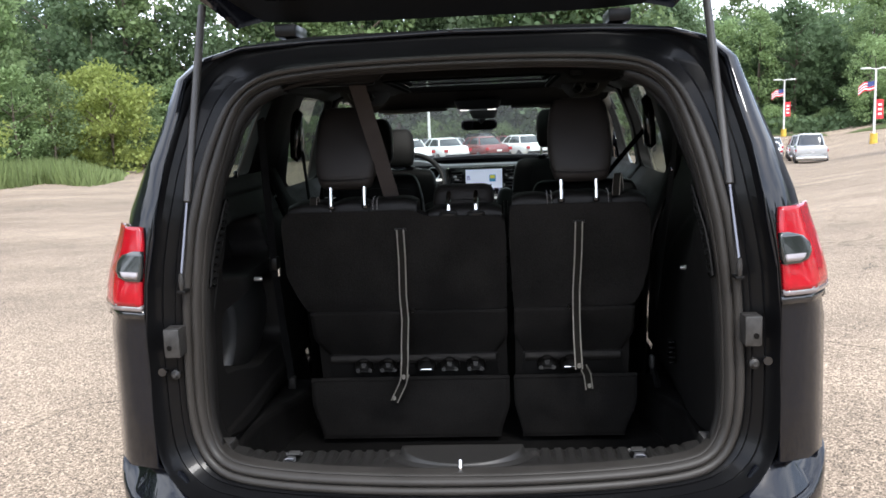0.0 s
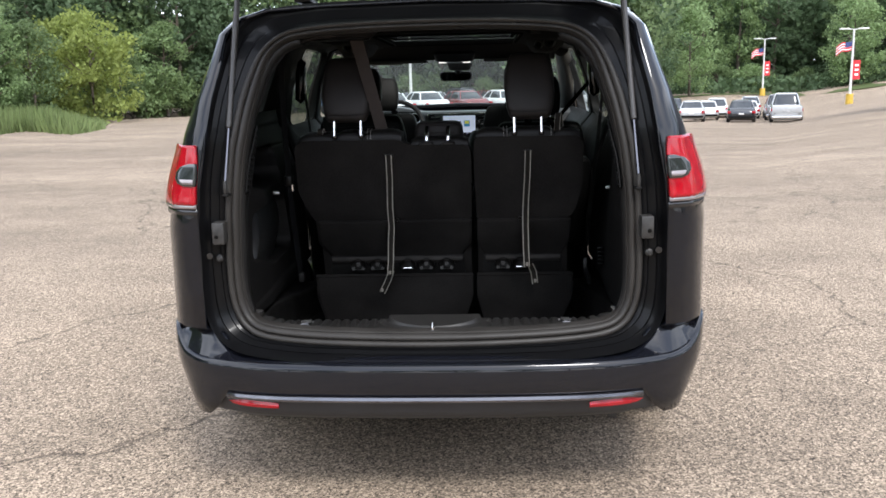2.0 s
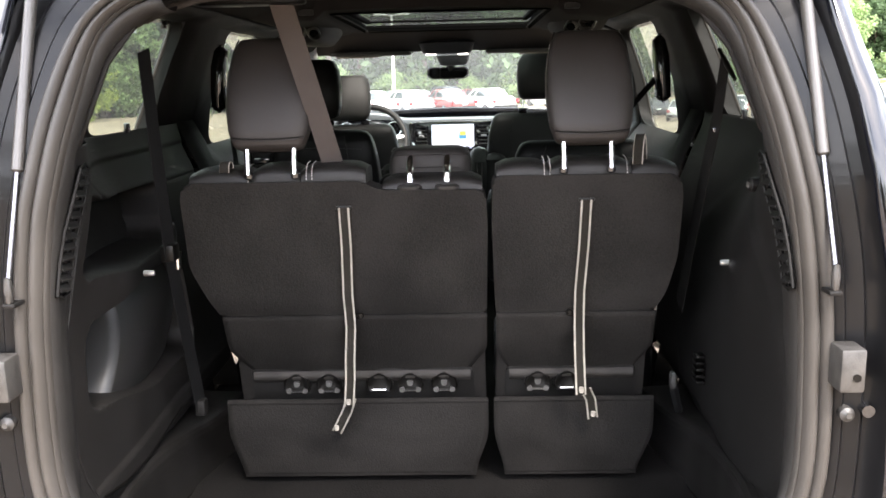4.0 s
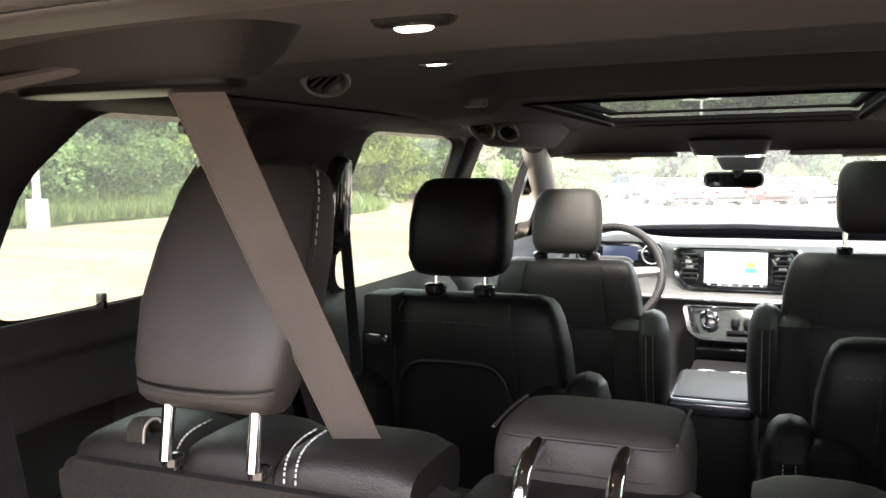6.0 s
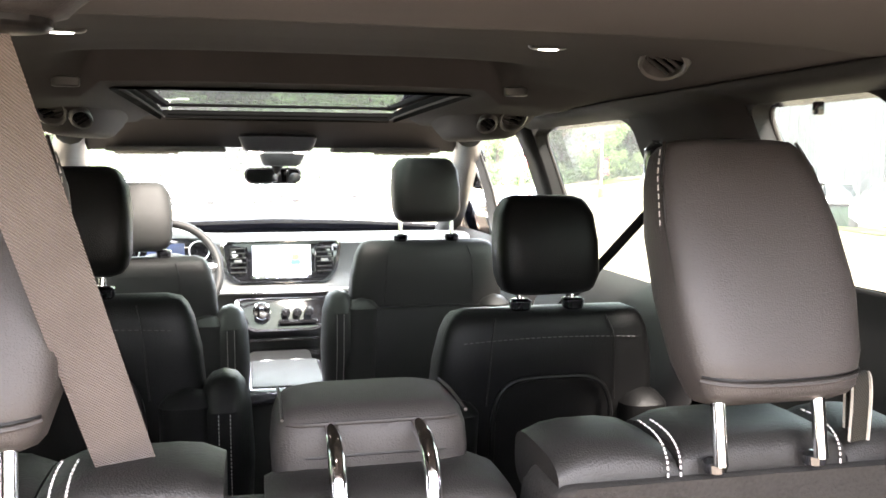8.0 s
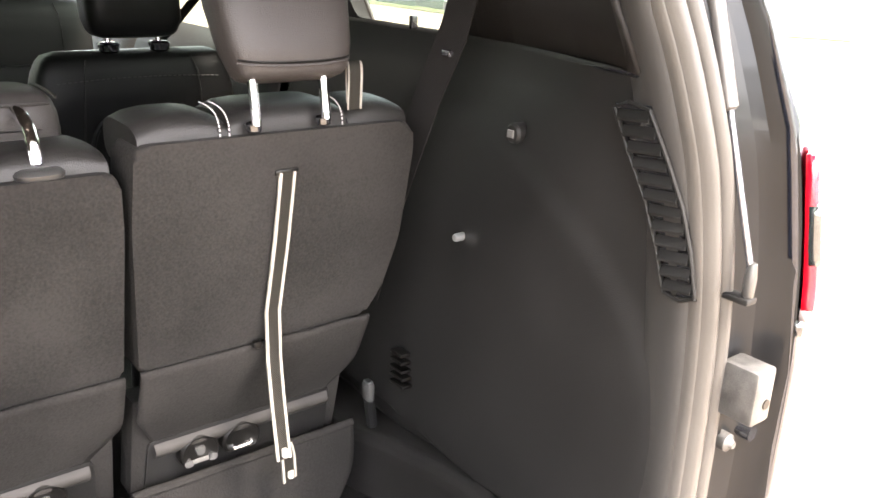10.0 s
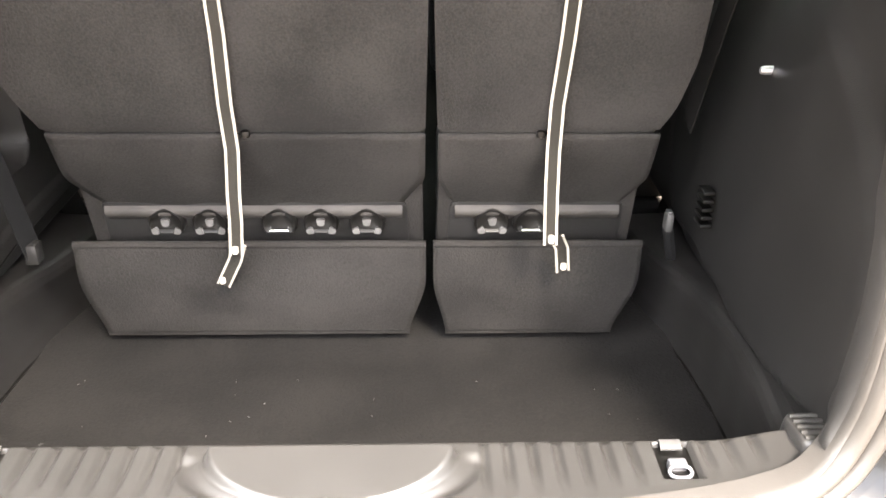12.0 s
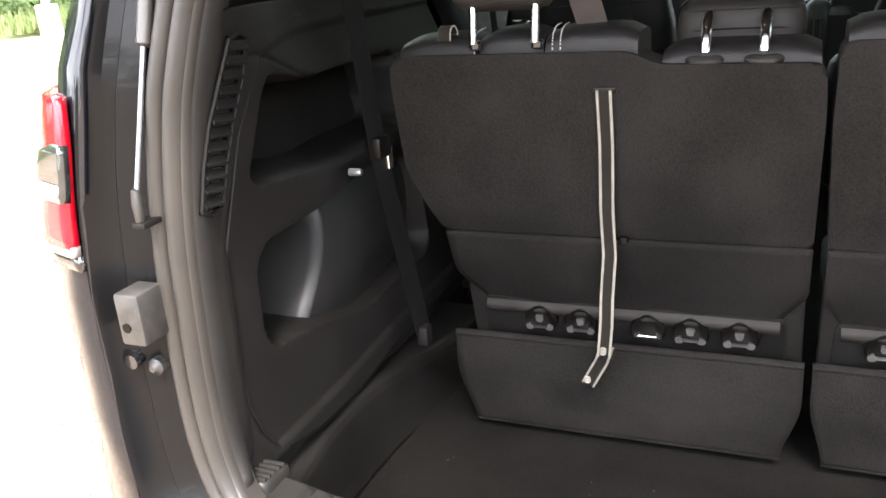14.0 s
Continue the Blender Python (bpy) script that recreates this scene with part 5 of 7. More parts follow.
# folded middle headrest and its posts
mid = part("headrest", pad([(1.200, 0.001, 0.700, 0.093, 0.064), (1.235, 0.001, 0.699, 0.098, 0.071), (1.268, 0.001, 0.700, 0.099, 0.072), (1.290, 0.001, 0.701, 0.097, 0.071), (1.303, 0.001, 0.703, 0.093, 0.067)], 48, 4.6, 0.013), LEATHER_SEWN, wide, "black leather middle headrest folded forward", sharp=60)
seam([(0.001 + 0.084 * q, 0.6345 + 0.014 * q ** 6, 1.304 - 0.003 * q ** 4) for q in [-1 + i / 12 for i in range(25)]], mid, LEATHER_SEWN, 0.0020)
seam([(0.001 + 0.086 * q, 0.6285 + 0.016 * q ** 6, 1.274 - 0.003 * q * q) for q in [-1 + i / 12 for i in range(25)]], mid, CUP, 0.0014)
for sx in (-1, 1):
    seam([(0.001 + sx * 0.089, 0.632 + 0.02 * k, 1.3135 - 0.001 * (k - 3) ** 2 * 0.3) for k in range(7)], mid, LEATHER_SEWN, 0.0018)
for x in (-0.042, 0.043):
    part("headrest_post", tube([(x, 0.562, 1.222), (x, 0.562, 1.248), (x, 0.567, 1.268), (x, 0.580, 1.285), (x, 0.602, 1.295), (x, 0.640, 1.297)], 0.0085, 16), CHROME, mid, "chrome post")
    part("post_sleeve", pad([(1.226, x, 0.563, 0.026, 0.024), (1.238, x, 0.563, 0.029, 0.027)], 28, 3.2, 0.006), MOULDED, wide, "black post sleeve")
# webbing loops on the rolls
def web_loop(seat, x, h, lean):
    path = [(x + lean * k / 12, 0.560 - 0.014 * math.cos(math.pi * k / 12), 1.280 + (h + 0.005) * math.sin(math.pi * k / 12) ** 0.6) for k in range(13)]
    w = part("webbing_loop", ribbon(path, (1, 0.25, 0), 0.022, 0.0012), STRAP, seat, "grey webbing loop")
    for s in (-1, 1):
        part("loop_edge", ribbon([(p[0] + s * 0.0105, p[1] - 0.001, p[2]) for p in path], (1, 0.25, 0), 0.0018, 0.0014), WHITE_EDGE, w)


web_loop(wide, -0.462, 0.018, 0.004)
web_loop(single, 0.470, 0.060, 0.016)

# ---- seat belts ----
belt = thing("seat_belt", "grey woven seat belt running from the headliner", "seat belt", "seat belts")
part("webbing", ribbon([(-0.298, 0.430, 1.675), (-0.290, 0.444, 1.645), (-0.251, 0.525, 1.45), (-0.220, 0.603, 1.281), (-0.203, 0.655, 1.17), (-0.183, 0.70, 1.06)],
                       [(1, 0.30, 0.1)] * 6, 0.047, 0.0008), BELT, belt, "grey woven webbing")
for o in (-0.0222, 0.0222):
    part("belt_edge", ribbon([(x + o, y + o * 0.3 - 0.0006, z + o * 0.1) for x, y, z in ((-0.290, 0.444, 1.645), (-0.251, 0.525, 1.45), (-0.220, 0.603, 1.281), (-0.203, 0.655, 1.17), (-0.183, 0.70, 1.06))],
                             [(1, 0.30, 0.1)] * 5, 0.002, 0.0010), BELT, belt, "thicker woven selvage")
for side in (-1, 1):
    b = thing("seat_belt", "dark seat belt hanging beside the cargo side trim", "seat belt", "seat belts")
    if side > 0:
        path = [(0.640, 0.495, 1.503), (0.640, 0.535, 1.385), (0.638, 0.590, 1.285), (0.632, 0.67, 1.10), (0.62, 0.73, 0.90)]
        part("webbing", ribbon(path, [(0, 0.92, 0.38), (0, 0.93, 0.36), (0, 0.94, 0.34), (0, 0.94, 0.34), (0, 0.94, 0.34)], 0.064, 0.0009), BELT_SIDE, b, "black webbing")
        part("belt_guide", tube([(0.640, 0.543, 1.526), (0.637, 0.475, 1.494), (0.636, 0.41, 1.463)], [0.004, 0.006, 0.004], 8), CUP, b, "black belt guide")
        part("tongue", box(0.632, 0.643, 0.535, 0.555, 1.348, 1.358, 0.002), DARK_CHROME, b, "dull metal tongue")
    else:
        path = [(-0.575, 0.42, 1.55), (-0.583, 0.46, 1.35), (-0.590, 0.51, 1.10), (-0.592, 0.585, 0.85), (-0.59, 0.63, 0.68)]
        part("webbing", ribbon(path, [(0.2, 0.9, 0.25)] * 5, 0.045, 0.0009), BELT_DARK, b, "black webbing")
        g = part("belt_tongue", box(-0.607, -0.575, 0.490, 0.535, 1.085, 1.125, 0.006), CUP, b, "black belt tongue")
        part("tongue_blade", box(-0.588, -0.578, 0.525, 0.552, 1.06, 1.10, 0.002), CHROME, g, "bright blade")
        part("buckle_end", box(-0.60, -0.575, 0.61, 0.64, 0.665, 0.705, 0.004), PLASTIC, b, "black belt end")

bk = thing("belt_buckle", "pale seat belt buckle beside the single seat", "buckle")
part("body", box(0.594, 0.610, 0.686, 0.712, 0.690, 0.730, 0.006), LEATHER_PALE, bk, "pale plastic body")
part("button", box(0.596, 0.608, 0.690, 0.708, 0.728, 0.733, 0.002), BRACKET, bk, "dark release button")
part("stalk", tube([(0.604, 0.70, 0.695), (0.625, 0.72, 0.62)], 0.011, 8), BELT_DARK, bk, "black stalk")
vt = thing("trim_grille", "small black slotted grille in the side trim", "grille")
for k in range(5):
    part("slat", box(0.650, 0.672, 0.655 + 0.002 * k, 0.70, 0.715 + 0.016 * k, 0.722 + 0.016 * k, 0.002), CUP, vt, "black slat")

# ---- second row and front seats ----
def armchair(name, label, group, x, y, top, half, head_z, head_y, posts_gap, mat, head_mat, inner, arm=True, arch=True, raised=0.0):
    """A single seat seen from behind: back, shell line, headrest, armrest, cushion, base."""
    s = thing(name, label, "car seat", group, at=(0, 0, 0))
    z0 = 0.62
    rows = [(z0, half * 0.95, 0.060, 0.10), (0.80, half * 1.0, 0.066, 0.07), (0.98, half * 1.0, 0.066, 0.04), (top - 0.19, half * 1.0, 0.064, 0.018), (top - 0.11, half * 0.975, 0.060, 0.006), (top - 0.05, half * 0.92, 0.052, 0.0), (top - 0.026, half * 0.875, 0.044, 0.0)]
    part("backrest", pad([(z, x, y + 0.055 + dy, a, b) for z, a, b, dy in rows], 44, 6.0, 0.020), mat, s, "leather backrest", sharp=60)
    part("side_bolster", pad([(z0 + 0.05, x + inner * half * 0.86, y + 0.10, 0.055, 0.07), (0.95, x + inner * half * 0.90, y + 0.06, 0.06, 0.075), (top - 0.20, x + inner * half * 0.86, y + 0.03, 0.05, 0.06)], 24, 3, 0.03), mat, s, "padded side bolster")
    part("side_bolster", pad([(z0 + 0.05, x - inner * half * 0.86, y + 0.10, 0.055, 0.07), (0.95, x - inner * half * 0.90, y + 0.06, 0.06, 0.075), (top - 0.20, x - inner * half * 0.86, y + 0.03, 0.05, 0.06)], 24, 3, 0.03), mat, s, "padded side bolster")
    if arch:
        pts = []
        w, zt = half * 0.54, top - 0.135
        for k in range(25):
            f = k / 24
            a = math.pi * (1 - f)
            px = math.copysign(abs(math.cos(a)) ** 0.45, math.cos(a)) * w
            pz = zt - 0.16 + 0.16 * abs(math.sin(a)) ** 0.5
            pts.append((x + px, y - 0.010 + 0.055 * (zt - pz) , pz))
        pts = [(x - w, y + 0.03, top - 0.45)] + pts + [(x + w, y + 0.03, top - 0.45)]
        part("back_panel_edge", tube(pts, 0.0055, 8), mat, s, "raised panel edge")
    else:
        part("lower_cover", slab(rounded([(x - half * 0.90, top - 0.20), (x + half * 0.90, top - 0.20), (x + half * 0.92, 0.66), (x - half * 0.92, 0.66)], 0.03), lambda u, v, d: (u, y - 0.016 + d + 0.10 * (top - 0.2 - v), v), 0.03, 0.008), PLASTIC, s, "black lower back cover")
    for sx in (-1, 1):
        seam([(x + sx * half * q, y - 0.002 + dy, z) for z, q, dy in ((top - 0.02, 0.50, 0.012), (top - 0.05, 0.54, -0.003), (top - 0.10, 0.56, -0.004), (top - 0.19, 0.58, 0.004))], s)
    part("stitching", stitches([(x + half * q, y - 0.004 + 0.012 * abs(q) ** 3, top - 0.058 - 0.012 * q * q) for q in [-0.78 + 1.56 * k / 16 for k in range(17)]], 0.008, 0.0009), PLASTIC_GREY if arch else LEATHER, s, "stitching")
    h = part("headrest", pad([(head_z, x, y + head_y, 0.094, 0.045), (head_z + 0.025, x, y + head_y, 0.102, 0.055), (head_z + 0.09, x, y + head_y + 0.012, 0.103, 0.058), (head_z + 0.142, x, y + head_y + 0.022, 0.097, 0.052), (head_z + 0.163, x, y + head_y + 0.026, 0.086, 0.042)], 36, 4.2, 0.015), head_mat, s, "leather headrest", sharp=60)
    for sx in (-1, 1):
        px = x + sx * posts_gap
        part("headrest_post", tube([(px, y + head_y - 0.006, top - 0.03), (px, y + head_y, head_z + 0.01)], 0.0065, 12), CHROME, h, "chrome post")
        part("post_sleeve", pad([(top - 0.006, px, y + head_y - 0.006, 0.020, 0.018), (top + 0.008, px, y + head_y - 0.006, 0.022, 0.02)], 20, 3, 0.005), PIANO, s, "black post sleeve")
    if arm:
        ax = x + inner * (half + 0.035)
        a = part("armrest", pad([(top - 0.46, ax, y + 0.075, 0.044, 0.060), (top - 0.32, ax, y + 0.055, 0.052, 0.080), (top - 0.21, ax, y + 0.035, 0.047, 0.068), (top - 0.17, ax, y + 0.04, 0.036, 0.050)], 36, 2.4, 0.022), mat, s, "folded padded armrest")
        for o in (-0.010, 0.010):
            part("stitching", stitches([(ax + o, y + 0.075 - 0.0605, top - 0.46), (ax + o, y + 0.055 - 0.0800, top - 0.32), (ax + o, y + 0.035 - 0.0680, top - 0.21)], 0.007, 0.0008), STITCH, a, "double pale stitching")
    part("cushion", pad([(0.62, x, y + 0.40, half, 0.27), (0.76, x, y + 0.40, half, 0.27)], 36, 5, 0.04), mat, s, "leather cushion")
    part("seat_base", box(x - half * 0.8, x + half * 0.8, y + 0.15, y + 0.6, 0.44, 0.62, 0.02), PLASTIC, s, "black seat base")
    return s


armchair("second_row_seat", "black leather second row seat with stitched shoulders", "second row seats", -0.420, 1.375, 1.322, 0.222, 1.366, 0.045, 0.052, LEATHER_BLACK, LEATHER_BLACK, 1)
armchair("second_row_seat", "black leather second row seat behind the passenger", "second row seats", 0.458, 1.375, 1.274, 0.228, 1.310, 0.045, 0.055, LEATHER_BLACK, LEATHER_BLACK, -1)
armchair("front_seat", "grey-black leather driver seat", "front seats", -0.430, 2.30, 1.290, 0.225, 1.315, 0.055, 0.079, LEATHER_GREY, LEATHER_PALE, 1, arch=False)
armchair("front_seat", "grey-black leather passenger seat with raised headrest", "front seats", 0.410, 2.30, 1.325, 0.235, 1.388, 0.055, 0.079, LEATHER_GREY, LEATHER_GREY, -1, arch=False)
# recliner handle unit on the outer shoulder
for side, x, top in ((-1, -0.420, 1.325),):
    b = thing("seat_latch", "black seat release handle on the seat shoulder", "handle", "seat latches")
    part("body", box(x + side * 0.150 - 0.032, x + side * 0.150 + 0.032, 1.345, 1.42, top - 0.11, top - 0.008, 0.008), PLASTIC, b, "black plastic body")
    part("lever", box(x + side * 0.150 - 0.026, x + side * 0.150 + 0.026, 1.335, 1.365, top - 0.105, top - 0.085, 0.005), PIANO, b, "black lever")
# pillar belts of the second row
for side in (-1, 1):
    b = thing("seat_belt", "dark pillar seat belt with height adjuster", "seat belt", "seat belts")
    x = side * 0.735
    part("adjuster", pad([(1.40, x - side * 0.004, 1.470, 0.024, 0.034), (1.45, x - side * 0.008, 1.470, 0.026, 0.040), (1.53, x - side * 0.014, 1.472, 0.026, 0.040), (1.58, x - side * 0.020, 1.475, 0.020, 0.028)], 20, 2.6, 0.02), PIANO, b, "black belt adjuster")
    if side < 0:
        part("webbing", ribbon([(x + 0.026, 1.47, 1.46), (x + 0.05, 1.46, 1.20), (x + 0.07, 1.45, 0.9)], [(0, 1, 0)] * 3, 0.046, 0.0009), BELT_DARK, b, "black webbing")
    else:
        part("webbing", ribbon([(x - 0.026, 1.47, 1.46), (0.60, 1.50, 1.33), (0.50, 1.55, 1.20)], [(0.3, 0, 1)] * 3, 0.046, 0.0009), BELT_DARK, b, "black webbing")

# ---- dashboard, console, wheel, mirror ----
dash = thing("dashboard", "grey dashboard with wide screen and air vents", "dashboard")
sections = []
for k in range(33):
    x = -0.80 + 1.60 * k / 32
    bow = 0.10 * (x / 0.8) ** 2
    hood = 0.035 * smooth01(1 - abs(x + 0.43) / 0.22)
    sections.append([(x, 3.96, 1.10), (x, 3.90, 1.215), (x, 3.60, 1.245 + hood * 0.3), (x, 3.36 + bow * 0.4, 1.255 + hood), (x, 3.295 + bow * 0.3, 1.248 + hood), (x, 3.275 + bow * 0.2, 1.225 + hood * 0.5), (x, 3.28, 1.12),
                     (x, 3.25, 1.075), (x, 3.225, 1.06), (x, 3.215, 1.035), (x, 3.24, 1.00), (x, 3.30, 0.90), (x, 3.36, 0.70), (x, 3.45, 0.46), (x, 3.96, 0.46)])
part("dash_body", loft(sections), DASH, dash, "grey grained dash pad", sharp=40)
part("trim_bar", tube([(-0.55, 3.222, 1.05), (-0.25, 3.208, 1.046), (0.0, 3.203, 1.044), (0.3, 3.208, 1.046), (0.75, 3.23, 1.056)], 0.009, 8), SATIN, dash, "silver dash strip")
face = rounded([(-0.222, 1.236), (0.245, 1.236), (0.225, 1.12), (0.180, 1.075), (-0.155, 1.075), (-0.205, 1.12)], 0.025)
bez = part("bezel", slab(face, lambda u, v, d: (u, 3.262 - d + (v - 1.15) * 0.15, v), 0.014, 0.005), PIANO, dash, "gloss black screen bezel")
part("bezel_edge", sweep([Vector((u, 3.246 + (v - 1.15) * 0.15, v)) for u, v in face], [(-0.006, -0.003), (0.006, -0.003), (0.006, 0.004), (-0.006, 0.004)], [(Vector((u - 0.01, 0, v - 1.15)).normalized(), Vector((0, 1, 0))) for u, v in face]), CHROME, bez, "chrome bezel edge")


def on_screen(x0, x1, z0, z1, lift):
    return loft([[(x0, 3.246 - lift + (z0 - 1.15) * 0.15, z0), (x1, 3.246 - lift + (z0 - 1.15) * 0.15, z0)], [(x0, 3.246 - lift + (z1 - 1.15) * 0.15, z1), (x1, 3.246 - lift + (z1 - 1.15) * 0.15, z1)]], closed=False)


part("screen", slab([(-0.103, 1.222), (0.125, 1.222), (0.125, 1.092), (-0.103, 1.092)], lambda u, v, d: (u, 3.250 - d + (v - 1.15) * 0.15, v), 0.004, 0.001), SCREEN_ON, bez, "lit white screen")
part("icon", on_screen(0.045, 0.085, 1.145, 1.187, 0.0016), ICON_BLUE, bez, "blue map tile")
part("icon", on_screen(0.050, 0.080, 1.165, 1.184, 0.0024), ICON_YELLOW, bez, "yellow sign tile")
part("icon", on_screen(-0.096, -0.074, 1.160, 1.168, 0.0016), ICON_GREY, bez, "grey bar")
part("icon", on_screen(-0.096, -0.078, 1.172, 1.184, 0.0016), ICON_GREY, bez, "grey bar")
part("icon_bar", on_screen(-0.103, 0.125, 1.092, 1.104, 0.0016), PIANO, bez, "dark icon bar")
for k in range(6):
    part("icon", on_screen(-0.09 + 0.038 * k, -0.078 + 0.038 * k, 1.095, 1.101, 0.0024), ICON_GREY, bez, "grey bar")
for a, b in ((-0.195, -0.120), (0.142, 0.217)):
    v = part("air_vent", slab(rounded([(a, 1.222), (b, 1.222), (b - (0.006 if a < 0 else 0), 1.105), (a + 0.02 if a < 0 else a, 1.105)], 0.014), lambda u, w, d: (u, 3.248 - d + (w - 1.15) * 0.15, w), 0.004, 0.001), PIANO, dash, "black air vent")
    for k in range(6):
        z = 1.118 + 0.019 * k
        part("vane", box(a + 0.008, b - 0.008, 3.234, 3.246, z - 0.0022, z + 0.0022, 0), PLASTIC_GREY, v)
    part("vent_tab", box((a + b) / 2 - 0.014, (a + b) / 2 + 0.014, 3.228, 3.240, 1.158, 1.168, 0.002), SATIN, v, "silver vent tab")
stack = part("control_panel", slab(rounded([(-0.17, 1.02), (0.21, 1.02), (0.185, 0.93), (0.13, 0.905), (-0.10, 0.905), (-0.145, 0.93)], 0.02), lambda u, v, d: (u, 3.19 - (1.02 - v) * 0.5 - d + 0.02, v), 0.02, 0.006), PIANO, dash, "black control panel")
stack_edge = rounded([(-0.17, 1.02), (0.21, 1.02), (0.185, 0.93), (0.13, 0.905), (-0.10, 0.905), (-0.145, 0.93)], 0.02)
part("silver_edge", sweep([Vector((u, 3.19 - (1.02 - v) * 0.5, v)) for u, v in stack_edge], [(-0.007, -0.004), (0.007, -0.004), (0.007, 0.006), (-0.007, 0.006)], [(Vector((u - 0.02, 0, v - 0.965)).normalized(), Vector((0, -1, 0))) for u, v in stack_edge]), DARK_CHROME, stack, "silver panel edge")
part("rotary_shifter", loft([[(-0.073 + r * math.cos(a), 3.135 - d, 0.975 + r * math.sin(a) + d * 0.6) for a in [2 * math.pi * k / 24 for k in range(24)]] for d, r in ((0.0, 0.034), (0.022, 0.032), (0.026, 0.026))]), CHROME, stack, "chrome rotary shifter")
for x in (0.02, 0.065, 0.11):
    part("control_knob", loft([[(x + r * math.cos(a), 3.150 - d, 0.972 + r * math.sin(a)) for a in [2 * math.pi * k / 20 for k in range(20)]] for d, r in ((0.0, 0.018), (0.02, 0.016), (0.023, 0.011))]), PIANO, stack, "black control knob")
part("control_bar", box(-0.01, 0.14, 3.118, 3.135, 0.930, 0.945, 0.004), PIANO, stack, "black button row")
for z in (0.86, 0.80, 0.74, 0.68):
    part("shelf_edge", box(-0.12, 0.15, 3.16, 3.32, z - 0.006, z + 0.006, 0.003), PIANO, dash, "gloss black shelf edge")
part("lower_panel", box(-0.14, 0.17, 3.26, 3.34, 0.62, 0.91, 0.01), PLASTIC, dash, "black lower stack")
part("instrument_panel", slab(rounded([(-0.60, 1.255), (-0.27, 1.255), (-0.25, 1.16), (-0.62, 1.16)], 0.03), lambda u, v, d: (u, 3.272 - d, v), 0.006, 0.002), PIANO, dash, "black instrument cluster")
part("instrument_display", box(-0.50, -0.36, 3.258, 3.264, 1.18, 1.235, 0.001), DIAL_ON, dash, "dim blue instrument display")
for x in (-0.565, -0.305):
    part("dial", tube([(x + 0.038 * math.cos(a), 3.262, 1.205 + 0.038 * math.sin(a)) for a in [2 * math.pi * k / 28 for k in range(29)]], 0.003, 6), SATIN, dash, "silver dial ring")

sw = thing("steering_wheel", "dark grey leather steering wheel", "steering wheel")
c, tip = Vector((-0.405, 2.90, 1.165)), radians(24)
ux, uz = Vector((1, 0, 0)), Vector((0, math.sin(tip), math.cos(tip)))
part("rim", tube([c + 0.187 * (math.cos(a) * ux + math.sin(a) * uz) for a in [2 * math.pi * k / 48 for k in range(49)]], 0.0155, 12, caps=False), LEATHER_GREY, sw, "leather rim")
part("hub", pad([(c.z - 0.045, c.x, c.y + 0.02, 0.070, 0.03), (c.z + 0.045, c.x, c.y + 0.045, 0.078, 0.03)], 28, 3, 0.02), PLASTIC, sw, "black hub")
for a in (0.12, math.pi - 0.12, -math.pi / 2):
    part("spoke", tube([c + 0.05 * (math.cos(a) * ux + math.sin(a) * uz), c + 0.185 * (math.cos(a) * ux + math.sin(a) * uz)], [0.022, 0.014], 8), SATIN, sw, "silver spoke")
part("column", tube([c + Vector((0, 0.03, -0.01)), (c.x, 3.3, 1.06)], 0.04, 14), PLASTIC, sw, "black column")

con = thing("centre_console", "black centre console with silver-edged lid", "console")
part("body", box(-0.125, 0.110, 2.36, 3.10, 0.44, 0.835, 0.02), PLASTIC, con, "black console body")
part("lid", box(-0.132, 0.117, 2.34, 2.72, 0.835, 0.882, 0.014, 3), DARK_CHROME, con, "silver-edged lid")
part("lid_pad", box(-0.116, 0.101, 2.36, 2.70, 0.876, 0.888, 0.006), LEATHER_GREY, con, "padded lid top")
for x in (-0.06, 0.045):
    part("cup_ring", tube([(x + 0.042 * math.cos(a), 2.86 + 0.042 * math.sin(a), 0.838) for a in [2 * math.pi * k / 24 for k in range(25)]], 0.004, 6), SATIN, con, "silver cup ring")

mir = thing("rear_view_mirror", "black rear-view mirror on the windshield", "mirror")
part("housing", slab(rounded([(-0.125, 1.528), (0.100, 1.528), (0.105, 1.480), (0.08, 1.462), (-0.105, 1.462), (-0.13, 1.480)], 0.018), lambda u, v, d: (u, 3.435 + d - (v - 1.5) * 0.14, v), 0.03, 0.008), PLASTIC, mir, "black housing")
part("glass", slab(rounded([(-0.118, 1.522), (0.093, 1.522), (0.097, 1.483), (0.075, 1.469), (-0.100, 1.469), (-0.122, 1.483)], 0.014), lambda u, v, d: (u, 3.432 + d - (v - 1.5) * 0.14, v), 0.004, 0.0), MIRROR, mir, "mirror glass")
part("stalk", tube([(0.0, 3.45, 1.51), (0.01, 3.42, 1.56), (0.01, 3.25, 1.60)], [0.02, 0.026, 0.03], 12), PLASTIC, mir, "black stalk")
part("camera_cover", pad([(1.545, 0.02, 3.36, 0.075, 0.05), (1.585, 0.02, 3.30, 0.09, 0.09)], 24, 4, 0.01), PLASTIC, mir, "black sensor cover")
roofcon = thing("overhead_console", "dark overhead console with two lamps", "console")
part("body", pad([(1.600, -0.005, 3.02, 0.125, 0.075), (1.640, -0.005, 3.00, 0.14, 0.10)], 28, 4, 0.012), PLASTIC, roofcon, "dark console body")
for x in (-0.085, 0.075):
    part("lamp_lens", pad([(1.586, x, 2.99, 0.026, 0.020), (1.594, x, 2.99, 0.026, 0.020)], 16, 3, 0.003), LAMP_ON, roofcon, "lit lamp lens")
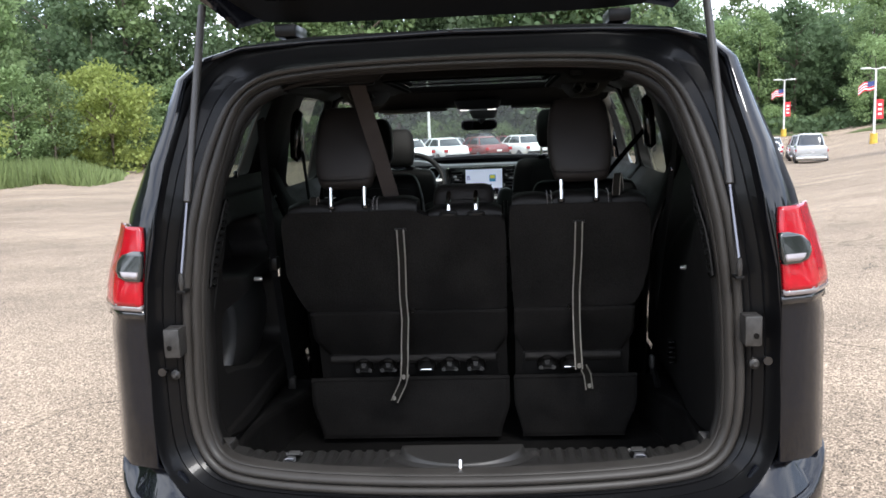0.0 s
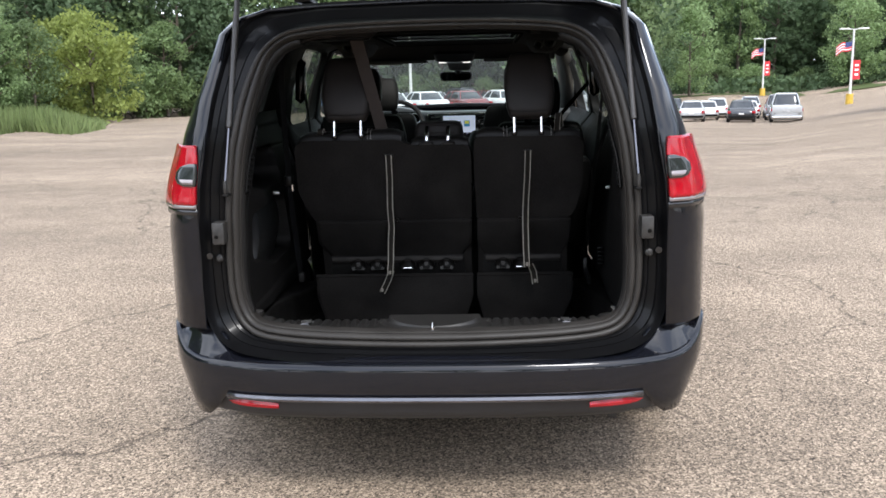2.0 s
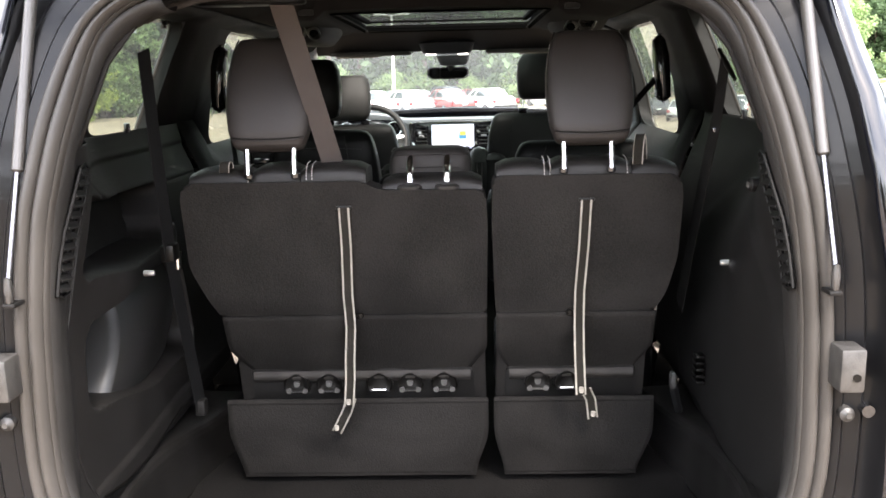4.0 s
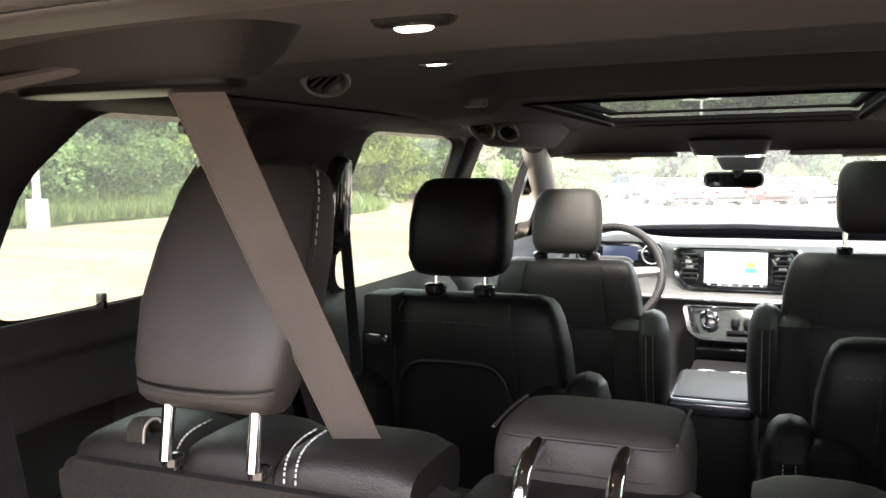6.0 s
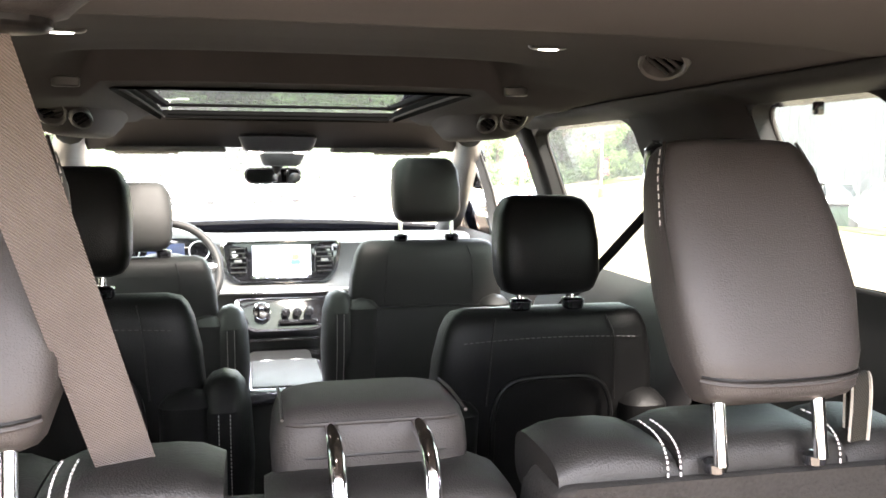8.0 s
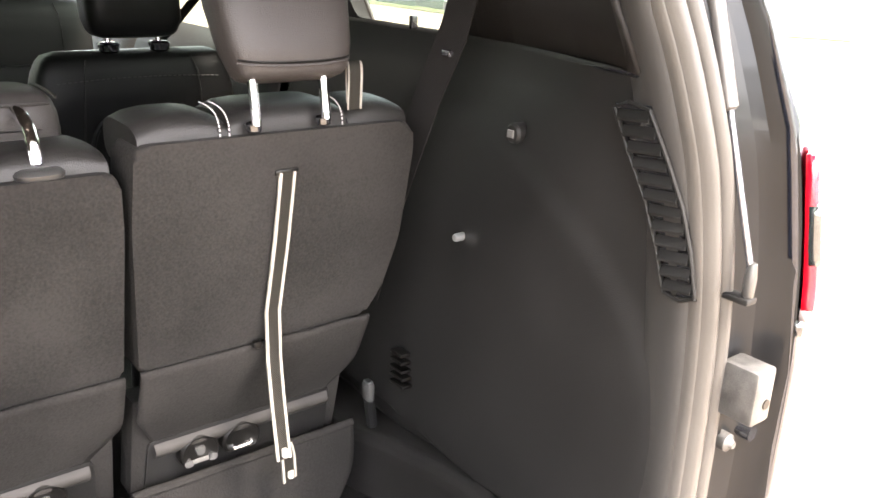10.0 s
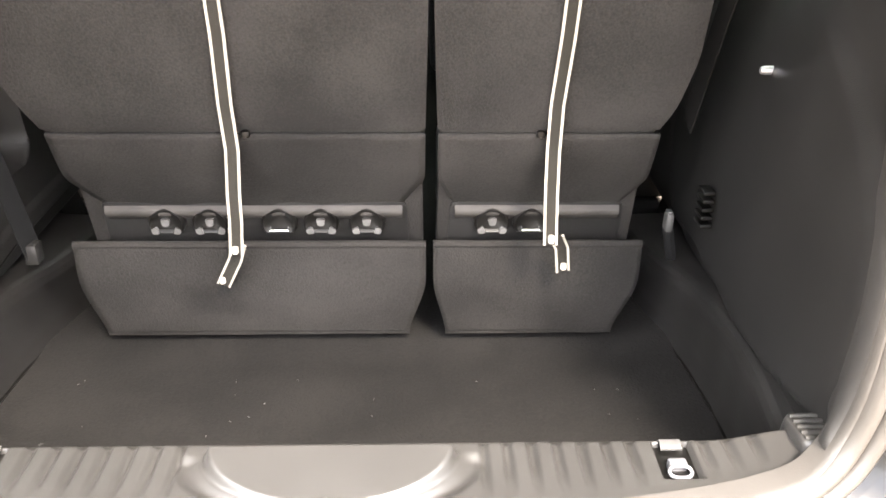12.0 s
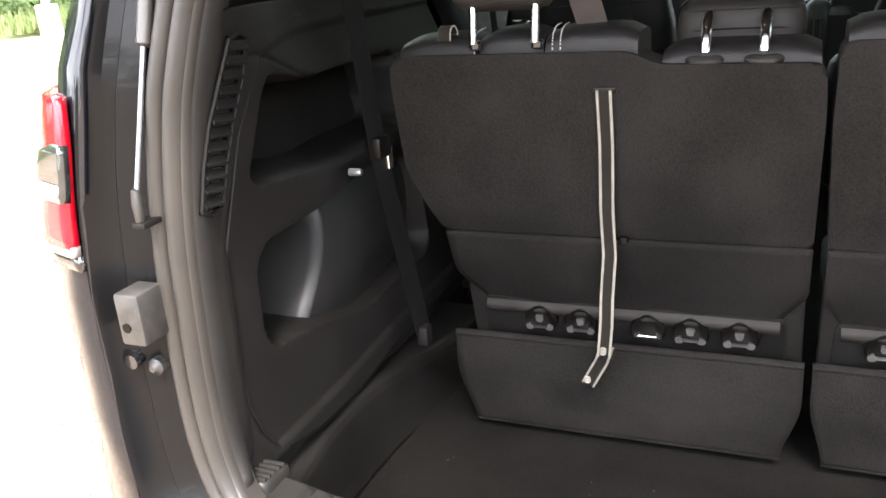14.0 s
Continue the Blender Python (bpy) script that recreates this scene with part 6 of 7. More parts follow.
for side in (-1, 1):
    vs = thing("sun_visor", "folded dark cloth sun visor", "sun visor", "sun visors")
    part("panel", box(side * 0.39 - 0.20, side * 0.39 + 0.20, 2.94, 3.10, 1.588, 1.606, 0.008, 3), HEADLINER, vs, "dark cloth visor panel")
    part("visor_label", box(side * 0.47 - 0.11, side * 0.47 + 0.11, 3.088, 3.104, 1.580, 1.5895, 0.001), WHITE_EDGE, vs, "pale printed visor label")

# ---- tailgate, standing open ----
HINGE = Vector((0, 0.36, 1.795))
UP = radians(27)


def gate_point(x, along, out):
    """along: metres from the hinge; out: towards the outer skin, which faces up when open."""
    d = Vector((0, -math.cos(UP), math.sin(UP)))
    n = Vector((0, math.sin(UP), math.cos(UP)))
    return HINGE + Vector((x, 0, 0)) + d * along + n * out


GATE_W = [(0.02, 0.60), (0.15, 0.66), (0.40, 0.735), (0.56, 0.775), (0.62, 0.83), (0.80, 0.835), (1.00, 0.80), (1.12, 0.74), (1.18, 0.68)]
GATE_H = [(0.0, 0.035), (0.10, 0.055), (0.45, 0.075), (0.58, 0.10), (0.80, 0.145), (1.0, 0.15), (1.12, 0.12), (1.18, 0.07)]
steps = [0.02, 0.08, 0.15, 0.28, 0.40, 0.50, 0.56, 0.60, 0.66, 0.80, 0.92, 1.02, 1.10, 1.15, 1.18]


def gate_skin(inner):
    def fn(u, v):
        f = u * (len(steps) - 1)
        k = min(int(f), len(steps) - 2)
        a = steps[k] + (steps[k + 1] - steps[k]) * (f - k)
        w = curve_at(GATE_W, a)
        s = 2 * v - 1
        h = curve_at(GATE_H, a)
        if inner:
            out = 0.0 + 0.02 * abs(s) ** 4 - 0.03 * smooth01((a - 0.5) / 0.1) * (1 - abs(s) ** 6) + 0.03 * smooth01((a - 1.10) / 0.08)
            return gate_point(s * w * 0.97, a, out)
        return gate_point(s * w, a, h * (1 - 0.75 * abs(s) ** 5) - 0.01 * abs(s) ** 8)
    return fn


gate = part("tailgate", sheet(gate_skin(False), 42, 36, skip=lambda i, j: 5 <= i < 16 and 3 <= j < 33), PAINT, van, "glossy black tailgate standing open", sharp=50)
solid(gate, 0.008, -1)
part("gate_lining", sheet(gate_skin(True), 42, 36, skip=lambda i, j: 5 <= i < 16 and 4 <= j < 32), PLASTIC, gate, "black plastic tailgate lining", sharp=50)
pane = part("gate_window", sheet(lambda u, v: gate_point((2 * v - 1) * 0.66, 0.14 + 0.40 * u, 0.052 + 0.015 * u - 0.02 * (2 * v - 1) ** 4), 8, 20), GLASS_TINT, gate, "tinted tailgate window")
pane.visible_shadow = False
rims = [gate_point(s * curve_at(GATE_W, a), a, -0.004 + 0.02) for a in steps for s in (1,)] + [gate_point(-curve_at(GATE_W, a), a, 0.016) for a in steps[::-1]]
part("gate_edge", loft([[p + Vector((0, 0, 0)) for p in rims], [p + Vector((0, 0.005, 0.02)) for p in rims]], caps=False), JAMB, gate, "black painted gate edge")
for x in (-0.34, 0.34):
    g = part("pull_cup", pad([(0, 0, 0, 0.12, 0.035), (0.02, 0, 0, 0.125, 0.04)], 28, 4, 0.008), PIANO, gate, "recessed pull cup")
    for v in g.data.vertices:
        v.co = gate_point(x + v.co.x, 1.07 + v.co.y, -0.028 + v.co.z)
lt = part("gate_latch", pad([(0, 0, 0, 0.05, 0.045), (0.02, 0, 0, 0.05, 0.045)], 20, 5, 0.006), PLASTIC, gate, "black latch block")
for v in lt.data.vertices:
    v.co = gate_point(v.co.x, 1.08 + v.co.y, -0.045 + v.co.z)
for x in (-0.02, 0.02):
    sc = part("latch_screw", pad([(0, 0, 0, 0.007, 0.007), (0.004, 0, 0, 0.007, 0.007)], 12, 2, 0.002), CHROME, gate, "bright screw")
    for v in sc.data.vertices:
        v.co = gate_point(x + v.co.x, 1.08 + v.co.y, -0.055 + v.co.z)
part("outer_handle", tube([gate_point(-0.13, 0.86, 0.15), gate_point(-0.06, 0.875, 0.158), gate_point(0.06, 0.875, 0.158), gate_point(0.13, 0.86, 0.15)], 0.012, 8), PIANO, gate, "gloss black outer handle")
pl = part("dealer_plate", sheet(lambda u, v: gate_point(-0.16 + 0.32 * v, 0.66 + 0.11 * u, 0.145), 2, 2), WHITE_EDGE, gate, "white plate with red and black bars")
solid(pl, 0.004, 0)
RED_BAR = material("red_bar", (0.5, 0.02, 0.03), 0.4)
part("plate_bar", sheet(lambda u, v: gate_point(-0.11 + 0.24 * v, 0.70 + 0.03 * u, 0.1495), 1, 1), RED_BAR, pl, "red bar")
part("plate_bar", sheet(lambda u, v: gate_point(-0.10 + 0.20 * v, 0.745 + 0.008 * u, 0.1495), 1, 1), PIANO, pl, "black bar")
part("badge", tube([gate_point(-0.66, 0.99, 0.07), gate_point(-0.42, 0.985, 0.145)], 0.006, 6), CHROME, gate, "chrome badge bar")
for side in (-1, 1):
    tlg = part("gate_lamp", sheet(lambda u, v, s=side: gate_point(s * (0.50 + 0.31 * v), 0.585 + 0.07 * u, 0.10 - 0.07 * v ** 3), 3, 10), RED_LENS, gate, "red lamp on the tailgate")
    solid(tlg, 0.012, 0)
    part("hinge", box(side * 0.45 - 0.03, side * 0.45 + 0.03, 0.28, 0.42, 1.765, 1.80, 0.006), JAMB, gate, "black hinge arm")
    lo, up = Vector((side * 0.696, 0.022, 1.150)), Vector((side * 0.655, 0.225, 1.85))
    st = part("gas_strut", tube([lo.lerp(up, 0.27), lo.lerp(up, 0.275), lo.lerp(up, 1.0)], [0.006, 0.0105, 0.0105], 14), STRUT_PAINT, van, "dark gas strut holding the tailgate")
    part("strut_rod", tube([lo, lo.lerp(up, 0.3)], 0.0045, 12), DARK_CHROME, st, "dark metal strut rod")
    part("strut_ball", pad([(lo.z - 0.028, lo.x, lo.y, 0.006, 0.007), (lo.z - 0.005, lo.x, lo.y, 0.0075, 0.0075), (lo.z + 0.012, lo.x, lo.y, 0.0055, 0.0055)], 14, 2.5, 0.004), PLASTIC_GREY, st, "grey ball end")
    part("strut_foot", box(lo.x - 0.011, lo.x + 0.011, lo.y - 0.008, lo.y + 0.03, lo.z - 0.038, lo.z - 0.029, 0.003), PLASTIC, st, "black strut foot")
    # guide block and rubber stop in the jamb
    gx = side * 0.724
    blk = part("guide_block", box(gx - 0.021, gx + 0.021, -0.008, 0.045, 0.950, 1.026, 0.005, 2), GALVANISED, van, "grey guide block in the jamb")
    part("block_hole", tube([(gx + side * 0.006, -0.0095, 0.977), (gx + side * 0.006, 0.004, 0.977)], 0.007, 14), CUP, blk, "dark bolt hole")
    part("rubber_stop", tube([(gx + side * 0.016, 0.030, 0.893), (gx + side * 0.016, 0.034, 0.893), (gx + side * 0.016, 0.038, 0.893), (gx + side * 0.016, 0.07, 0.893)], [0.005, 0.007, 0.013, 0.014], 16), GALVANISED, van, "round rubber stop")
    part("jamb_plug", tube([(gx + side * 0.044, 0.022, 0.905), (gx + side * 0.044, 0.06, 0.905)], 0.011, 14), PIANO, van, "black plug")

# ---- the lot and what stands round it ----
FALL = [(-180, 0.0), (-60, 0.0), (-50, -0.002), (-27, -0.0175), (-20, -0.018), (-10, -0.018), (5, -0.018), (11, -0.036), (20.5, -0.037), (23.5, -0.024), (27, -0.016), (31, -0.014), (36, -0.024), (40, -0.034), (110, -0.034), (170, 0.0), (180, 0.0)]


def ground_z(x, y):
    """The lot falls away ahead of the van, at a different rate each way, and climbs again beyond the parked cars."""
    r = math.hypot(x, y + 1)
    a = math.degrees(math.atan2(x, y + 1))
    rise = 0.04 * max(0.0, min(r, 130) - 78) * smooth01((a - 8) / 4) * smooth01((36 - a) / 9)
    return curve_at(FALL, a) * max(0.0, min(r, 80) - 6) + rise


def at_bearing(deg, dist, eye=(0.186, -2.80), off=-0.93):
    """A point of the ground seen from a place at an angle from straight ahead."""
    if eye[1] > -1:
        off = 0.0
    x, y = eye[0] + dist * math.sin(radians(deg + off)), eye[1] + dist * math.cos(radians(deg + off))
    return Vector((x, y, ground_z(x, y)))


def asphalt():
    """Old pale asphalt: stone chips, stains, oil marks, branching cracks."""
    m = bpy.data.materials.new("asphalt")
    m.use_nodes = True
    t = m.node_tree
    b = t.nodes["Principled BSDF"]
    co = t.nodes.new("ShaderNodeTexCoord")

    def noise_tex(scale, detail=4.0, rough=0.55):
        n = t.nodes.new("ShaderNodeTexNoise")
        n.inputs["Scale"].default_value, n.inputs["Detail"].default_value, n.inputs["Roughness"].default_value = scale, detail, rough
        t.links.new(co.outputs["Object"], n.inputs["Vector"])
        return n

    def remap(src, a, b2, lo, hi):
        r = t.nodes.new("ShaderNodeMapRange")
        for k, v in zip(("From Min", "From Max", "To Min", "To Max"), (a, b2, lo, hi)):
            r.inputs[k].default_value = v
        t.links.new(src, r.inputs["Value"])
        return r.outputs["Result"]

    def times(p, q):
        k = t.nodes.new("ShaderNodeMath")
        k.operation = "MULTIPLY"
        t.links.new(p, k.inputs[0])
        t.links.new(q, k.inputs[1])
        return k.outputs[0]
    broad, patch = noise_tex(0.22, 5), noise_tex(1.6, 6)
    mp = t.nodes.new("ShaderNodeMapping")
    mp.inputs["Scale"].default_value = (0.05, 0.55, 1)
    band = t.nodes.new("ShaderNodeTexNoise")
    band.inputs["Scale"].default_value, band.inputs["Detail"].default_value = 1.0, 4
    t.links.new(co.outputs["Object"], mp.inputs["Vector"])
    t.links.new(mp.outputs["Vector"], band.inputs["Vector"])
    chips = t.nodes.new("ShaderNodeTexVoronoi")
    chips.inputs["Scale"].default_value = 150.0
    t.links.new(co.outputs["Object"], chips.inputs["Vector"])
    coarse = t.nodes.new("ShaderNodeTexVoronoi")
    coarse.inputs["Scale"].default_value = 84.0
    t.links.new(co.outputs["Object"], coarse.inputs["Vector"])
    chip_val = times(remap(chips.outputs["Color"], 0.0, 1.0, 0.04, 1.96), remap(coarse.outputs["Color"], 0.15, 0.85, 0.62, 1.38))
    fine = noise_tex(160, 2)
    # cracks: borders of large warped cells, kept only where a mask allows
    warp = noise_tex(1.3, 5, 0.6)
    add = t.nodes.new("ShaderNodeMix")
    add.data_type, add.blend_type = "RGBA", "LINEAR_LIGHT"
    add.inputs["Factor"].default_value = 0.35
    t.links.new(co.outputs["Object"], add.inputs["A"])
    t.links.new(warp.outputs["Color"], add.inputs["B"])
    crack = t.nodes.new("ShaderNodeTexVoronoi")
    crack.feature = "DISTANCE_TO_EDGE"
    crack.inputs["Scale"].default_value = 0.42
    t.links.new(add.outputs["Result"], crack.inputs["Vector"])
    gate_n = noise_tex(0.33, 3)
    line = remap(crack.outputs["Distance"], 0.0010, 0.007, 0.0, 1.0)
    keep = remap(gate_n.outputs["Fac"], 0.43, 0.53, 0.0, 1.0)
    mx = t.nodes.new("ShaderNodeMath")
    mx.operation = "MAXIMUM"
    t.links.new(line, mx.inputs[0])
    inv = remap(keep, 0, 1, 1, 0)
    t.links.new(inv, mx.inputs[1])
    crack_val = remap(mx.outputs[0], 0, 1, 0.44, 1.0)
    v = times(remap(broad.outputs["Fac"], 0.3, 0.7, 0.88, 1.12), remap(patch.outputs["Fac"], 0.3, 0.7, 0.86, 1.12))
    v = times(v, remap(band.outputs["Fac"], 0.35, 0.65, 0.86, 1.10))
    v = times(v, chip_val)
    v = times(v, remap(fine.outputs["Fac"], 0.3, 0.7, 0.8, 1.2))
    v = times(v, crack_val)
    col = t.nodes.new("ShaderNodeMix")
    col.data_type, col.blend_type = "RGBA", "MULTIPLY"
    col.inputs["Factor"].default_value = 1.0
    col.inputs["A"].default_value = (0.262, 0.206, 0.152, 1)
    t.links.new(v, col.inputs["B"])
    t.links.new(col.outputs["Result"], b.inputs["Base Color"])
    b.inputs["Roughness"].default_value = 0.92
    b.inputs["Specular IOR Level"].default_value = 0.25
    bp = t.nodes.new("ShaderNodeBump")
    bp.inputs["Strength"].default_value, bp.inputs["Distance"].default_value = 0.85, 0.006
    t.links.new(times(chip_val, crack_val), bp.inputs["Height"])
    t.links.new(bp.outputs["Normal"], b.inputs["Normal"])
    return m


def foliage(name, color, vary=0.45):
    m = bpy.data.materials.new(name)
    m.use_nodes = True
    t = m.node_tree
    b = t.nodes["Principled BSDF"]
    geo = t.nodes.new("ShaderNodeNewGeometry")
    info = t.nodes.new("ShaderNodeObjectInfo")
    r = t.nodes.new("ShaderNodeMapRange")
    r.inputs["To Min"].default_value, r.inputs["To Max"].default_value = 1 - vary, 1 + vary
    t.links.new(geo.outputs["Random Per Island"], r.inputs["Value"])
    r2 = t.nodes.new("ShaderNodeMapRange")
    r2.inputs["To Min"].default_value, r2.inputs["To Max"].default_value = 0.7, 1.25
    t.links.new(info.outputs["Random"], r2.inputs["Value"])
    k = t.nodes.new("ShaderNodeMath")
    k.operation = "MULTIPLY"
    t.links.new(r.outputs["Result"], k.inputs[0])
    t.links.new(r2.outputs["Result"], k.inputs[1])
    c = t.nodes.new("ShaderNodeMix")
    c.data_type, c.blend_type = "RGBA", "MULTIPLY"
    c.inputs["Factor"].default_value = 1.0
    c.inputs["A"].default_value = (*color, 1)
    t.links.new(k.outputs[0], c.inputs["B"])
    t.links.new(c.outputs["Result"], b.inputs["Base Color"])
    b.inputs["Roughness"].default_value = 0.6
    b.inputs["Specular IOR Level"].default_value = 0.25
    tr = t.nodes.new("ShaderNodeBsdfTranslucent")
    t.links.new(c.outputs["Result"], tr.inputs["Color"])
    mix = t.nodes.new("ShaderNodeMixShader")
    mix.inputs["Fac"].default_value = 0.5
    t.links.new(b.outputs["BSDF"], mix.inputs[1])
    t.links.new(tr.outputs["BSDF"], mix.inputs[2])
    t.links.new(mix.outputs["Shader"], t.nodes["Material Output"].inputs["Surface"])
    return m


ASPHALT = asphalt()
LEAF_DARK = foliage("leaf_dark", (0.105, 0.155, 0.078), 0.25)
LEAF_MID = foliage("leaf_mid", (0.19, 0.262, 0.115), 0.25)
LEAF_LIGHT = foliage("leaf_light", (0.27, 0.32, 0.09), 0.25)
GRASS = foliage("grass", (0.15, 0.19, 0.075), 0.3)
BARK = material("bark", (0.10, 0.08, 0.06), 0.95, vary=0.4, scale=3, grain=0.5, grain_scale=30, bump=0.6)
CONCRETE = material("concrete", (0.42, 0.40, 0.37), 0.9, vary=0.2, scale=3, grain=0.3, grain_scale=60)
POLE_WHITE = material("pole_paint", (0.62, 0.62, 0.60), 0.45, vary=0.1)
YELLOW = material("yellow_paint", (0.55, 0.36, 0.05), 0.6, vary=0.2)
RED_CLOTH = material("red_cloth", (0.55, 0.03, 0.04), 0.8, vary=0.12)
WHITE_CLOTH = material("white_cloth", (0.7, 0.7, 0.7), 0.8, vary=0.08)
BLUE_CLOTH = material("blue_cloth", (0.04, 0.06, 0.18), 0.8, vary=0.1)
METAL_WALL = material("metal_siding", (0.105, 0.109, 0.117), 0.5, vary=0.08, scale=0.4)
STEEL_DOOR = material("steel_door", (0.30, 0.31, 0.32), 0.5, vary=0.1)
GREEN_BIN = material("green_bin_paint", (0.006, 0.028, 0.012), 0.5, vary=0.2)
DARK_CRATE = material("dark_container", (0.008, 0.008, 0.010), 0.9, vary=0.3)
CAR_GLASS = material("car_glass", (0.02, 0.025, 0.03), 0.05, vary=0.1, coat=0.5)


def polar(u, v):
    r = 0.0 if u == 0 else 0.4 * (1500 / 0.4) ** u
    a = 2 * math.pi * v
    x, y = r * math.sin(a), -1 + r * math.cos(a)
    return (x, y, ground_z(x, y))


gb = sheet(polar, 80, 144)
bmesh.ops.remove_doubles(gb, verts=gb.verts[:], dist=1e-5)
tagged(part("ground", gb, ASPHALT), "worn pale asphalt parking lot with branching cracks", "ground", kind="structure")

# ---- verge ----
def verge_x(y):
    """Edge of the grass on the driver's side."""
    return curve_at([(-60, -24), (0, -21), (18, -20.0), (40, -24.5), (56, -26.0), (60, -31), (66, -60)], y)


verge = bmesh.new()
ys = [-60, -30, 0, 10, 18, 26, 34, 40, 48, 54, 57, 60, 63, 66]
rows = []
for y in ys:
    row = []
    for k in range(7):
        x = verge_x(y) - (0 if k == 0 else 0.25 if k == 1 else 3.0 * (k - 1) ** 1.6)
        row.append(verge.verts.new((x, y, ground_z(x, y) + (0.0 if k == 0 else 0.10 + 0.25 * (k > 1)))))
    rows.append(row)
for a, b in zip(rows, rows[1:]):
    for k in range(6):
        verge.faces.new((a[k], b[k], b[k + 1], a[k + 1]))
tagged(part("verge", verge, GRASS), "raised green grass verge along the lot", "grass", kind="structure")
rng = random.Random(4)
tufts = bmesh.new()


def tuft(bm, x, y, z, h, w):
    for k in range(5):
        a = rng.uniform(0, 6.28)
        lean = rng.uniform(0.1, 0.5) * h
        dx, dy = math.cos(a), math.sin(a)
        p = Vector((x + rng.uniform(-0.2, 0.2), y + rng.uniform(-0.2, 0.2), z))
        v = [bm.verts.new(q) for q in (p + Vector((-dy * w, dx * w, 0)), p + Vector((dy * w, -dx * w, 0)), p + Vector((dx * lean, dy * lean, h)))]
        bm.faces.new(v)


for i in range(3600):
    y = rng.uniform(-5, 62)
    d = rng.random() ** 1.6 * 9
    x = verge_x(y) - d
    tuft(tufts, x, y, ground_z(x, y) + 0.1, rng.uniform(0.25, 0.6) + 0.09 * d * rng.random(), rng.uniform(0.03, 0.10))
tagged(part("tall_grass", tufts, GRASS, smooth=False), "tall green grass along the verge", "grass", kind="stuff")
far_grass = bmesh.new()
strip_pts = []
for k in range(40):
    deg = -14 + 60 * k / 39
    near_edge = 80 + 4 * math.sin(k * 0.7) + 26 * smooth01((deg - 4) / 6)
    strip_pts.append((at_bearing(deg, near_edge), at_bearing(deg, near_edge + 40)))
for (a, b), (c, d) in zip(strip_pts, strip_pts[1:]):
    far_grass.faces.new([far_grass.verts.new(p + Vector((0, 0, 0.06))) for p in (a, c, d, b)])
bmesh.ops.remove_doubles(far_grass, verts=far_grass.verts[:], dist=1e-4)
tagged(part("far_verge", far_grass, GRASS), "grass bank at the far edge of the lot", "grass", kind="structure")

# ---- trees ----
def tree(name, label, height, spread, leaf_mat, seed, clumps, leaves, base=0.25, leaf=0.22):
    """A tapered trunk with limbs, and a crown of small leaves gathered in uneven clumps."""
    rnd = random.Random(seed)
    t = thing(name, label, "tree", "trees round the lot")
    bm = tube([(0, 0, -0.3), (rnd.uniform(-0.1, 0.1), 0, height * 0.25), (rnd.uniform(-0.3, 0.3), rnd.uniform(-0.3, 0.3), height * 0.55), (rnd.uniform(-0.4, 0.4), 0.1, height * 0.85)],
              [0.22 * height / 12, 0.17 * height / 12, 0.11 * height / 12, 0.03], 8)
    for k in range(7):
        z = height * rnd.uniform(0.25, 0.7)
        a = rnd.uniform(0, 6.28)
        r = spread * rnd.uniform(0.5, 0.9)
        tube([(0, 0, z), (r * 0.5 * math.cos(a), r * 0.5 * math.sin(a), z + r * 0.35), (r * math.cos(a), r * math.sin(a), z + r * 0.6)], [0.08, 0.05, 0.015], 5, bm)
    part("trunk", bm, BARK, t, "brown trunk with limbs")
    crown = bmesh.new()
    for k in range(clumps):
        h = base + (1 - base) * rnd.random() ** 0.85
        prof = math.sin(math.pi * min(1, max(0.06, (h - base) / (1 - base) * 0.86 + 0.12))) ** 0.6
        a = rnd.uniform(0, 6.28)
        rr = spread * prof * rnd.uniform(0.45, 1.0)
        c = Vector((rr * math.cos(a), rr * math.sin(a), height * h))
        size = spread * rnd.uniform(0.16, 0.34)
        for j in range(leaves):
            d = Vector((rnd.gauss(0, 1), rnd.gauss(0, 1), rnd.gauss(0, 0.8)))
            d = d.normalized() * size * rnd.random() ** 0.4
            p = c + d
            u = Vector((rnd.gauss(0, 1), rnd.gauss(0, 1), rnd.gauss(0, 1))).normalized()
            w = u.cross(Vector((rnd.gauss(0, 1), rnd.gauss(0, 1), rnd.gauss(0, 1)))).normalized()
            s = leaf * rnd.uniform(0.6, 1.4)
            crown.faces.new([crown.verts.new(q) for q in (p - u * s, p + w * s * 0.6, p + u * s, p - w * s * 0.6)])
    part("crown", crown, leaf_mat, t, "leafy crown", smooth=False)
    return t


PROTO = [tree("tree", "tall dark green leafy tree behind the lot", 15.0, 4.2, LEAF_DARK, 11, 85, 66, 0.16, 0.2),
         tree("tree", "broad mid-green leafy tree behind the lot", 13.0, 4.6, LEAF_MID, 12, 85, 66, 0.12, 0.2),
         tree("tree", "slender green leafy tree behind the lot", 16.0, 3.4, LEAF_MID, 13, 80, 66, 0.20, 0.19),
         tree("tree", "dense dark leafy tree behind the lot", 12.0, 4.4, LEAF_DARK, 14, 90, 66, 0.06, 0.2),
         tree("bush", "bright yellow-green leafy bush at the lot edge", 5.5, 3.0, LEAF_LIGHT, 15, 80, 62, 0.04, 0.12),
         tree("bush", "low green bush at the lot edge", 3.0, 2.2, LEAF_MID, 16, 55, 56, 0.03, 0.11)]
first = [True] * 6
rng = random.Random(9)


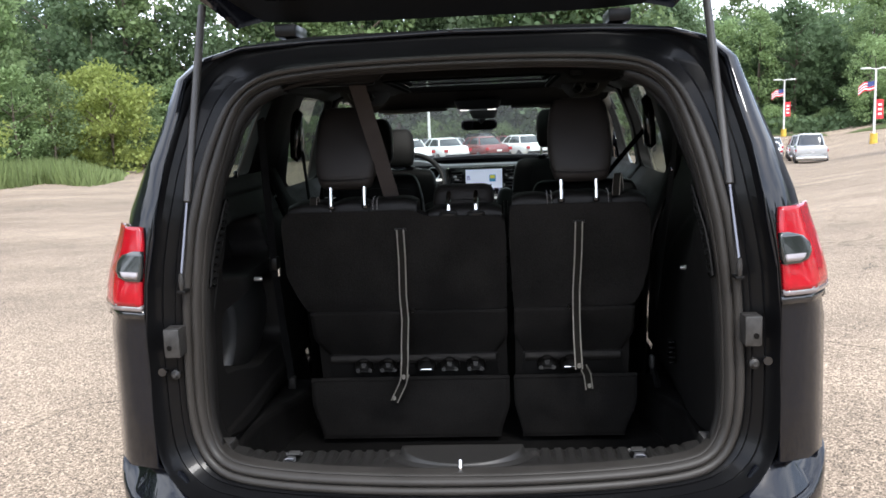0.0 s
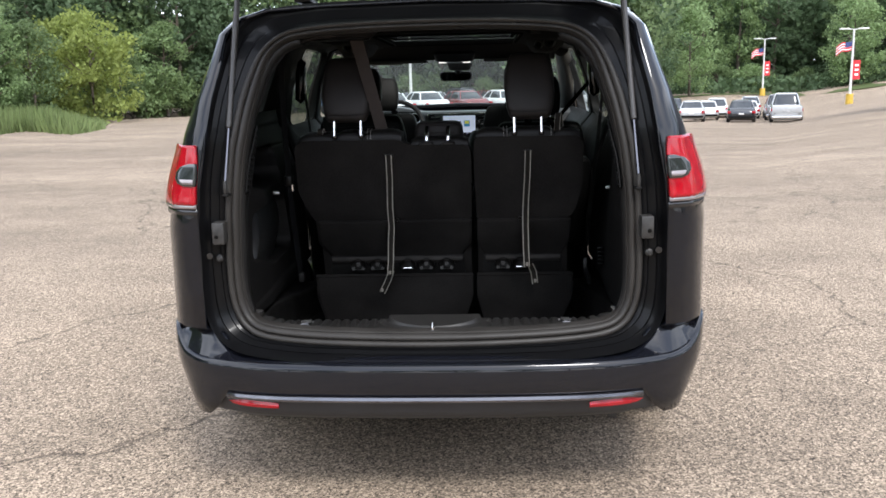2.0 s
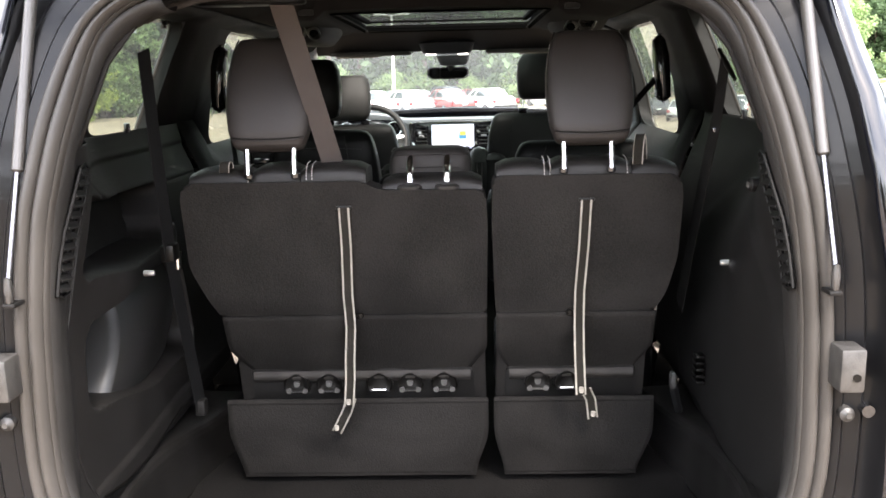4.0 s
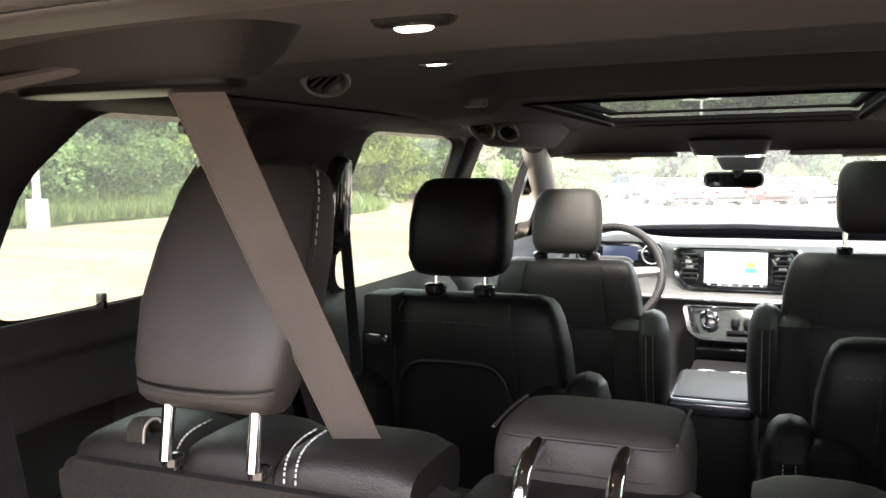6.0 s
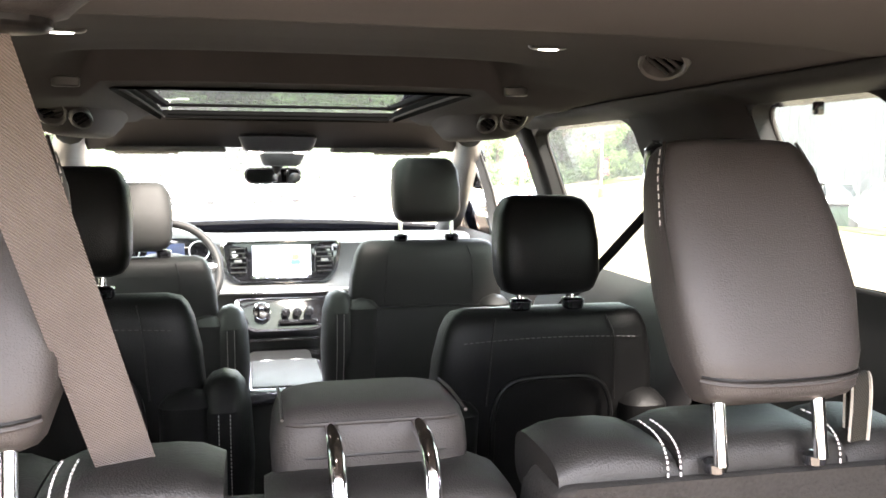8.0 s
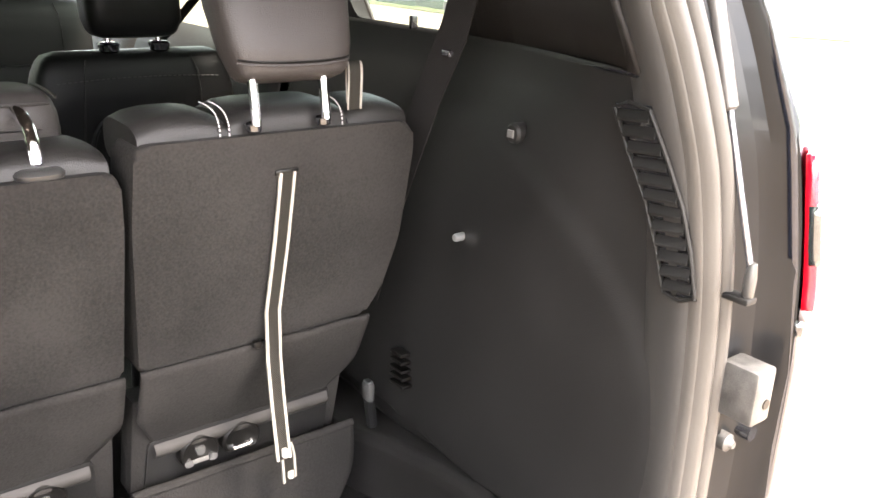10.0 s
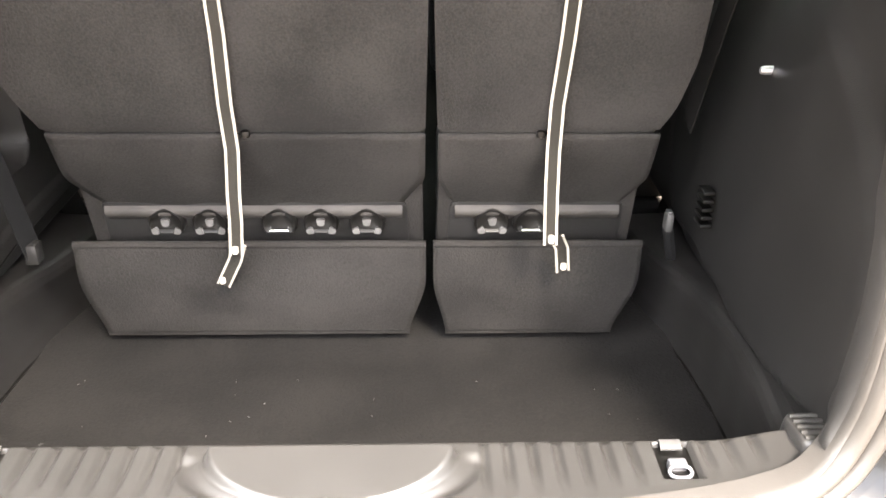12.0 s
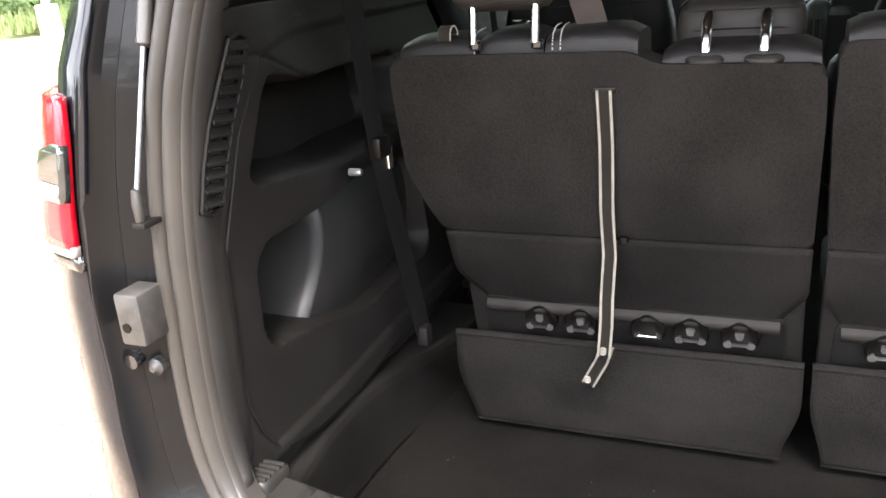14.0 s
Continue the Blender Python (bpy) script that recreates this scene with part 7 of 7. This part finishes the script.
def plant(kind, p, scale=1.0, turn=None):
    m = Matrix.Translation(p) @ Matrix.Rotation(rng.uniform(0, 6.28) if turn is None else turn, 4, "Z") @ Matrix.Diagonal((scale, scale, scale * rng.uniform(0.92, 1.1), 1))
    if first[kind]:
        first[kind] = False
        PROTO[kind].matrix_basis = m
    else:
        copy_thing(PROTO[kind], m) if PROTO[kind].scale == Vector((1, 1, 1)) else copy_thing(PROTO[kind], m @ Matrix.Diagonal((*[1 / s for s in PROTO[kind].scale], 1)))


# driver's side: close woods behind the verge
for k in range(22):
    y = -8 + 4.2 * k + rng.uniform(-1, 1)
    x = verge_x(min(y, 58)) - rng.uniform(8, 11)
    plant(rng.choice((1, 2, 1, 3)), Vector((x, y, ground_z(x, y))), rng.uniform(0.8, 1.05))
    x -= rng.uniform(6, 9)
    plant(rng.choice((0, 1, 3)), Vector((x, y + 2, ground_z(x, y))), rng.uniform(0.95, 1.2))
for k in range(15):
    y = 4 + 3.7 * k + rng.uniform(-1, 1)
    x = verge_x(min(y, 56)) - rng.uniform(4.5, 7)
    plant(5, Vector((x, y, ground_z(x, y))), rng.uniform(0.7, 1.3))
for deg, d, s in ((-23.9, 60, 1.12), (-25.4, 62, 1.2), (-33, 50, 1.0)):
    plant(4, at_bearing(deg, d), s)
for deg, d, s in ((-27.2, 57, 0.46), (-29.2, 56, 0.5), (-22.3, 68, 0.42), (-19.6, 72, 0.6)):
    plant(1, at_bearing(deg, d), s)
# far woods ahead and to the passenger's side
for k in range(34):
    deg = -27 + 2.1 * k
    d = 88 + rng.uniform(-4, 4) - (10 if deg < -8 else 0) + (36 if deg > 11 else 0)
    plant(rng.choice((0, 1, 2, 3)), at_bearing(deg, d), rng.uniform(0.9, 1.15) * (1.12 if deg < -10 else 1.6 if deg < 9 else 0.95))
    if k % 2 == 0:
        plant(rng.choice((0, 3)), at_bearing(deg + 1, d + 14), rng.uniform(1.05, 1.3) * (0.85 if deg > 11 else 1.0))
for k in range(24):
    deg = -24 + 2.5 * k + rng.uniform(-0.8, 0.8)
    plant(5, at_bearing(deg, 82 + rng.uniform(-3, 3) - (8 if deg < -8 else 0) + (34 if deg > 11 else 0)), rng.uniform(0.8, 1.6))
for deg, d, s in ((14.2, 108, 0.75), (11.8, 100, 0.7), (23.6, 112, 0.8)):
    plant(1, at_bearing(deg, d), s)
for k in range(26):
    deg = -24 + 2.2 * k + rng.uniform(-0.6, 0.6)
    plant(3, at_bearing(deg, 98 - (10 if deg < -8 else 0) + (34 if deg > 11 else 0)), rng.uniform(0.6, 0.8))
# a second and third row that close the far woods
for k in range(15):
    deg = 9.5 + 1.75 * k + rng.uniform(-0.5, 0.5)
    plant(rng.choice((0, 2, 3)), at_bearing(deg, 150 + rng.uniform(-4, 6)), rng.uniform(1.35, 1.5) * (0.8 if deg > 29 else 1.0))
for k in range(12):
    deg = 11 + 1.9 * k + rng.uniform(-0.5, 0.5)
    plant(rng.choice((1, 3)), at_bearing(deg, 136 + rng.uniform(-3, 3)), rng.uniform(0.9, 1.05))
# woods on the passenger's side and behind
for k in range(16):
    deg = 52 + 7 * k + rng.uniform(-2, 2)
    plant(rng.choice((0, 1, 2, 3)), at_bearing(deg, 46 + rng.uniform(-4, 8)), rng.uniform(0.9, 1.15))
for k in range(14):
    deg = 165 + 8 * k + rng.uniform(-2, 2)
    plant(rng.choice((0, 1, 3)), at_bearing(deg, 60 + rng.uniform(-6, 8)), rng.uniform(0.9, 1.1))

# tall grass along the edge of the lot
blades = bmesh.new()
for k in range(7000):
    deg = -23.4 - 17 * rng.random()
    p = at_bearing(deg, rng.uniform(42.0 + 2.5 * math.sin(deg * 1.3) + 4 * smooth01((deg + 25) / 3), 55.0))
    a = rng.uniform(0, 6.28)
    w = rng.uniform(0.025, 0.06)
    h = rng.uniform(0.5, 1.35) * (0.35 + 0.65 * smooth01((-23.0 - deg) / 4))
    side = Vector((math.cos(a), math.sin(a), 0)) * w
    tip = Vector((rng.uniform(-0.3, 0.3), rng.uniform(-0.3, 0.3), h))
    blades.faces.new([blades.verts.new(q) for q in (p - side, p + side, p + tip * 0.6 + side * 0.7, p + tip, p + tip * 0.6 - side * 0.7)])
tagged(part("tall_grass", blades, GRASS, smooth=False), "tall green grass at the edge of the lot", "grass", kind="stuff")

# shaded undergrowth that closes the far woods
under = bmesh.new()
for k in range(30000):
    deg = rng.uniform(-30, 52)
    p = at_bearing(deg, rng.uniform(100, 112) + (24 if deg > 9 else 0))
    q = p + Vector((0, 0, (10.5 if deg < 9 else 15.0 if deg < 30 else 11.0) * rng.random() ** (1.5 if deg < 9 else 1.0)))
    u = Vector((rng.gauss(0, 1), rng.gauss(0, 1), rng.gauss(0, 1))).normalized()
    w = u.cross(Vector((rng.gauss(0, 1), rng.gauss(0, 1), rng.gauss(0, 1)))).normalized()
    e = rng.uniform(0.35, 0.7)
    under.faces.new([under.verts.new(c) for c in (q - u * e, q + w * e * 0.6, q + u * e, q - w * e * 0.6)])
for k in range(6000):
    deg = rng.uniform(10, 36)
    q = at_bearing(deg, rng.uniform(112, 124)) + Vector((0, 0, 1.7 * rng.random() ** 1.6))
    u = Vector((rng.gauss(0, 1), rng.gauss(0, 1), rng.gauss(0, 1))).normalized()
    w = u.cross(Vector((rng.gauss(0, 1), rng.gauss(0, 1), rng.gauss(0, 1)))).normalized()
    e = rng.uniform(0.25, 0.5)
    under.faces.new([under.verts.new(c) for c in (q - u * e, q + w * e * 0.6, q + u * e, q - w * e * 0.6)])
tagged(part("undergrowth", under, LEAF_DARK, smooth=False), "dark leafy undergrowth below the far trees", "undergrowth", kind="stuff")

# ---- parked vehicles ----
def car_paint(name, color):
    return material(name, color, 0.22, vary=0.05, coat=0.8, rough_vary=0.03)


SILVER = car_paint("silver_paint", (0.45, 0.46, 0.47))
WHITE_PAINT = car_paint("white_paint", (0.75, 0.75, 0.74))
BLACK_PAINT = car_paint("dark_paint", (0.025, 0.027, 0.032))
GREY_PAINT = car_paint("grey_paint", (0.22, 0.22, 0.23))
RED_PAINT = car_paint("maroon_paint", (0.16, 0.03, 0.03))
BLUE_PAINT = car_paint("blue_paint", (0.05, 0.10, 0.20))


def parked(kind, paint, label, p, heading):
    """A parked car, seen from afar. heading: degrees to which its nose points, clockwise from ahead."""
    t = thing("parked_" + kind, label, kind, "parked vehicles")
    hl, hw, belt, roof = {"car": (2.35, 0.90, 0.95, 1.45), "suv": (2.35, 0.94, 1.10, 1.72), "pickup": (2.85, 0.98, 1.12, 1.88)}[kind]
    part("body", pad([(0.30, 0, 0, hw - 0.06, hl - 0.12), (0.45, 0, 0, hw, hl - 0.02), (0.70, 0, 0, hw, hl), (belt - 0.12, 0, 0, hw - 0.02, hl - 0.06), (belt, 0, 0, hw - 0.08, hl - 0.22)], 40, 7, 0.04), paint, t, "painted body")
    if kind == "pickup":
        cy, cl = 0.45, 1.05
    elif kind == "suv":
        cy, cl = -0.45, 1.75
    else:
        cy, cl = -0.20, 1.35
    part("cabin", pad([(belt - 0.02, 0, cy, hw - 0.13, cl), (belt + (roof - belt) * 0.5, 0, cy - 0.05, hw - 0.22, cl * 0.80), (roof - 0.08, 0, cy - 0.1, hw - 0.32, cl * 0.58)], 32, 6, 0.02), CAR_GLASS, t, "dark windows")
    part("roof", pad([(roof - 0.07, 0, cy - 0.1, hw - 0.31, cl * 0.60), (roof - 0.02, 0, cy - 0.1, hw - 0.37, cl * 0.52)], 32, 6, 0.02), paint, t, "painted roof")
    for sx in (-1, 1):
        for fy in (-0.9, 0.15, 0.78):
            part("pillar", tube([(sx * (hw - 0.13), cy + cl * fy, belt - 0.03), (sx * (hw - 0.32), cy - 0.1 + cl * fy * 0.60, roof - 0.07)], 0.035, 6), paint, t)
        part("tail_light", box(sx * (hw - 0.14) - 0.10, sx * (hw - 0.14) + 0.10, -hl - 0.005, -hl + 0.12, belt - 0.30, belt - 0.12, 0.02), RED_LENS, t, "red tail light")
        part("headlight", box(sx * (hw - 0.20) - 0.14, sx * (hw - 0.20) + 0.14, hl - 0.14, hl + 0.004, belt - 0.32, belt - 0.18, 0.02), CLEAR_LENS, t, "clear headlight")
        for wy in (-hl * 0.60, hl * 0.62):
            w = part("wheel", loft([[(sx * (hw - 0.02) + sx * dx, wy + r * math.cos(a), 0.34 + r * math.sin(a)) for a in [2 * math.pi * k / 20 for k in range(20)]] for dx, r in ((-0.2, 0.2), (-0.2, 0.34), (0.0, 0.34), (0.02, 0.22))]), TYRE, t, "black tyre")
            part("rim", loft([[(sx * (hw + 0.004) + sx * dx, wy + r * math.cos(a), 0.34 + r * math.sin(a)) for a in [2 * math.pi * k / 20 for k in range(20)]] for dx, r in ((0.0, 0.21), (0.012, 0.2), (0.0, 0.05))]), ALLOY, w, "alloy rim")
    part("number_plate", box(-0.16, 0.16, -hl - 0.012, -hl + 0.02, belt - 0.36, belt - 0.26, 0.004), WHITE_CLOTH, t, "pale plain plate")
    part("rear_bumper", box(-hw + 0.10, hw - 0.10, -hl - 0.03, -hl + 0.12, 0.36, 0.52, 0.03), CHROME if kind == "pickup" else PLASTIC, t, "rear bumper")
    if kind == "pickup":
        part("cargo_bed", box(-hw + 0.14, hw - 0.14, -hl + 0.12, cy - cl + 0.02, belt - 0.06, belt + 0.012, 0.01), PIANO, t, "open cargo bed")
        part("tailgate_panel", box(-hw + 0.10, hw - 0.10, -hl - 0.012, -hl + 0.03, belt - 0.42, belt + 0.02, 0.02), paint, t, "painted tailgate")
    t.matrix_basis = Matrix.Translation(p) @ Matrix.Rotation(radians(-heading), 4, "Z")
    return t


for deg, d, kind, paint, label, head in (
        (14.4, 71, "car", SILVER, "silver sedan parked at the far side of the lot", 14), (15.3, 78, "car", WHITE_PAINT, "white sedan parked behind a silver sedan", 14),
        (15.9, 88, "suv", WHITE_PAINT, "white parked suv among sedans", 14), (13.2, 86, "suv", BLACK_PAINT, "black parked suv near the trees", 14),
        (17.4, 69, "car", BLACK_PAINT, "black sedan parked tail towards the lot", 16), (17.5, 77, "car", GREY_PAINT, "grey sedan parked behind a black one", 16),
        (17.8, 85, "car", WHITE_PAINT, "white parked sedan in a row", 16), (17.9, 94, "suv", SILVER, "silver parked suv at the back of a row", 16),
        (20.0, 69, "pickup", SILVER, "silver pickup truck parked tail towards the lot", 17), (19.6, 78, "pickup", GREY_PAINT, "dark grey pickup in a row", 17),
        (19.4, 88, "suv", RED_PAINT, "maroon parked suv behind pickups", 17),
        (2.3, 104, "pickup", WHITE_PAINT, "white pickup truck seen side-on ahead", 90),
        (-6.2, 66, "car", WHITE_PAINT, "white parked car in the front row", -35), (-4.4, 67, "car", BLACK_PAINT, "black parked car in the front row", -35),
        (-2.6, 68, "car", SILVER, "silver parked car in the front row", -35), (-0.8, 69, "suv", BLACK_PAINT, "black parked suv in the front row", -35),
        (-5.6, 50, "car", WHITE_PAINT, "white parked sedan ahead of the row", -30), (-3.2, 51, "car", WHITE_PAINT, "white parked hatchback ahead of the row", -30),
        (-0.6, 52, "car", RED_PAINT, "maroon parked car ahead of the row", -30), (2.0, 53, "car", WHITE_PAINT, "white parked car at the end of the row", -30),
        (-8.4, 64, "suv", BLUE_PAINT, "blue parked suv near the woods", -40), (1.2, 66, "car", RED_PAINT, "red parked car near the row", -30), (6.2, 70, "suv", SILVER, "silver parked suv near the row", -30)):
    parked(kind, paint, label, at_bearing(deg, d * (0.88 if deg > 12 else 1.0)), head)

# ---- light poles ----
def pole(p, height, arms, flag, banner, yellow=True):
    t = thing("light_pole", "white parking lot light pole" + (" with flag and red banner" if flag else " on a concrete base"), "light pole", "light poles")
    part("base", tube([(0, 0, -0.3), (0, 0, 0.0), (0, 0, 0.85)], [0.32, 0.32, 0.30], 20), YELLOW if yellow else CONCRETE, t, "yellow painted base" if yellow else "concrete base")
    part("shaft", tube([(0, 0, 0.8), (0, 0, height)], [0.11, 0.08], 12), POLE_WHITE, t, "white square shaft")
    for sx in (-1, 1):
        h = part("lamp_arm", tube([(0, 0, height - 0.05), (sx * 0.5, 0, height + 0.02)], 0.04, 8), POLE_WHITE, t, "lamp arm")
        part("lamp_head", box(sx * 0.85 - 0.38, sx * 0.85 + 0.38, -0.18, 0.18, height - 0.03, height + 0.10, 0.03), POLE_WHITE, h, "white lamp head")
    if flag:
        f = part("flag", sheet(lambda u, v: (-0.1 - 1.35 * u, 0.12 * math.sin(6 * u), height - 1.0 - 0.80 * v - 0.45 * u * u - 0.08 * math.sin(7 * u)), 16, 8), WHITE_CLOTH, t, "flag with red and white stripes")
        for k in range(4):
            part("stripe", sheet(lambda u, v, k=k: (-0.1 - 1.35 * u, 0.12 * math.sin(6 * u) - 0.02, height - 1.0 - 0.80 * (k * 2 + v) / 7 - 0.45 * u * u - 0.08 * math.sin(7 * u)), 16, 1), RED_CLOTH, f, "red stripe")
        part("canton", sheet(lambda u, v: (-0.1 - 0.55 * u, 0.12 * math.sin(6 * u * 0.4) - 0.035, height - 1.0 - 0.42 * v - 0.075 * u * u - 0.08 * math.sin(2.85 * u)), 6, 2), BLUE_CLOTH, f, "blue corner")
        b = part("banner", sheet(lambda u, v: (0.12 + 0.62 * u, 0.03 * math.sin(4 * v), banner + 1.65 * (1 - v)), 3, 8), RED_CLOTH, t, "red hanging banner with pale bars")
        for k in range(3):
            part("banner_bar", sheet(lambda u, v, k=k: (0.27 + 0.32 * u, -0.03, banner + 0.32 + 0.40 * k + 0.18 * v), 1, 1), WHITE_CLOTH, b, "pale bar")
    t.matrix_basis = Matrix.Translation(p)
    return t


pole(at_bearing(23.55, 84), 6.4, 2, True, 2.1)
pole(at_bearing(18.6, 108), 6.5, 2, True, 2.3)
pole(at_bearing(-3.9, 62), 6.6, 2, False, 0)
pole(at_bearing(-47.7, 27.0, (0.2, -0.07)), 9.0, 2, False, 0, False)

# ---- metal building and what stands before it ----
shed = thing("metal_building", "large pale grey metal building beyond the lot", "building")
p0, p1 = at_bearing(27.7, 47, (-0.1, 0)), at_bearing(66, 40, (-0.1, 0))
run = Vector((p1.x - p0.x, p1.y - p0.y, 0))
span = run.length
run.normalize()
back_dir = Vector((-run.y, run.x, 0))
if back_dir.dot(p0) < 0:
    back_dir = -back_dir
corners = [p0, p0 + run * span, p0 + run * span + back_dir * 16, p0 + back_dir * 16]
part("wall", loft([[Vector((c.x, c.y, -3.0)) for c in corners], [Vector((c.x, c.y, 9.0)) for c in corners]], caps=False), METAL_WALL, shed, "pale grey metal siding")
part("roof", loft([[Vector((c.x, c.y, 9.0)) for c in corners], [Vector((c.x, c.y, 9.3)) for c in corners]]), METAL_WALL, shed, "flat metal roof")
for k in range(60):
    q = p0 + run * (span * (k + 0.5) / 60) - back_dir * 0.03
    part("siding_rib", loft([[q + run * a + Vector((0, 0, z - q.z)) - back_dir * d for a, d in ((-0.09, 0), (-0.05, 0.05), (0.05, 0.05), (0.09, 0))] for z in (-3.0, 9.0)], closed=False), METAL_WALL, shed)
for f in (0.085, 0.30):
    q = p0 + run * (span * f) - back_dir * 0.12
    part("door", loft([[q - run * 0.55 + Vector((0, 0, z)), q + run * 0.55 + Vector((0, 0, z)), q + run * 0.55 + back_dir * 0.1 + Vector((0, 0, z)), q - run * 0.55 + back_dir * 0.1 + Vector((0, 0, z))] for z in (0.0, 2.2)]), STEEL_DOOR, shed, "grey steel door")


def crate(name, label, cat, deg, d, w, h, mat):
    c = at_bearing(deg, d, (-0.187, -0.355))
    t = thing(name, label, cat, "", at=c)
    part("body", box(-w / 2, w / 2, -0.6, 0.6, 0, h * 0.92, 0.05), mat, t, "painted body")
    part("lid", box(-w / 2 - 0.04, w / 2 + 0.04, -0.65, 0.65, h * 0.92, h, 0.03), PLASTIC, t, "dark lid")
    t.rotation_euler.z = -radians(deg)


crate("waste_container", "dark waste container by the metal building", "container", 33.6, 40, 2.4, 1.7, DARK_CRATE)
crate("waste_container", "dark tall container by the metal building", "container", 35.6, 41, 2.0, 1.5, DARK_CRATE)
crate("waste_bin", "green waste bin on the grass strip", "waste bin", 35.4, 34, 1.5, 1.0, GREEN_BIN)
crate("waste_bin", "low green bin on the grass strip", "waste bin", 37.2, 35, 1.6, 0.8, GREEN_BIN)
parked("pickup", WHITE_PAINT, "white pickup parked by the grass strip", at_bearing(41.2, 36.5, (-0.187, -0.355)), -55)
parked("suv", WHITE_PAINT, "white parked suv near the metal building", at_bearing(37.6, 43, (-0.187, -0.355)), 30)
parked("car", BLACK_PAINT, "black parked car near the metal building", at_bearing(39.6, 43, (-0.187, -0.355)), 30)
lawn = bmesh.new()
pts = [(at_bearing(33.5 + 1.6 * k, 31.5, (-0.187, -0.355)), at_bearing(33.5 + 1.6 * k, 35, (-0.187, -0.355))) for k in range(20)]
for (a, b), (c, d) in zip(pts, pts[1:]):
    lawn.faces.new([lawn.verts.new(p + Vector((0, 0, 0.05))) for p in (a, c, d, b)])
bmesh.ops.remove_doubles(lawn, verts=lawn.verts[:], dist=1e-4)
tagged(part("grass_strip", lawn, GRASS), "green grass strip before the metal building", "grass", kind="structure")
